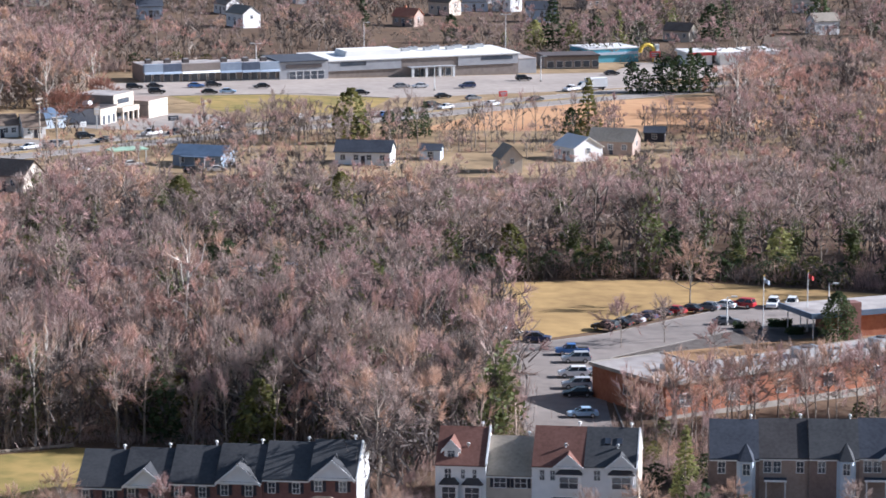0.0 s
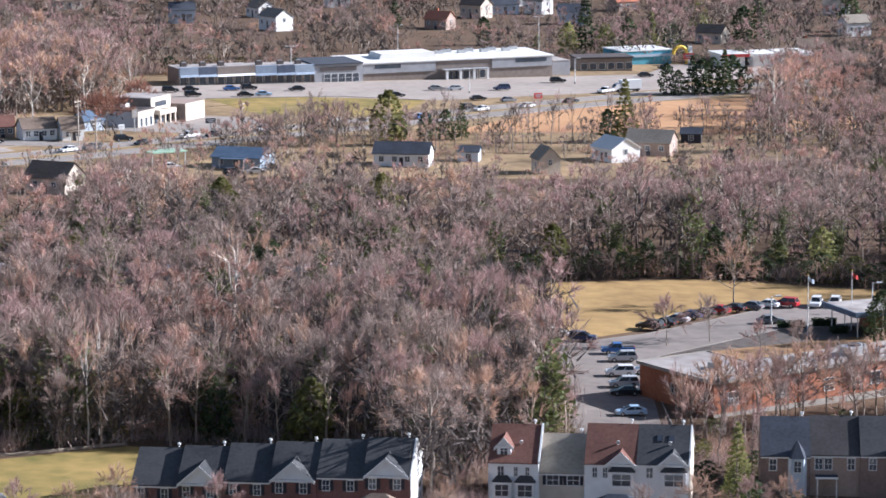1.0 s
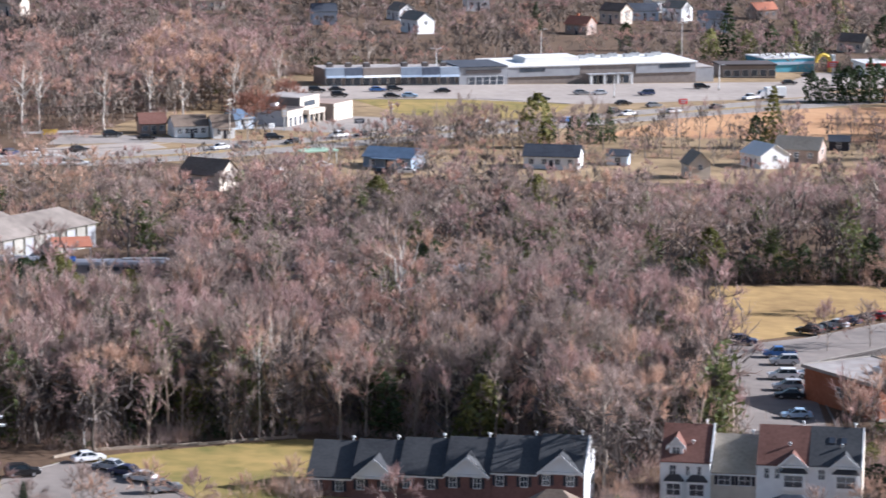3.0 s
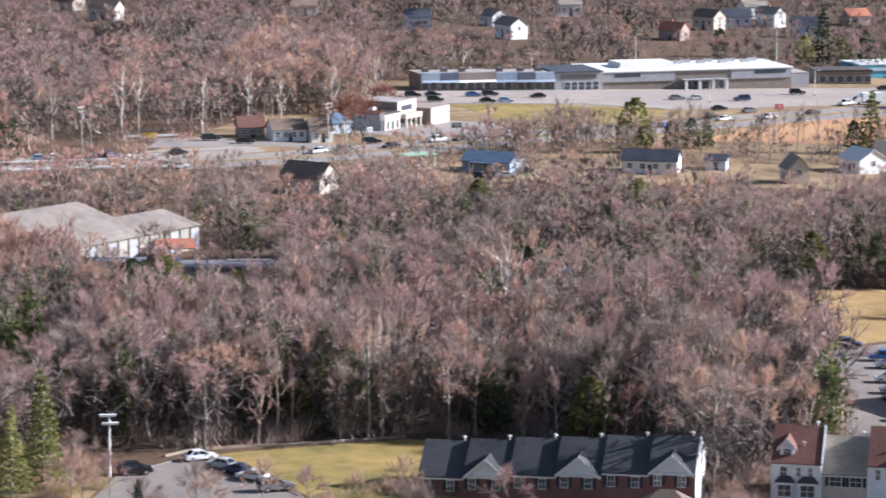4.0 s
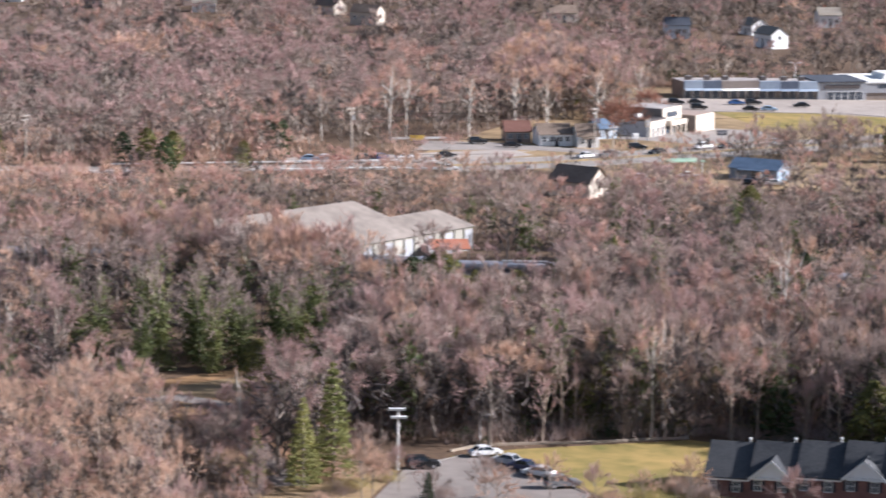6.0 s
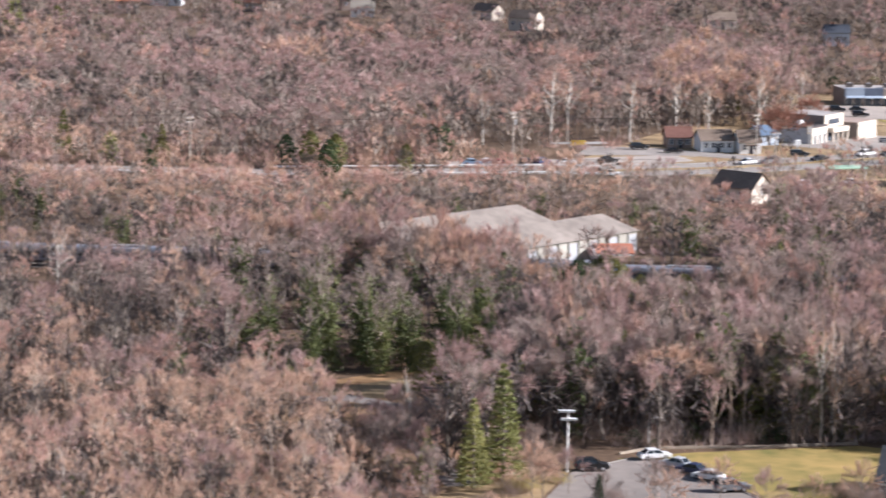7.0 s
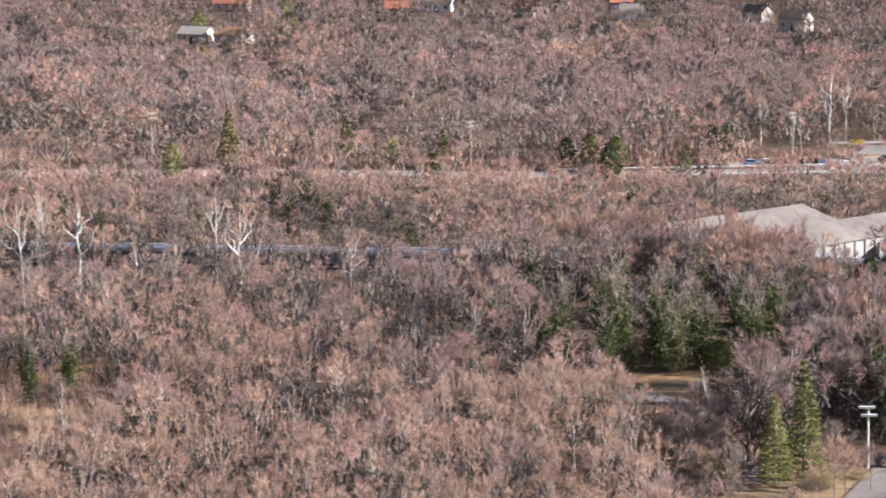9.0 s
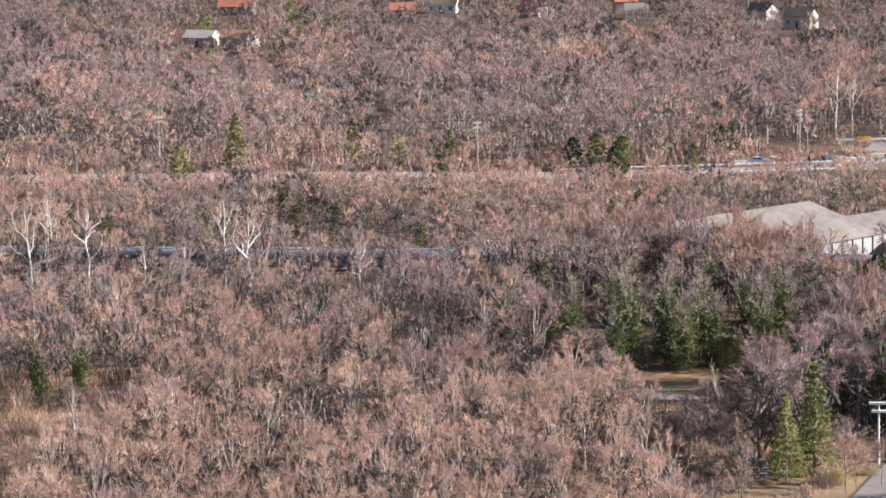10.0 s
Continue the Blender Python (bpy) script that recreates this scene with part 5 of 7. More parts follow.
for kind, colour, x, y, turn in (("sedan", "black", 31.7, 878.6, 20), ("suv", "black", 28.2, 856.3, 44), ("sedan", "white", 31.6, 853.0, 222), ("sedan", "grey", 40.0, 875.6, 30), ("sedan", "white", 44.6, 862.0, 42), ("sedan", "black", 57.4, 875.4, 42), ("sedan", "blue", 14.9, 833.0, 44),
                                 ("sedan", "white", -8.1, 824.0, 224), ("sedan", "silver", -26.2, 803.0, 224), ("pickup", "white", -43.8, 786.0, 226), ("sedan", "black", -38.0, 790.0, 226), ("sedan", "black", -54.5, 772.0, 222), ("suv", "grey", -65.9, 761.0, 218), ("pickup", "white", 69.1, 901.0, 225)):
    park(kind, colour, x, y, turn, "standing on the highway", "vehicles on the highway")
for kind, colour, x, y, turn in (("suv", "black", -59.7, 778.5, 20), ("sedan", "white", -45.2, 729.3, 15), ("sedan", "white", -56.1, 721.4, -30), ("suv", "black", -30.6, 719.5, 10), ("sedan", "white", -25.4, 723.1, 10), ("sedan", "lightblue", -134.5, 729.5, 12), ("sedan", "white", -131.0, 731.0, 15), ("sedan", "red", -127.5, 730.5, 15),
                                 ("suv", "black", -122.0, 732.5, 60), ("suv", "navy", -118.5, 734.5, 60), ("sedan", "white", -113.0, 738.0, 25), ("sedan", "black", -104.0, 746.0, 30), ("sedan", "white", -100.9, 721.5, 20), ("suv", "black", -99.3, 775.0, 20), ("sedan", "black", -90.5, 771.5, 10), ("sedan", "white", -71.3, 757.0, 222)):
    park(kind, colour, x, y, turn, "parked by a roadside shop", "cars by the roadside shops")
for kind, colour, x, y, turn in (("van", "white", -166.4, 586.1, 10), ("van", "white", -156.6, 587.3, 5), ("sedan", "white", -146.4, 585.6, 8), ("sedan", "silver", -140.5, 587.4, 8), ("sedan", "white", -147.4, 575.8, 15)):
    park(kind, colour, x, y, turn, "parked by the railway sheds", "vehicles by the railway sheds")


def box_truck(x, y, turn):
    t = thing("box_truck", x, y, turn, label="white box truck with a long cargo body on the highway", category="truck", group="vehicles on the highway")
    part("cargo_box", boxes((-4.2, 2.0, -1.2, 1.2, 1.0, 3.5)), M["white"], t)
    cab = prism(bmesh.new(), [(2.15, 0.5), (4.3, 0.5), (4.3, 1.5), (3.6, 2.5), (2.15, 2.6)], "y", -1.1, 1.1)
    part("cab", cab, M["car_white"], t)
    part("windscreen", prism(bmesh.new(), [(3.72, 1.6), (4.3, 1.55), (3.68, 2.42)], "y", -0.98, 0.98), M["car_glass"], t)
    part("chassis", boxes((-4.0, 4.0, -0.5, 0.5, 0.55, 0.98)), M["shutter"], t)
    for wx in (-2.8, 3.2):
        for s in (-1, 1):
            part("wheel", rod(bmesh.new(), (wx, s * 0.85, 0.55), (wx, s * 1.15, 0.55), 0.5, 0.5, 14), M["tyre"], t)
    return t


box_truck(75.5, 905.5, 200)

# ---- poles, signs, rails, hedges ----
def flagpole(x, y, h, cloth, label):
    t = thing("flagpole", x, y, 0, None, label, "flagpole", "flagpoles")
    bm = rod(bmesh.new(), (0, 0, -0.2), (0, 0, h), 0.11, 0.06, 8)
    part("pole", bm, M["trim"], t)
    part("ball", rod(bmesh.new(), (0, 0, h), (0, 0, h + 0.22), 0.12, 0.08, 8), M["yellow"], t)
    part("base", rod(bmesh.new(), (0, 0, -0.2), (0, 0, 0.25), 0.35, 0.3, 10), M["concrete"], t)
    flag = bmesh.new()
    g_ = [[flag.verts.new((0.08 + 0.95 * i / 6, 0.12 * math.sin(i * 1.3), h - 0.3 - 0.7 * j - 0.1 * i)) for i in range(7)] for j in range(2)]
    for i in range(6):
        flag.faces.new((g_[0][i], g_[0][i + 1], g_[1][i + 1], g_[1][i]))
    f = part("flag", flag, cloth, t, "small hanging flag")
    sol = f.modifiers.new("cloth", "SOLIDIFY")
    sol.thickness = 0.02
    return t


flagpole(73.4, 530.2, 10.4, M["blue_siding"], "white flagpole with a small pale flag by the school")
flagpole(81.6, 535.0, 10.4, M["red_fascia"], "white flagpole with a small red flag by the school")


def street_lamp(x, y, h, arms, label, turn=0.0):
    t = thing("street_lamp", x, y, turn, None, label, "street lamp", "street lamps")
    part("pole", rod(bmesh.new(), (0, 0, -0.3), (0, 0, h), 0.16, 0.09, 8), M["trim"], t)
    part("base", rod(bmesh.new(), (0, 0, -0.3), (0, 0, 0.6), 0.32, 0.28, 8), M["concrete"], t)
    for a in arms:
        part("arm", rod(bmesh.new(), (0, 0, h - 0.1), (a * 0.9, 0, h), 0.05, 0.05, 6), M["trim"], t)
        part("lamp_head", boxes((a * 1.2 - 0.5, a * 1.2 + 0.5, -0.25, 0.25, h - 0.05, h + 0.16)), M["trim"], t)
    return t


lot_lamp = thing("street_lamp", -73.7, 410.6, 8, None, "white car park lamp with two stacked floodlights", "street lamp", "street lamps")
part("pole", rod(bmesh.new(), (0, 0, -0.3), (0, 0, 8.4), 0.17, 0.12, 8), M["trim"], lot_lamp)
for z, a in ((8.3, -0.2), (7.2, 0.1)):
    part("lamp_head", boxes((a - 1.1, a + 1.1, -0.35, 0.35, z, z + 0.28)), M["trim"], lot_lamp)
street_lamp(-0.8, 519, 6.0, (-1,), "white lamp post among the trees")
street_lamp(-64.5, 430, 4.2, (1,), "small grey lamp post by the wood")
for x, y, h, arms in ((-20.9, 919.0, 10.5, (-1, 1)), (55.3, 990, 14.0, (-1, 1)), (10.9, 976, 12, (1,)), (62.0, 925.0, 7.5, (1,)), (30, 897, 7.0, (-1, 1)), (68.5, 540, 5.0, (1,)), (88, 552, 5.5, (1,))):
    street_lamp(x, y, h, arms, "tall pale lamp post in the car park")


def utility_pole(x, y, h, turn, label, box_=False):
    t = thing("utility_pole", x, y, turn, None, label, "utility pole", "utility poles")
    part("pole", rod(bmesh.new(), (0, 0, -0.3), (0, 0, h), 0.2, 0.13, 8), M["pole_wood"], t)
    for z, w in ((h - 0.5, 1.4), (h - 1.5, 1.1)):
        part("crossarm", boxes((-w, w, -0.07, 0.07, z - 0.07, z + 0.07)), M["pole_wood"], t)
        for a in (-1, -0.45, 0.45, 1):
            part("insulator", rod(bmesh.new(), (a * w * 0.92, 0, z + 0.07), (a * w * 0.92, 0, z + 0.28), 0.06, 0.05, 6), M["trim"], t)
    if box_:
        part("transformer", rod(bmesh.new(), (0.4, -0.1, h - 3.2), (0.4, -0.1, h - 2.1), 0.3, 0.3, 10), M["steel"], t)
    return t


LINE = [(-420, 668), (-345, 690), (-277, 709), (-200, 717), (-125.5, 735.5), (-70, 771), (-30.5, 779)]
for k, (x, y) in enumerate(LINE):
    utility_pole(x, y, (12, 12, 12.5, 11, 12.5, 11, 10)[k], 60, "weathered wooden utility pole beside the highway", k in (1, 4))
utility_pole(-64.5, 755.5, 8.5, 40, "pale utility pole beside the highway")
for k in range(len(LINE) - 1):
    (xa, ya), (xb, yb) = LINE[k], LINE[k + 1]
    for hgt in (11.2, 9.6):
        pts = []
        for i in range(13):
            u = i / 12
            pts.append((xa + (xb - xa) * u, ya + (yb - ya) * u, (G(xa, ya)) * (1 - u) + G(xb, yb) * u + min(hgt, 9.6 if k == len(LINE) - 2 else hgt) - 4 * 0.9 * u * (1 - u)))
        tr = Tris()
        tr.tube(pts, [0.03] * 13, 3, 0)
        ob = new("overhead_cable", tri_mesh("overhead_cable", *tr.arrays(), [M["tyre"]]))
        tagged(ob, "thin dark overhead cable between utility poles", "cable", "overhead cables")


def guard_rail(line, side, label):
    """A steel rail on posts along the highway's edge."""
    root = new("guard_rail")
    edge_ = ribbon(line, 0, side - 0.05, side + 0.05)
    mid = edge_[:len(line)]
    for (xa, ya), (xb, yb) in zip(mid, mid[1:]):
        n = max(1, int(math.hypot(xb - xa, yb - ya) // 8))
        for i in range(n):
            p, q = [(xa + (xb - xa) * u, ya + (yb - ya) * u) for u in (i / n, (i + 1) / n)]
            mesh_obj("beam", rod(bmesh.new(), (*p, G(*p) + 0.6), (*q, G(*q) + 0.6), 0.22, 0.22, 6), M["trim"], root)
            me = shared(("post",), lambda: boxes((-0.08, 0.08, -0.08, 0.08, -0.1, 0.75)), M["steel"])
            o = new("post", me)
            o.parent = root
            o.matrix_basis = pose(p[0], p[1] + 0.12, G(*p))
    return tagged(root, label, "guard rail")


guard_rail(HIGHWAY[0:6], -6.6, "long pale guard rail along the near side of the highway")
guard_rail(HIGHWAY[3:6], 7.0, "pale guard rail along the far side of the highway")
barrier = thing("road_barrier", -117, 772.5, 18, None, "white and yellow barrier beside the highway", "barrier")
part("rail", boxes((-4, 10, -0.1, 0.1, 0.7, 1.2)), M["trim"], barrier)
part("yellow_panel", boxes((1.0, 4.6, -0.16, -0.103, 0.4, 1.7)), M["yellow"], barrier, "yellow panel")
for a in (-3.8, 0.8, 5, 9.8):
    part("post", boxes((a - 0.1, a + 0.1, -0.1, 0.1, -0.2, 0.698)), M["steel"], barrier)


def sign(x, y, h, w, hh, board, label, turn=0.0):
    t = thing("road_sign", x, y, turn, None, label, "sign", "roadside signs")
    part("post", boxes((-0.15, 0.15, -0.12, 0.12, -0.3, h)), M["steel"], t)
    part("board", boxes((-w / 2, w / 2, -0.2, 0.2, h, h + hh)), board, t)
    part("lettering", boxes((-w * 0.38, w * 0.38, -0.24, -0.203, h + hh * 0.55, h + hh * 0.75), (-w * 0.3, w * 0.25, -0.24, -0.203, h + hh * 0.22, h + hh * 0.38)), M["grey_panel"], t)
    return t


sign(-58.2, 798.2, 3.6, 1.5, 2.2, M["concrete"], "pale sign pillar in front of the bank", 30)
sign(-39.4, 805.5, 1.6, 2.6, 1.2, M["shutter"], "dark sign board on a post near the lawn", 20)
sign(-60.5, 783.5, 2.4, 1.6, 1.2, M["trim"], "white shop sign on a post", 30)
sign(48.5, 880.5, 0.6, 2.4, 1.5, M["red_fascia"], "low red sign by the shop entrance", 20)
sign(97.8, 948.0, 5.5, 3.2, 1.8, M["red_fascia"], "red and white roadside sign", 10)


# timber edging between lawn and wood
def edging(line, label):
    root = new("timber_edging")
    for k, ((xa, ya), (xb, yb)) in enumerate(zip(line, line[1:])):
        bm = boxes((0.03, math.hypot(xb - xa, yb - ya) - 0.03, -0.15, 0.15, -0.1, 0.32))
        ob = mesh_obj("beam", bm, M["old_timber"], root)
        ob.matrix_basis = pose(xa, ya, G(xa, ya), 0, 0, math.degrees(math.atan2(yb - ya, xb - xa)))
    return tagged(root, label, "edging")


edge_line = [(-68, 423)] + [(-64.5 + 3.2 * k, 427.3 + 1.42 * k + 0.35 * math.sin(k)) for k in range(10)]
edging([(x, y + 1.0) for x, y in edge_line], "pale timber edging between the lawn and the wood")


def hedge(x, y, turn, w, d, h, label):
    t = thing("hedge", x, y, turn, None, label, "hedge", "school hedges")
    r_ = np.random.RandomState(int(x * 10))
    np.random.seed(int(x * 10))
    tr = Tris()
    n = 420
    p = np.column_stack([r_.uniform(-w / 2, w / 2, n), r_.uniform(-d / 2, d / 2, n), r_.uniform(0, h, n) ** 0.8])
    tr.leaves(p, r_.uniform(0.15, 0.3, n), 0)
    v, f, m_ = tr.arrays()
    ob = new("leaves", tri_mesh("leaves", v, f, m_, [M["cedar"]]))
    ob.parent = t
    part("core", boxes((-w / 2 + 0.3, w / 2 - 0.3, -d / 2 + 0.3, d / 2 - 0.3, -0.2, h * 0.7)), M["cedar"], t)
    return t


hedge(71.6, 537.0, 5, 5.0, 1.6, 1.3, "dark clipped hedge in front of the school")
hedge(77.6, 539.4, 5, 4.4, 1.8, 1.5, "dark rounded hedge in front of the school")
hedge(79.2, 532.6, 5, 3.2, 1.8, 1.4, "dark clipped hedge beside the flagpole")

# ---- woods ----
CLEAR = [
    [(-69, 420), (-59, 428), (-35, 441), (-8, 436), (2, 425), (6, 398), (12.5, 398), (14, 425), (28, 432), (28, 525), (20, 577), (62, 587), (105, 573), (230, 566), (230, 250), (-46, 250), (-52, 380), (-78, 385), (-76, 410)],
    ribbon(TRACK, 3.6),
    ribbon(HIGHWAY[5:], 13),
    ribbon(HIGHWAY[:6], 7.5),
    [(-108, 750), (-72, 735), (-30, 775), (-5, 802), (25, 803), (100, 808), (165, 830), (180, 905), (165, 985), (75, 985), (50, 970), (-66, 928), (-72, 880), (-62, 850), (-75, 832), (-100, 800)],
    [(-121, 436), (-119, 458), (-106, 476), (-96, 464), (-97, 440), (-103, 424), (-111, 428)],
    [(-193, 412), (-184, 410), (-181, 422), (-189, 425)],
    [(-190, 368), (-172, 368), (-174, 382), (-186, 386)],
    [(-203, 453), (-197, 453), (-197, 460), (-203, 460)],
    [(-142, 714), (-122, 722), (-96, 734), (-82, 758), (-92, 770), (-112, 756), (-142, 737)],
    [(-86, 385), (-68, 385), (-66, 429), (-80, 429)],
    [(-136, 566), (-80, 566), (-66, 604), (-79, 614), (-100, 624)],
]
ROOMY = [(a + w_ * 0.4, b - 1, 11.0 if b < 1000 else 8.0) for a, b, w_ in HOUSES]      # houses and their yards: x, y, radius


def may_grow(x, y):
    return not any(inside(x, y, p) for p in CLEAR) and all((x - a) ** 2 + (y - b) ** 2 > r * r for a, b, r in ROOMY)


def in_sweep(x, y, pad=14):
    return -184 - 0.394 * (y - 369) - pad < x < 74 + 0.176 * (y - 416) + pad


BARK = {"grey": M["bark"], "pale": M["pale_bark"]}
TWIGS = [M["twig_mauve"], M["twig_grey"], M["twig_tan"], M["twig_pink"]]


def kinds(lod):
    """Arrays of the bare trees of one degree of detail: broad, medium and tall."""
    out = []
    for k in range((9, 9, 8, 8)[lod]):
        h, s = ((14.5, 6.2), (13.0, 5.2), (17.0, 5.2))[k % 3] if lod < 3 else ((14.5, 7.2), (13.0, 6.4), (16.5, 6.6))[k % 3]
        out.append(bare_tree(100 * lod + k, h, s, low=(0.2, 0.26, 0.34)[k % 3], limbs=(9, 8, 6, 5)[lod], ends=(64, 46, 28, 22)[lod], twigs=(22, 15, 14, 13)[lod],
                             width=(0.06, 0.092, 0.135, 0.185)[lod], reach=(1.25, 1.45, 1.6, 1.75)[lod], lod=min(lod, 2), upright=(0.15, 0.3, 0.5)[k % 3], core_shade=(110, 72, 34, 26)[lod]))
    return out


def young(lod):
    """Slim upright young trees that stand close together."""
    return [bare_tree(400 + 50 * lod + k, 11.0 + 1.2 * (k % 3), 3.5, low=0.42, limbs=9, ends=(64, 40)[lod], twigs=(14, 11)[lod], width=(0.045, 0.07)[lod], reach=1.0,
                      lod=lod, upright=0.55, fork=0.2, core_shade=(40, 30)[lod]) for k in range(6)]


class Wood:
    """One joined wood of uncountable trees."""
    def __init__(self, core_shade):
        self.v, self.f, self.m, self.n, self.core_shade = [], [], [], 0, core_shade

    def add(self, arr, slots):
        v, f, m_ = arr
        self.v.append(v)
        self.f.append(f + self.n)
        self.m.append(np.asarray([*slots, self.core_shade])[m_])
        self.n += len(v)

    def done(self, name, label):
        mats = [M["bark"], M["young_bark"], *TWIGS, M["ivy"], M["pine"], M["cedar"], M["olive"], M["dry_leaf"], M["twig_dark_shade"]]
        me = tri_mesh(name, np.concatenate(self.v), np.concatenate(self.f), np.concatenate(self.m), mats)
        return tagged(new(name, me), label, "woods", kind="stuff")


def tree_thing(name, arr, materials, label, category="tree", group=""):
    """A tree with its trunk and crown as parts, at the origin."""
    v, f, m_ = arr
    root = new(name)
    # the last crown material is the dark fill that stands for shade
    for nm, pick, mats in (("trunk", m_ == 0, [materials[0]]), ("crown", m_ > 0, [*materials, M["twig_dark_shade"]])):
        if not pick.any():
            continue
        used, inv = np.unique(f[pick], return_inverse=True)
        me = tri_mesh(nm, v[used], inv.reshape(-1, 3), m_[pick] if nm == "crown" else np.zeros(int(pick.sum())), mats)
        ob = new(nm, me)
        ob.parent = root
    return tagged(root, label, category, group)


rng = np.random.RandomState(7)
NEAR, MID, FAR, LAST, YOUNG, YOUNG_MID = kinds(0), kinds(1), kinds(2), kinds(3), young(0), young(1)
BRUSH = [brush(900 + k, 3.0, 2.6, 80, 0.06) for k in range(4)]
BRUSH_FAR = [brush(920 + k, 3.4, 3.4, 60, 0.16) for k in range(3)]
IVIES = [bare_tree(700 + k, 16, 4.0, low=0.4, limbs=6, ends=36, twigs=13, width=0.09, reach=1.5, airy=1.0, lod=1, ivy=420) for k in range(3)]
PINES = [conifer(800 + k, 13, 3.0, 420, 0.62) for k in range(2)] + [conifer(810 + k, 9, 2.6, 360, 0.6, True) for k in range(2)]
POLES = [bare_tree(450 + k, 15 + k, 2.6, low=0.15, limbs=5, ends=26, twigs=12, width=0.075, reach=2.0, airy=1.0, lod=1, upright=0.9, fork=0.25) for k in range(4)]
roots, young_roots = [], []
LABELS = ["bare winter tree with mauve-brown twigs in the wood", "bare winter tree with grey-brown twigs in the wood", "bare winter tree with tan twigs in the wood", "bare winter tree with reddish twigs in the wood", "bare winter tree with dark grey twigs in the wood"]
for k, arr in enumerate(NEAR):
    tint = (0, 2, 1, 3, 1, 0, 1, 4, 0)[k]
    roots.append(tree_thing("bare_tree", arr, [M["bark"], (TWIGS + [M["twig_dark_shade"]])[tint], M["ivy"]], LABELS[tint], group="trees of the near wood"))
for k, arr in enumerate(YOUNG):
    tint = (2, 3, 2, 0, 3, 2)[k]
    young_roots.append(tree_thing("young_bare_tree", arr, [M["young_bark"], TWIGS[tint], M["ivy"]], "slim young " + LABELS[tint], group="young trees of the near wood"))
unused = set(roots + young_roots)
# slot of the crown shade slivers: dark in the near wood, else bark
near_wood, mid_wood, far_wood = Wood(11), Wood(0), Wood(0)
single = 0


def plant(root, x, y, turn, s, tall=1.0, slim=1.0):
    """Stand a tree or a copy of it on the ground."""
    m4 = Matrix.LocRotScale((x, y, G(x, y) - 0.15), Euler((0, 0, turn)), (s * slim, s * slim, s * tall))
    if root in unused:
        unused.discard(root)
        ob = root
    else:
        ob = copy_thing(root, m4)
    ob.matrix_basis = m4
    return ob


def jittered(y0, y1, gap):
    y = y0
    while y < y1:
        x = -184 - 0.394 * (y - 369) - 14
        while x < 74 + 0.176 * (y - 416) + 14:
            yield x + rng.uniform(-0.45, 0.45) * gap, y + rng.uniform(-0.45, 0.45) * gap
            x += gap
        y += gap


def thicket(x, y):
    """Whether slim young growth stands here instead of grown trees."""
    return (y < 432 and -179 - (y - 400) * 0.05 < x < -113 + (432 - y) * 0.34 and noise.noise((x * 0.03, y * 0.03, 3)) > -0.6) or (x < -146 and 432 <= y < 545 and noise.noise((x * 0.02, y * 0.03, 9)) > -0.4)


# trees that stand out above the rest: x, y, size
SYCAMORES = ((-22.8, 503.0, 1.2), (-41.0, 441.3, 1.0), (-39.6, 447.0, 0.95), (-45.5, 444, 0.75), (104.5, 806, 1.15), (-121.5, 776, 1.05), (-118, 781, 0.95), (-138, 770, 0.8), (-103, 790, 0.92), (-92, 797, 0.95), (-84, 800, 0.9), (-72, 812, 1.0), (-62, 842, 0.95),
    (-206, 537, 1.0), (-193, 509.5, 1.08), (-231, 504, 1.15), (-240.5, 537, 1.0), (-228, 524, 1.05), (-243.7, 548, 0.8), (-206, 513, 0.7), (-210, 504, 0.75), (-179, 384, 0.55), (-186, 402, 0.5), (-203, 470, 0.7), (-142, 470, 0.6), (-155, 372, 0.55), (-130, 362, 0.6), (-176, 520, 0.75), (-243, 515, 0.95), (-100, 436, 0.45), (-97, 420, 0.5))
IVY_GROWN = ((-9.0, 540, 1.05), (64.4, 652, 1.1), (46, 596, 0.9), (78, 600, 1.0), (100, 598, 1.0), (112, 690, 1.0), (122, 640, 0.9), (-118, 470, 0.95), (-113, 476, 0.9), (-122, 478, 1.0), (-127, 468, 0.85), (-108, 480, 0.95), (-103, 484, 0.9), (-98, 476, 0.85),
    (26, 470, 0.8), (22, 486, 0.85), (24, 500, 0.75), (-96, 488, 0.9), (-132, 474, 0.8), (-196, 432, 0.8), (-200, 426, 0.75), (-206, 440, 0.7), (-197, 396, 0.75), (-202, 404, 0.8), (-192, 388, 0.6), (88, 596, 0.95), (-116, 484, 1.0), (-124, 486, 0.9), (-110, 470, 0.8), (-106, 473, 0.75), (-130, 482, 0.85), (-101, 494, 0.9), (-120, 463, 0.7))
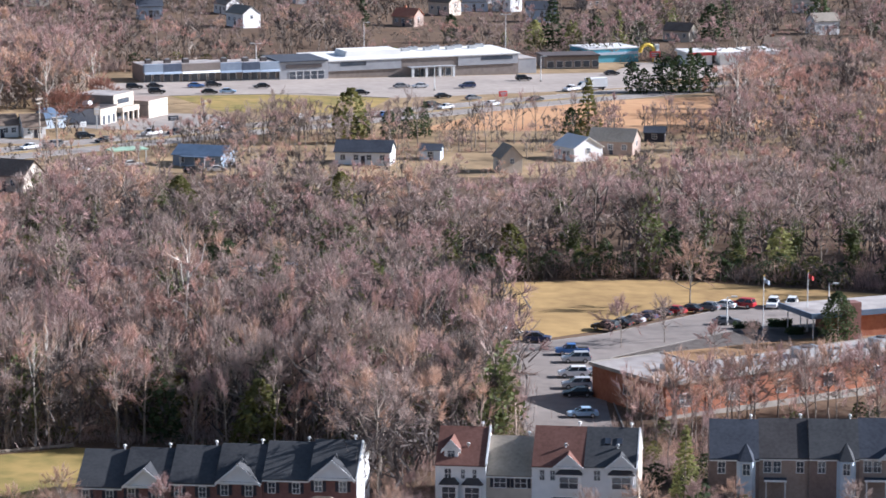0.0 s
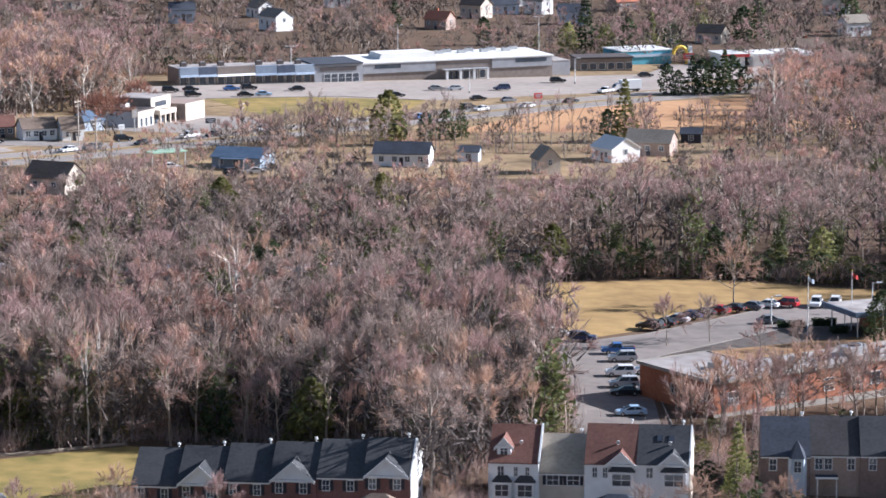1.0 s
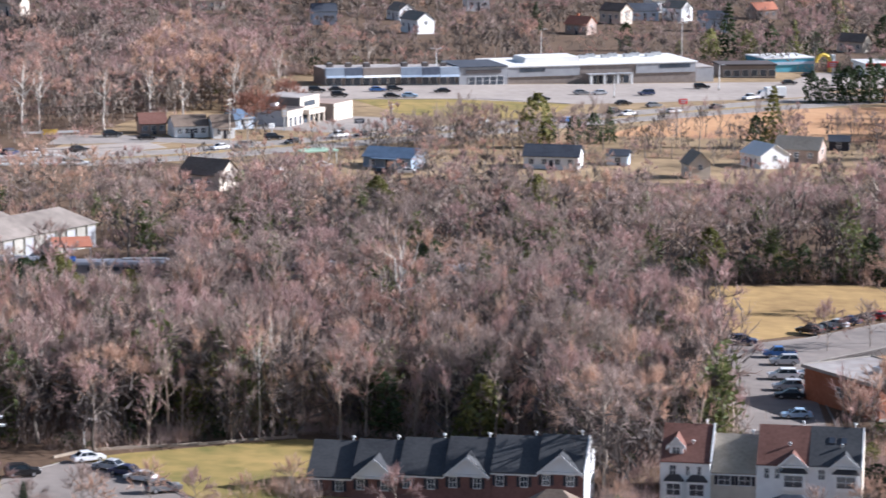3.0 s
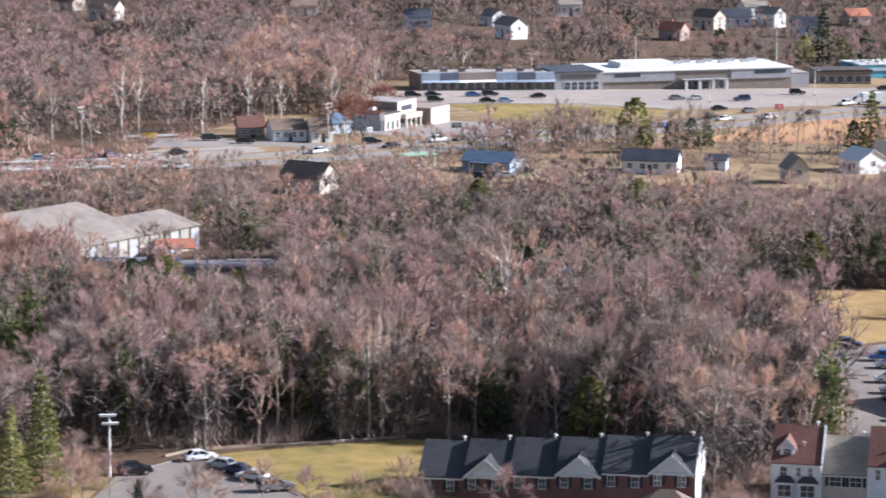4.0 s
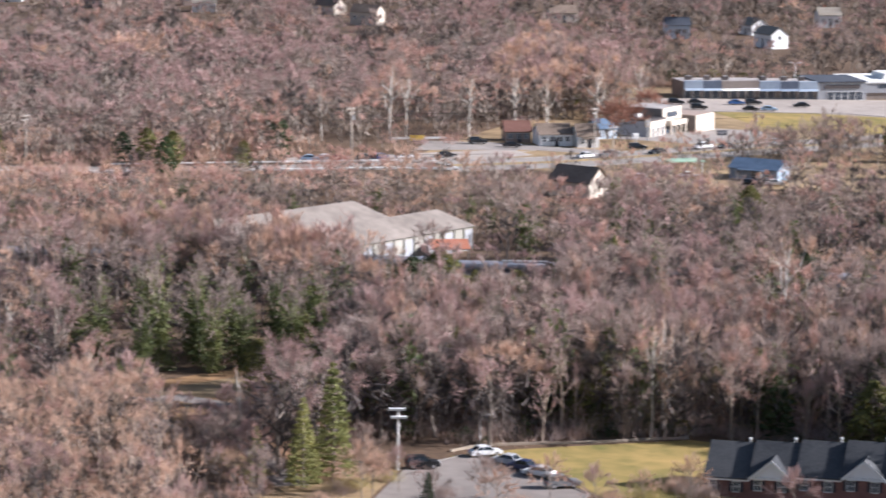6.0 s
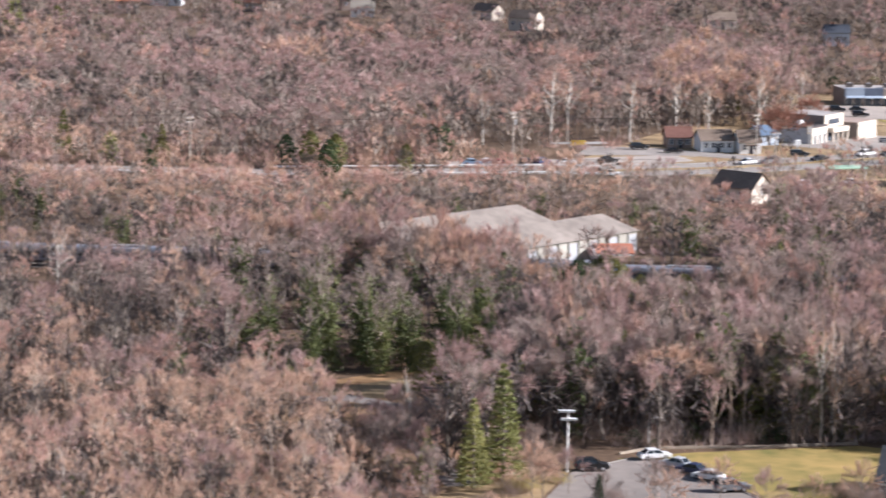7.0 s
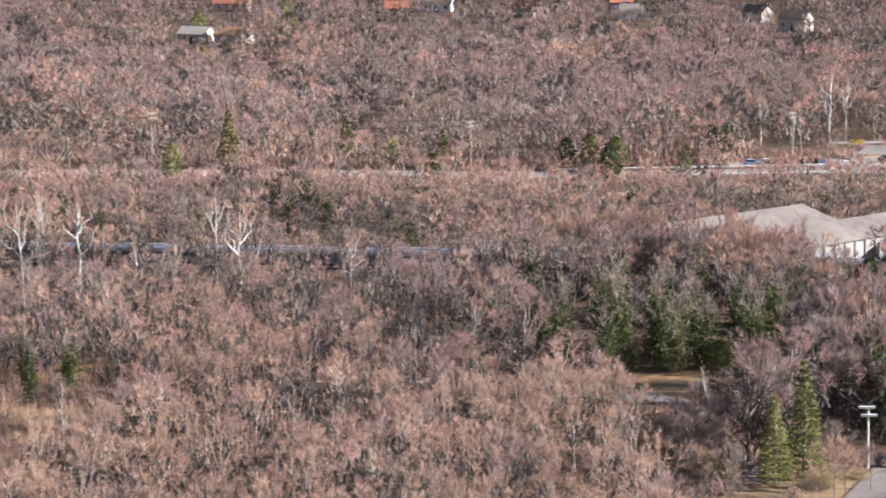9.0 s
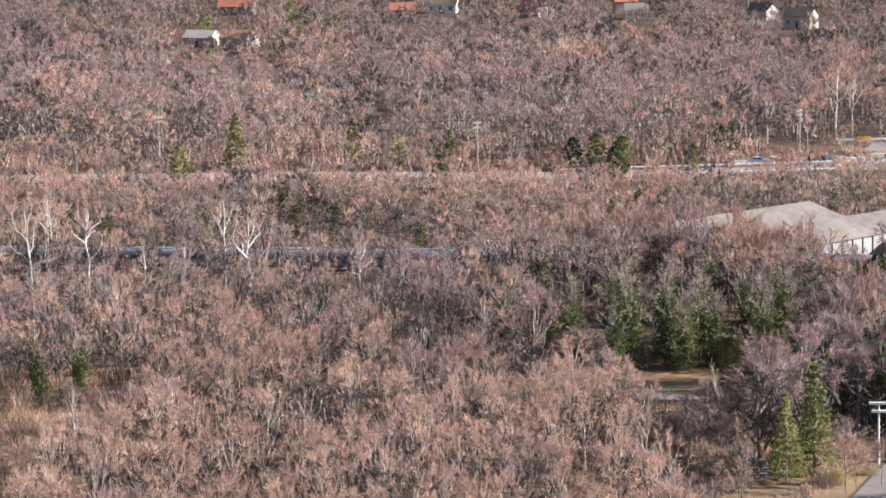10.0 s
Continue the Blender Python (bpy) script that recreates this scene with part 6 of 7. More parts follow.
EVERGREENS = ((-81.5, 403, 1.25, 0, "pine"), (-84.5, 397, 0.95, 0, "pine"), (-86, 407, 0.8, 0, "pine"), (-91, 399, 0.6, 0, "pine"), (-88, 436, 1.0, 1, "pine"), (-92, 448, 1.1, 0, "olive"), (-84, 440, 0.8, 0, "pine"), (-67, 388, 0.42, 0, "cedar"), (-93, 440, 0.8, 1, "olive"), (-88, 428, 0.8, 0, "olive"),
    (-70, 500, 1.0, 1, "cedar"), (-66, 503, 1.1, 1, "olive"), (-60, 506, 0.7, 1, "olive"), (-40, 500, 0.85, 1, "olive"), (-18, 560, 0.9, 1, "cedar"), (2.5, 640, 1.0, 1, "olive"), (-34, 470, 0.75, 1, "olive"), (46.5, 408, 0.9, 0, "pine"), (85.0, 523.5, 1.0, 1, "cedar"),
    (5.5, 778, 1.3, 1, "olive"), (15, 787, 0.7, 1, "cedar"), (20, 789, 0.75, 1, "cedar"), (24, 791, 0.6, 0, "cedar"), (60.5, 789, 0.8, 1, "cedar"), (86.5, 901, 0.85, 1, "cedar"), (89.5, 898, 0.7, 1, "cedar"), (94, 903, 0.72, 0, "cedar"), (96.5, 900, 1.0, 1, "cedar"), (100, 904, 1.0, 1, "cedar"), (103, 901, 0.85, 0, "cedar"), (106, 906, 1.05, 1, "cedar"), (109.5, 905, 0.75, 1, "cedar"), (-148, 715, 0.6, 1, "olive"),
    (-164, 712, 0.8, 1, "olive"), (-170, 712, 0.85, 1, "olive"), (-176, 713, 0.75, 1, "cedar"), (-206, 714, 0.6, 0, "olive"), (-256, 704, 0.9, 0, "olive"), (-218, 712, 0.7, 1, "pine"), (-101, 459, 0.85, 1, "olive"), (-84, 511, 1.1, 1, "cedar"), (-80, 518, 1.15, 1, "olive"), (-76.5, 514, 0.9, 1, "olive"), (-20, 512, 0.8, 1, "olive"), (-12, 515, 0.6, 1, "cedar"), (66, 1012, 1.0, 1, "pine"), (72, 1018, 1.2, 0, "cedar"), (78, 1015, 1.0, 1, "pine"), (86, 1020, 1.1, 1, "cedar"), (93, 1016, 0.9, 0, "pine"), (100, 1024, 1.0, 1, "cedar"), (128, 1060, 1.2, 1, "cedar"), (134, 1066, 1.1, 0, "cedar"), (172, 1110, 1.3, 1, "cedar"), (198, 1120, 1.5, 1, "cedar"), (118, 1110, 1.2, 0, "pine"), (40, 1040, 0.9, 1, "cedar"), (-30, 640, 0.9, 1, "olive"), (-340, 1040, 1.2, 0, "pine"), (-326, 1044, 1.0, 1, "pine"), (-376, 1052, 1.0, 1, "pine"))
SHOWN = [(q[0], q[1]) for q in SYCAMORES + IVY_GROWN + EVERGREENS if 430 < q[1] < 830]


ROAD_X, ROAD_Y = [q[0] for q in HIGHWAY], [q[1] for q in HIGHWAY]


def low_growth(x, y):
    """How tall trees grow here, and how likely one stands."""
    if any(abs(x - a * y / b) < 4.5 and b - 24 < y < b + 3 for a, b in SHOWN):
        return 0.45, 0.6
    for a, b, w_ in HOUSES:
        if b > 1000 and abs(x - a * y / b - w_ * 0.4) < 11 and b - 150 < y <= b - 60 and y > 880:
            return 0.55, 1.0
        if b > 1000 and abs(x - a - w_ * 0.4) < 11 and b - 60 < y < b + 6 and y > 880:
            return 0.46, 0.95
    if 505 < y < 556 and -91 < x < -62:
        return 0.3, 0.9
    if 520 < y < 560 and -150 < x <= -88:
        return 0.78, 1.0
    if x < -166 and -34 < y - (554 + 0.077 * (x + 239)) < 2:
        return 0.27, 0.6
    road = np.interp(x, ROAD_X, ROAD_Y)
    if x < -80 and road - 18 < y < road:
        return 0.3, 0.85
    if x < -80 and road - 40 < y < road:
        return 0.4, 0.9
    if -107 < x < -84 and 400 < y < 462:
        return 0.45, 0.4
    if -137 < x < -94 and 440 < y < 510:
        return 0.7, 0.3
    for a, b, w_ in HOUSES:
        if 680 < b < 800 and abs(x - a - w_ * 0.4) < 10 and b - 62 < y < b:
            return 0.45, 0.7
    if y < 452 and x < -179:
        return 0.55, 0.3
    if 452 < y < 553 and -236 < x < -165:
        return 0.45, 0.9
    if 692 < y < 765 and -125 < x < -60:
        return 0.5, 0.3
    if 705 < y < 815 and -60 < x < 96:
        return 0.55, 0.55
    if 640 < y < 830 and x > -80:
        return 0.78, 1.0
    if 575 < y < 640 and x > 15:
        return 1.15, 1.0
    if 560 < y < 720 and x < -80:
        return 0.72, 1.0
    return 1.0, 1.0


def tint_at(x, y, odds):
    """A twig colour that changes slowly over the land, with dark clumps."""
    if rng.rand() < (0.5 if noise.noise((x * 0.03, y * 0.018, 7.1)) > 0.2 else 0.05):
        return 11
    k = noise.noise((x * 0.018, y * 0.018, 1.7)) * 0.9 + rng.normal(0, 0.2) + 0.5
    return 2 + int(np.searchsorted(np.cumsum(odds), min(max(k, 0.0), 0.999)))


for x, y in jittered(312, 432, 5.4):
    if may_grow(x, y) and thicket(x, y):
        s, turn = rng.uniform(0.7, 1.15), rng.uniform(0, 6.28)
        if single < 170 and y > 330 and rng.rand() < 0.55:
            plant(young_roots[rng.randint(6)], x, y, turn, s)
            single += 1
        else:
            near_wood.add(placed(YOUNG_MID[rng.randint(6)], x, y, turn, s), [1, tint_at(x, y, (0.15, 0.1, 0.45, 0.3)), 6])
single = 0
for x, y in jittered(312, 640, 8.2):
    if not may_grow(x, y) or (y < 402 and x > -106):
        continue
    if thicket(x, y) and rng.rand() < 0.93:
        continue
    s, turn = rng.uniform(0.68, 1.16) + 0.2 * noise.noise((x * 0.02, y * 0.02, 5)), rng.uniform(0, 6.28)
    tall_, odds_ = low_growth(x, y)
    if y < (500 if x < -55 else 525) and x > -92:
        s, tall_ = s * 1.12 + 0.12, 1.0
    s *= tall_
    if rng.rand() > odds_:
        continue
    if 398 < y < 470 and single < 285:
        plant(roots[int(rng.choice([0, 2, 4, 6, 7, 1, 2, 6, 8]))] if x > -90 else roots[rng.randint(len(roots))], x, y, turn, s, rng.uniform(0.85, 1.05), rng.uniform(0.9, 1.15))
        single += 1
    else:
        near_wood.add(placed(MID[rng.randint(len(MID))] if y < 565 else FAR[rng.randint(len(FAR))], x, y, turn, s), [0, tint_at(x, y, (0.28, 0.2, 0.3, 0.22) if x < -90 else (0.30, 0.50, 0.15, 0.05)), 6])
    for n_ in range(2):
        bx, by = x + rng.normal(0, 3.5), y + rng.normal(0, 3.5)
        if may_grow(bx, by) and rng.rand() < (0.6 if y < 470 else 0.25):
            near_wood.add(placed(BRUSH[rng.randint(4)], bx, by, turn, rng.uniform(0.6, 1.4)), [0, 2 + rng.randint(4), 6])
    if rng.rand() < (0.12 if x > -90 else 0.05) and x > -165 and y < 600 and may_grow(x + 2, y - 6) and not (y < 432 and x > -90):
        near_wood.add(placed(PINES[2 + rng.randint(2)], x + 2, y - 3, turn, rng.uniform(0.7, 1.15)), [0, 3, int(rng.choice([9, 9, 8, 7]))])
    if rng.rand() < (0.14 if -150 < x < -30 else 0.10):
        near_wood.add(placed(IVIES[rng.randint(3)], x + 3, y + 2, turn, s), [0, 3, 6])
# slim trunks and undergrowth close behind the lawn and beside the drive
for x, y in jittered(400, 505, 5.6):
    if may_grow(x, y) and -84 < x < 27:
        if y > 432:
            near_wood.add(placed(POLES[rng.randint(4)], x, y, rng.uniform(0, 6), rng.uniform(0.55, 1.2)), [1, int(rng.choice([2, 3, 4, 5])), 6])
        if rng.rand() < 0.9:
            near_wood.add(placed(BRUSH[rng.randint(4)], x + 1.5, y + 1, 0, rng.uniform(0.8, 1.8)), [0, 3, 6])
for x, y in jittered(352, 458, 4.2):
    if x < -180 and may_grow(x, y) and rng.rand() < 0.85:
        near_wood.add(placed(BRUSH[rng.randint(4)], x, y, 0, rng.uniform(0.4, 1.5)), [0, int(rng.choice([2, 4, 11, 11])), 6])
for x, y in jittered(378, 440, 5.2):
    if may_grow(x, y) and -106 < x < -79 and not thicket(x, y):
        if rng.rand() < 0.5:
            near_wood.add(placed(YOUNG_MID[rng.randint(6)], x, y, rng.uniform(0, 6), rng.uniform(0.4, 0.8)), [0, 2 + rng.randint(4), 6])
        near_wood.add(placed(BRUSH[rng.randint(4)], x + 1, y, 0, rng.uniform(0.4, 1.0)), [0, int(rng.choice([2, 4, 4, 5])), 6])
for x, y in jittered(432, 545, 5.5):
    if may_grow(x, y) and thicket(x, y):
        near_wood.add(placed(YOUNG_MID[rng.randint(6)], x, y, rng.uniform(0, 6), rng.uniform(0.7, 1.1)), [0, tint_at(x, y, (0.2, 0.2, 0.35, 0.25)), 6])
for x, y in jittered(640, 950, 8.6):
    if not may_grow(x, y):
        continue
    s, turn = rng.uniform(0.75, 1.15) + 0.35 * noise.noise((x * 0.02, y * 0.014, 5)), rng.uniform(0, 6.28)
    low, odds_ = low_growth(x, y)
    if rng.rand() > odds_:
        continue
    mid_wood.add(placed(FAR[rng.randint(len(FAR))] if y < 840 else LAST[rng.randint(len(LAST))], x, y, turn, s * low), [0, tint_at(x, y, (0.2, 0.15, 0.4, 0.25) if low < 0.75 else (0.45, 0.35, 0.08, 0.12)), 6])
    if rng.rand() < 0.25:
        mid_wood.add(placed(BRUSH_FAR[rng.randint(3)], x + 3, y - 3, turn, rng.uniform(0.6, 1.2)), [0, 2 + rng.randint(4), 6])
    if rng.rand() < 0.015 and not (x > -135 and y < 770):
        mid_wood.add(placed(PINES[rng.randint(4)], x, y, turn, s), [0, 2, 7 + rng.randint(3)])
for x, y in jittered(950, 1400, 12.6):
    if not may_grow(x, y):
        continue
    s, turn = (rng.uniform(0.8, 1.25) + 0.4 * noise.noise((x * 0.016, y * 0.011, 5))) * low_growth(x, y)[0], rng.uniform(0, 6.28)
    far_wood.add(placed(LAST[rng.randint(len(LAST))], x, y, turn, s), [0, tint_at(x, y, (0.5, 0.35, 0.07, 0.08)), 6])
    if rng.rand() < 0.012:
        far_wood.add(placed(PINES[rng.randint(4)], x + 4, y, turn, s), [0, 2, 7 + rng.randint(2)])

# dense thickets along the edges of the wood; dark-coloured brush paints in their shade
def fringe(line, gap, size, dark=0.25, deep=2):
    for (xa, ya), (xb, yb) in zip(line, line[1:]):
        n = max(1, int(math.hypot(xb - xa, yb - ya) / gap))
        nx, ny = -(yb - ya), xb - xa
        ln = math.hypot(nx, ny)
        for i in range(n):
            for k in range(deep):
                u, d = (i + rng.rand()) / n, rng.uniform(0.5, 2.0) + 2.6 * k
                x, y = xa + (xb - xa) * u + nx / ln * d, ya + (yb - ya) * u + ny / ln * d
                if rng.rand() < dark:
                    near_wood.add(placed(SHRUB[rng.randint(3)], x, y, rng.uniform(0, 6), size * rng.uniform(0.5, 1.1)), [0, 3, int(rng.choice([8, 8, 9]))])
                else:
                    near_wood.add(placed(BRUSH[rng.randint(4)], x, y, rng.uniform(0, 6), size * rng.uniform(0.7, 1.4)), [0, int(rng.choice([2, 3, 4, 11, 11])), 6])


THIN = [bare_tree(460 + k, 9.5 + k, 2.6, low=0.3, limbs=5, ends=18, twigs=7, width=0.08, reach=1.7, airy=1.0, lod=1, upright=0.9, fork=0.3) for k in range(3)]
SHRUB = [conifer(840 + k, 4.0, 2.3, 170, 0.40, True) for k in range(3)]
fringe([(-67, 426), (-59, 431.5), (-35, 444), (-8, 439), (3, 428), (13, 427), (27, 436)], 2.2, 0.6, 0.3, 3)
fringe([(27, 436), (27, 524), (19, 577)], 1.5, 1.0, 0.3, 2)
fringe([(6.5, 400), (12, 400)], 0.8, 0.8, 0.1, 4)
fringe([(20, 579), (62, 589), (105, 575), (190, 569)], 1.4, 1.3, 0.38, 3)
for k in range(95):
    x = rng.uniform(40, 104)
    y = 436 + (x - 40) * 0.30 + rng.uniform(0, 17)
    if rng.rand() < 0.35:
        near_wood.add(placed(THIN[rng.randint(3)], x, y, rng.uniform(0, 6), rng.uniform(0.8, 1.25)), [0, 2 + rng.randint(4), 6])
    elif rng.rand() < 0.3:
        near_wood.add(placed(SHRUB[rng.randint(3)], x, y, 0, rng.uniform(0.4, 0.8)), [0, 3, int(rng.choice([6, 8, 9]))])
    else:
        near_wood.add(placed(BRUSH[rng.randint(4)], x, y, 0, rng.uniform(0.6, 1.1)), [0, 2 + rng.randint(4), 6])
fringe([(-66, 931), (50, 973), (76, 988), (165, 988)], 2.0, 1.3, 0.1, 3)
fringe([(-420, 629), (-308, 673), (-243, 685), (-176, 692), (-139, 704)], 2.2, 0.35, 0.0, 2)
# bare trees between the houses and the highway
for k in range(95):
    x = rng.uniform(-26, 100)
    y = 0.32 * (x - 20) + rng.uniform(758, 802)
    if y > 748 and all(abs(x - a - w_ * 0.4) > 9 or not b - 16 < y < b + 7 for a, b, w_ in HOUSES) and y < 806 + 0.15 * x:
        pick = THIN[rng.randint(3)] if rng.rand() < 0.6 else FAR[rng.randint(8)]
        near_wood.add(placed(pick, x, y, rng.uniform(0, 6), rng.uniform(0.75, 1.3) if pick[0].shape[0] < 900 else rng.uniform(0.45, 0.7)), [0, int(rng.choice([2, 3, 3, 11])), 6])
        near_wood.add(placed(BRUSH[rng.randint(4)], x + 2, y, 0, rng.uniform(0.4, 0.9)), [0, 2 + rng.randint(4), 6])
for k in range(60):
    x, y = rng.uniform(-40, 12), rng.uniform(752, 800)
    if abs(y - np.interp(x, ROAD_X, ROAD_Y) + 26) < 12 and not (abs(x - 5) < 12 and y < 760):
        near_wood.add(placed(FAR[rng.randint(8)], x, y, rng.uniform(0, 6), rng.uniform(0.5, 0.75)), [0, int(rng.choice([2, 3, 3])), 6])
for x, y, s in ((-6, 785, 0.8), (-14, 776, 0.75), (3, 793, 0.72), (10, 800, 0.6), (-22, 768, 0.6), (17, 806, 0.5), (24, 798, 0.7)):
    near_wood.add(placed(MID[rng.randint(8)], x, y, rng.uniform(0, 6), s), [0, 3, 6])

for x, y, s in ((-106, 552, 0.7), (-110, 550, 0.85), (-126, 552, 0.85), (-121, 553, 0.9), (-131, 551, 0.8), (-115, 553, 0.75), (-136, 553, 0.85), (-124, 547, 0.9), (-97, 549, 0.5), (-102, 547, 0.6), (-100, 542, 0.65), (-106, 545, 0.65), (-113, 546, 0.7), (-118, 548, 0.72), (-94, 545, 0.45), (-139, 550, 0.75), (-129, 545, 0.75), (-108, 540, 0.8), (-114, 538, 0.85), (-120, 541, 0.85), (-103, 536, 0.75), (-111, 549, 0.78), (-117, 553, 0.75)):
    near_wood.add(placed(MID[rng.randint(8)], x, y, rng.uniform(0, 6), s * 1.25), [0, 2 + rng.randint(3), 6])

for k in range(64):
    x, y = rng.uniform(-150, -98), rng.uniform(534, 558)
    near_wood.add(placed(POLES[rng.randint(4)], x, y, rng.uniform(0, 6), rng.uniform(0.75, 0.98)), [0, int(rng.choice([2, 4, 5])), 6])
for k in range(34):
    near_wood.add(placed(YOUNG_MID[rng.randint(6)], rng.uniform(-112, -97), rng.uniform(396, 428), rng.uniform(0, 6), rng.uniform(0.4, 0.62)), [0, int(rng.choice([3, 3, 2])), 6])
# tan brushwood on both sides of the western highway
for k in range(560):
    x = rng.uniform(-400, -142)
    y = np.interp(x, ROAD_X, ROAD_Y) + (rng.uniform(9, 62) if k % 2 else rng.uniform(-26, -8.5))
    if in_sweep(x, y, 8):
        if k % 6 == 1:
            mid_wood.add(placed(LAST[rng.randint(8)], x, y, rng.uniform(0, 6), rng.uniform(0.4, 0.6)), [0, 4, 6])
        else:
            mid_wood.add(placed(BRUSH_FAR[rng.randint(3)], x, y, rng.uniform(0, 6), rng.uniform(0.9, 2.0) if k % 2 else rng.uniform(0.7, 1.3)), [0, int(rng.choice([2, 4, 4, 5])), 6])
# dark evergreens along the school car park
for k in range(40):
    x, y = rng.uniform(0, 27), rng.uniform(440, 522)
    near_wood.add(placed(PINES[2 + rng.randint(2)] if k % 3 else IVIES[rng.randint(3)], x, y, rng.uniform(0, 6), rng.uniform(0.8, 1.25)), [0, 11, int(rng.choice([6, 8, 9]))])
# brushwood on the slope between the terraces and the school
for k in range(150):
    x, y = rng.uniform(30, 66), rng.uniform(404, 444)
    if y < 414 + 0.4 * (x - 30):
        continue
    pick = rng.rand()
    if pick < 0.22:
        near_wood.add(placed(THIN[rng.randint(3)], x, y, rng.uniform(0, 6), rng.uniform(0.5, 1.0)), [0, 2 + rng.randint(2), 6])
    elif pick < 0.4:
        near_wood.add(placed(SHRUB[rng.randint(3)], x, y, 0, rng.uniform(0.35, 0.7)), [0, 3, int(rng.choice([8, 9]))])
    else:
        near_wood.add(placed(BRUSH[rng.randint(4)], x, y, 0, rng.uniform(0.5, 1.0)), [0, int(rng.choice([2, 3, 4])), 6])
# dark brush and shrubs added in place of the shade between the terraces
for k in range(46):
    x, y = rng.uniform(41.5, 57), rng.uniform(401, 428)
    near_wood.add(placed(BRUSH[rng.randint(4)] if k % 3 else SHRUB[rng.randint(3)], x, y, 0, rng.uniform(0.4, 0.9)), [0, 11, 8])
# wood east of the playing field
for k in range(70):
    near_wood.add(placed(FAR[rng.randint(8)], rng.uniform(112, 155), rng.uniform(569, 628), rng.uniform(0, 6), rng.uniform(0.9, 1.25)), [0, 2 + rng.randint(2), 6])
for k in range(26):
    x, y = rng.uniform(-84, -76.5), rng.uniform(388, 418)
    near_wood.add(placed(BRUSH[rng.randint(4)], x, y, 0, rng.uniform(0.5, 1.0)), [0, int(rng.choice([4, 4, 3])), 6])
# evergreen undergrowth below the bare crowns of the near wood
for k in range(120):
    x, y = rng.uniform(-88, 26), rng.uniform(438, 560)
    if may_grow(x, y):
        near_wood.add(placed(PINES[2 + rng.randint(2)], x, y, rng.uniform(0, 6), rng.uniform(0.4, 0.9)), [0, 3, int(rng.choice([6, 9, 9]))])
for k in range(46):
    x, y = rng.uniform(-105, -94), rng.uniform(418, 444)
    near_wood.add(placed(BRUSH[rng.randint(4)], x, y, 0, rng.uniform(0.5, 1.0)), [0, int(rng.choice([2, 3])), 6])
for k in range(150):
    x, y = rng.uniform(-88, 26), rng.uniform(436, 512)
    if may_grow(x, y) and ((x < -42 and y > 450) or (x > -12 and k % 2)):
        near_wood.add(placed(PINES[2 + rng.randint(2)], x, y, rng.uniform(0, 6), rng.uniform(0.7, 1.3)), [0, 3, int(rng.choice([6, 8, 9, 9]))])
        if k % 3 == 0:
            near_wood.add(placed(IVIES[rng.randint(3)], x + 3, y - 2, rng.uniform(0, 6), rng.uniform(0.7, 1.0)), [0, 3, 6])
# trees round the lot of shops: pink-twigged to the west, dense to the east
for k in range(130):
    x, y = rng.uniform(-104, -66), rng.uniform(812, 940)
    if 0.62 * (x + 84) + 826 < y and rng.rand() < 0.8 and not (x > -74 and y > 872):
        mid_wood.add(placed(FAR[rng.randint(7)], x, y, rng.uniform(0, 6), rng.uniform(0.85, 1.25)), [0, int(rng.choice([2, 4, 4, 3])), 6])
for k in range(300):
    x, y = rng.uniform(98, 175), rng.uniform(775, 985)
    if x > 99 + max(0.0, y - 835) * 0.24 and not (118 < x < 145 and y > 940 and rng.rand() < 0.8):
        mid_wood.add(placed(FAR[rng.randint(7)], x, y, rng.uniform(0, 6), rng.uniform(0.7, 1.05) * (0.75 if y > 930 else 1.0)), [0, tint_at(x, y, (0.4, 0.35, 0.1, 0.15)), 6])

# ---- single trees that stand out ----
def lone(name, arr, mats, x, y, s, turn, label, category="tree", group="", slim=1.0):
    t = tree_thing(name, arr, mats, label, category, group)
    t.matrix_basis = Matrix.LocRotScale((x, y, G(x, y) - 0.1), Euler((0, 0, turn)), (s * slim, s * slim, s))
    return t


SYC = [bare_tree(600 + k, 20, 5.5, low=0.3, limbs=6, ends=22, twigs=34, width=0.05, reach=1.5, airy=0.7, lod=0, upright=0.6, fork=0.3, core_shade=30, stout=1.5) for k in range(3)]
syc_mats = [M["pale_bark"], M["twig_tan"], M["ivy"]]
for k, (x, y, s) in enumerate(SYCAMORES):
    lone("sycamore_tree", SYC[k % 3], syc_mats, x, y, s, k * 1.9, "tall bare sycamore with white upper limbs in the wood", group="white-barked trees", slim=0.6 if y < 460 else 0.85)
IVY_T = [bare_tree(650 + k, 15, 3.4, low=0.4, limbs=6, ends=30, twigs=14, width=0.07, reach=1.3, airy=1.0, lod=0, ivy=1500, upright=0.8) for k in range(3)]
ivy_mats = [M["bark"], M["twig_grey"], M["ivy"]]
for k, (x, y, s) in enumerate(IVY_GROWN):
    lone("ivy_covered_tree", IVY_T[k % 3], ivy_mats, x, y, s * (1.2 if x < -94 and 455 < y < 500 else 1.0), k * 2.3, "bare tree thickly grown with green ivy", group="ivy-grown trees")
CONE = [conifer(820 + k, 13, 2.55, 2400, 0.29) for k in range(2)]
HOLLY = [conifer(830 + k, 9.5, 3.0, 2300, 0.29, True) for k in range(2)]
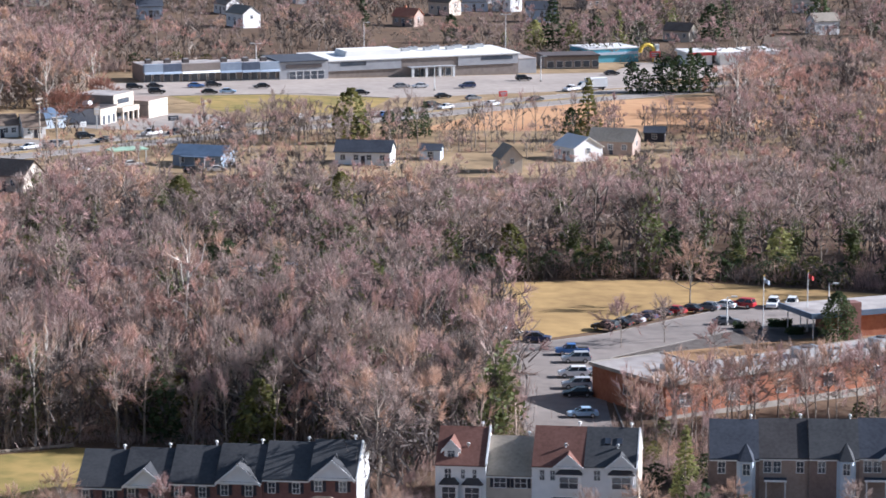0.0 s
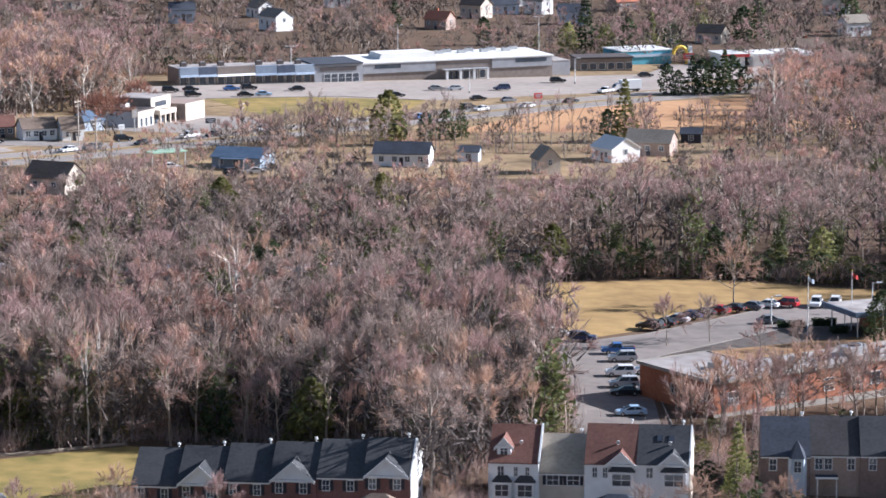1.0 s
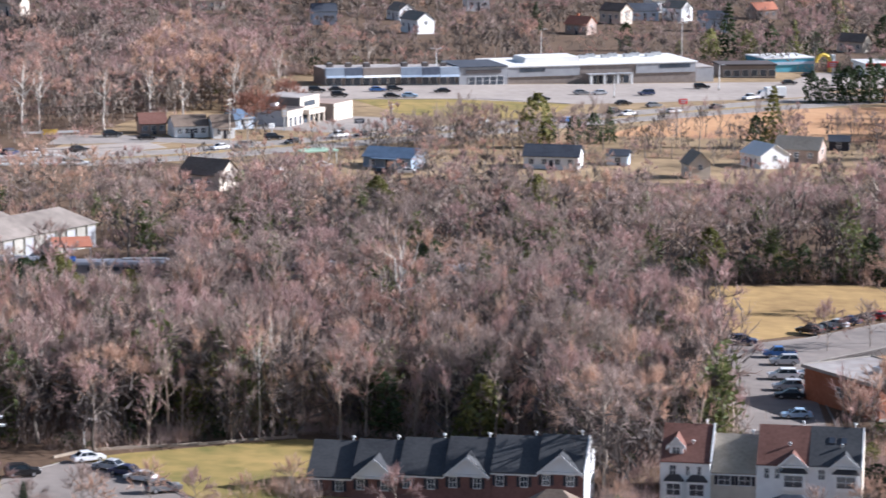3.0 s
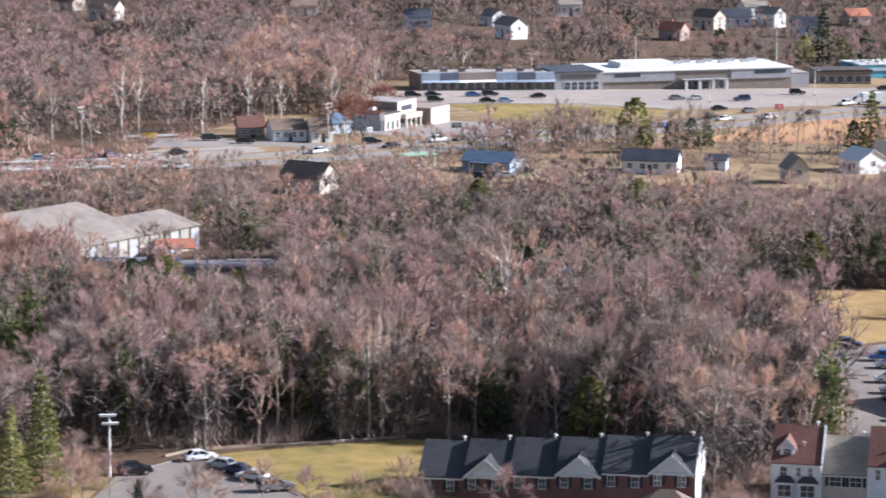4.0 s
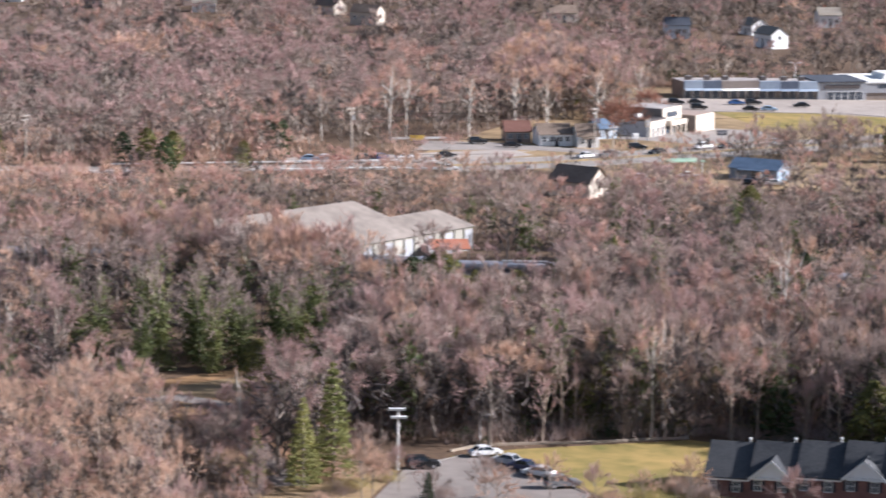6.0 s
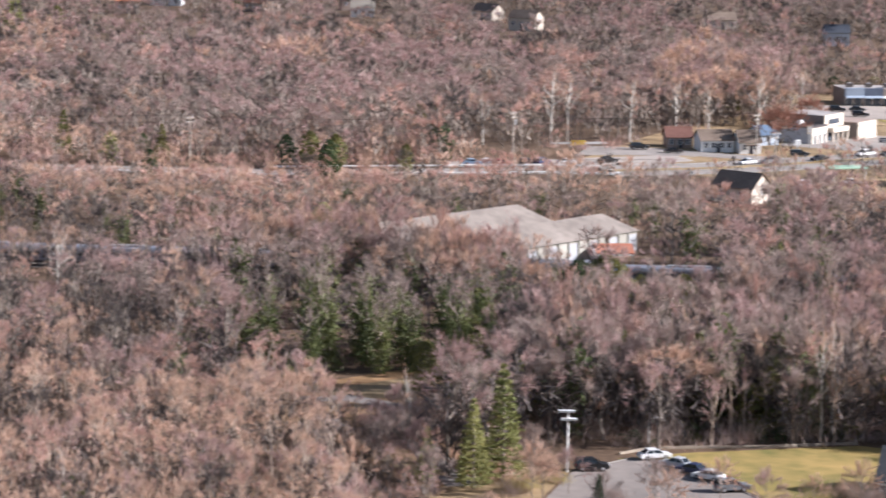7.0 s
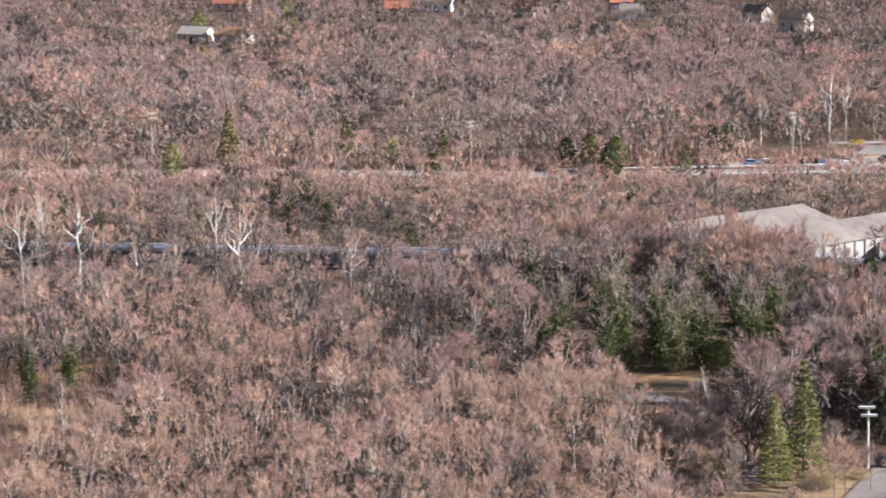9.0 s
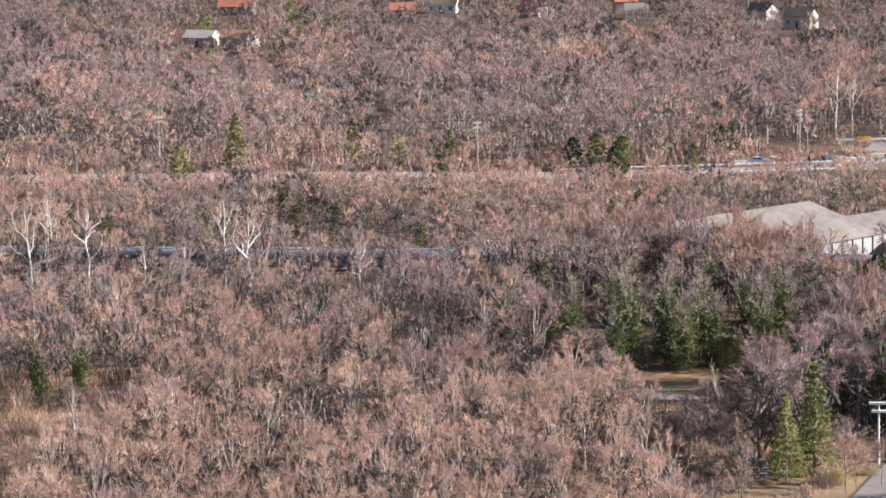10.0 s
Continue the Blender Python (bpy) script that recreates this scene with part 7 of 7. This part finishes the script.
for k, (x, y, s, kind, leaf) in enumerate(EVERGREENS):
    arr = (CONE, HOLLY)[kind][k % 2] if y < 700 else PINES[2 * kind + k % 2]
    if 460 < y < 700 and -95 < x < 50:
        s *= 1.3
    elif y > 700:
        s *= 1.2
    lone("evergreen_tree", arr, [M["bark"], M["twig_grey"], M[leaf]], x, y, s, k * 1.3,
         {"pine": "green conical pine", "cedar": "dark green evergreen", "olive": "olive-green evergreen"}[leaf] + " standing among bare trees", group="evergreen trees")
RUSSET = bare_tree(670, 11, 5.6, low=0.05, limbs=10, ends=110, twigs=30, width=0.10, reach=1.2, airy=1.0, lod=0, upright=0.5, core_shade=40)
for k, (x, y, s) in enumerate(((-64.5, 786, 1.15), (-68, 792, 1.0), (-60, 836, 0.9))):
    lone("russet_tree", RUSSET, [M["bark"], M["dry_leaf"], M["ivy"]], x, y, s, k, "tree with russet winter twigs beside the bank", group="russet trees")
YARD = [bare_tree(680 + k, 8.5, 3.8, low=0.24, limbs=9, ends=76, twigs=26, width=0.045, reach=0.9, airy=0.7, lod=0, upright=0.2, fork=0.2) for k in range(3)]
for k, (x, y, s) in enumerate(((64.0, 555.5, 1.5), (48.3, 519, 1.1), (56, 523.5, 1.0), (50, 452, 1.50), (55, 454, 1.50), (59, 458, 1.44), (62, 455, 1.62), (66, 460, 1.50), (70, 458, 1.56), (74, 463, 1.50), (78, 462, 1.56), (82, 467, 1.50), (86, 466, 1.62), (90, 471, 1.50), (94, 470, 1.62), (8, 396, 0.7), (-20.5, 393, 0.95), (6.8, 396, 0.5), (40, 395, 0.9),
                               (47, 398, 0.85), (33, 394, 0.8), (52, 402, 0.7), (11, 409, 0.6), (68, 403, 0.7), (-52, 397, 0.8), (-46, 394, 0.8), (-60, 392, 0.9), (-40, 398, 0.6), (63, 512, 0.75), (70, 516, 0.7), (-34, 401, 0.8), (31, 525, 0.9), (28, 521, 1.0), (-90, 412, 1.0), (-93, 404, 0.9), (-98, 410, 0.8), (-76, 392, 1.0), (-72, 398, 0.8), (-78, 411, 0.8), (-75, 395, 0.75), (-87, 420, 1.1), (-66.5, 389, 0.7), (-58, 388, 0.8), (-100, 428, 0.9), (-89, 392, 0.8))):
    tint = ("twig_tan", "twig_mauve", "twig_grey")[k % 3]
    lone("small_bare_tree", YARD[k % 3], [M["bark"], M[tint], M["ivy"]], x, y, s, k * 2.1, "small bare ornamental tree with fine " + ("tan", "mauve", "grey")[k % 3] + " twigs", group="small bare trees")
for k, (x, y, s) in enumerate(((-36, 408, 1.1), (-32.5, 404, 1.2), (-40, 402, 1.0), (-44, 398, 1.0), (-66, 396, 0.9), (-78, 398, 1.0), (-56, 394, 0.8), (9, 401, 0.9), (-74, 404, 0.7))):
    shrub = tree_thing("garden_shrub", brush(930 + k, 2.6, 2.2, 420, 0.05), [M["bark"], M[("twig_tan", "twig_grey", "straw_twig")[k % 3]], M["ivy"]], "round leafless garden shrub with " + ("tan", "grey", "straw-coloured")[k % 3] + " stems", "shrub", "garden shrubs")
    shrub.matrix_basis = Matrix.LocRotScale((x, y, G(x, y)), Euler((0, 0, k)), (s, s, s))
BIG = bare_tree(690, 21, 9.5, low=0.18, limbs=13, ends=150, twigs=18, width=0.055, reach=1.6, airy=0.8, lod=0, upright=0.4, fork=0.16, core_shade=150)
for k, (x, y, s) in enumerate(((9.0, 452, 0.92), (20, 462, 0.75), (-14, 448, 0.7))):
    lone("spreading_tree", BIG, [M["bark"], M["twig_dark_shade"] if k else M["twig_grey"], M["ivy"]], x, y, s, 1 + k * 2.2, "wide spreading bare tree at the edge of the wood", group="spreading trees")
near_wood.done("near_wood", "dense bare winter wood with brown thickets and some ivy")
mid_wood.done("middle_wood", "bare mauve-brown winter wood along the highway")
far_wood.done("far_wood", "distant hazy mauve-brown winter wood up to the horizon")
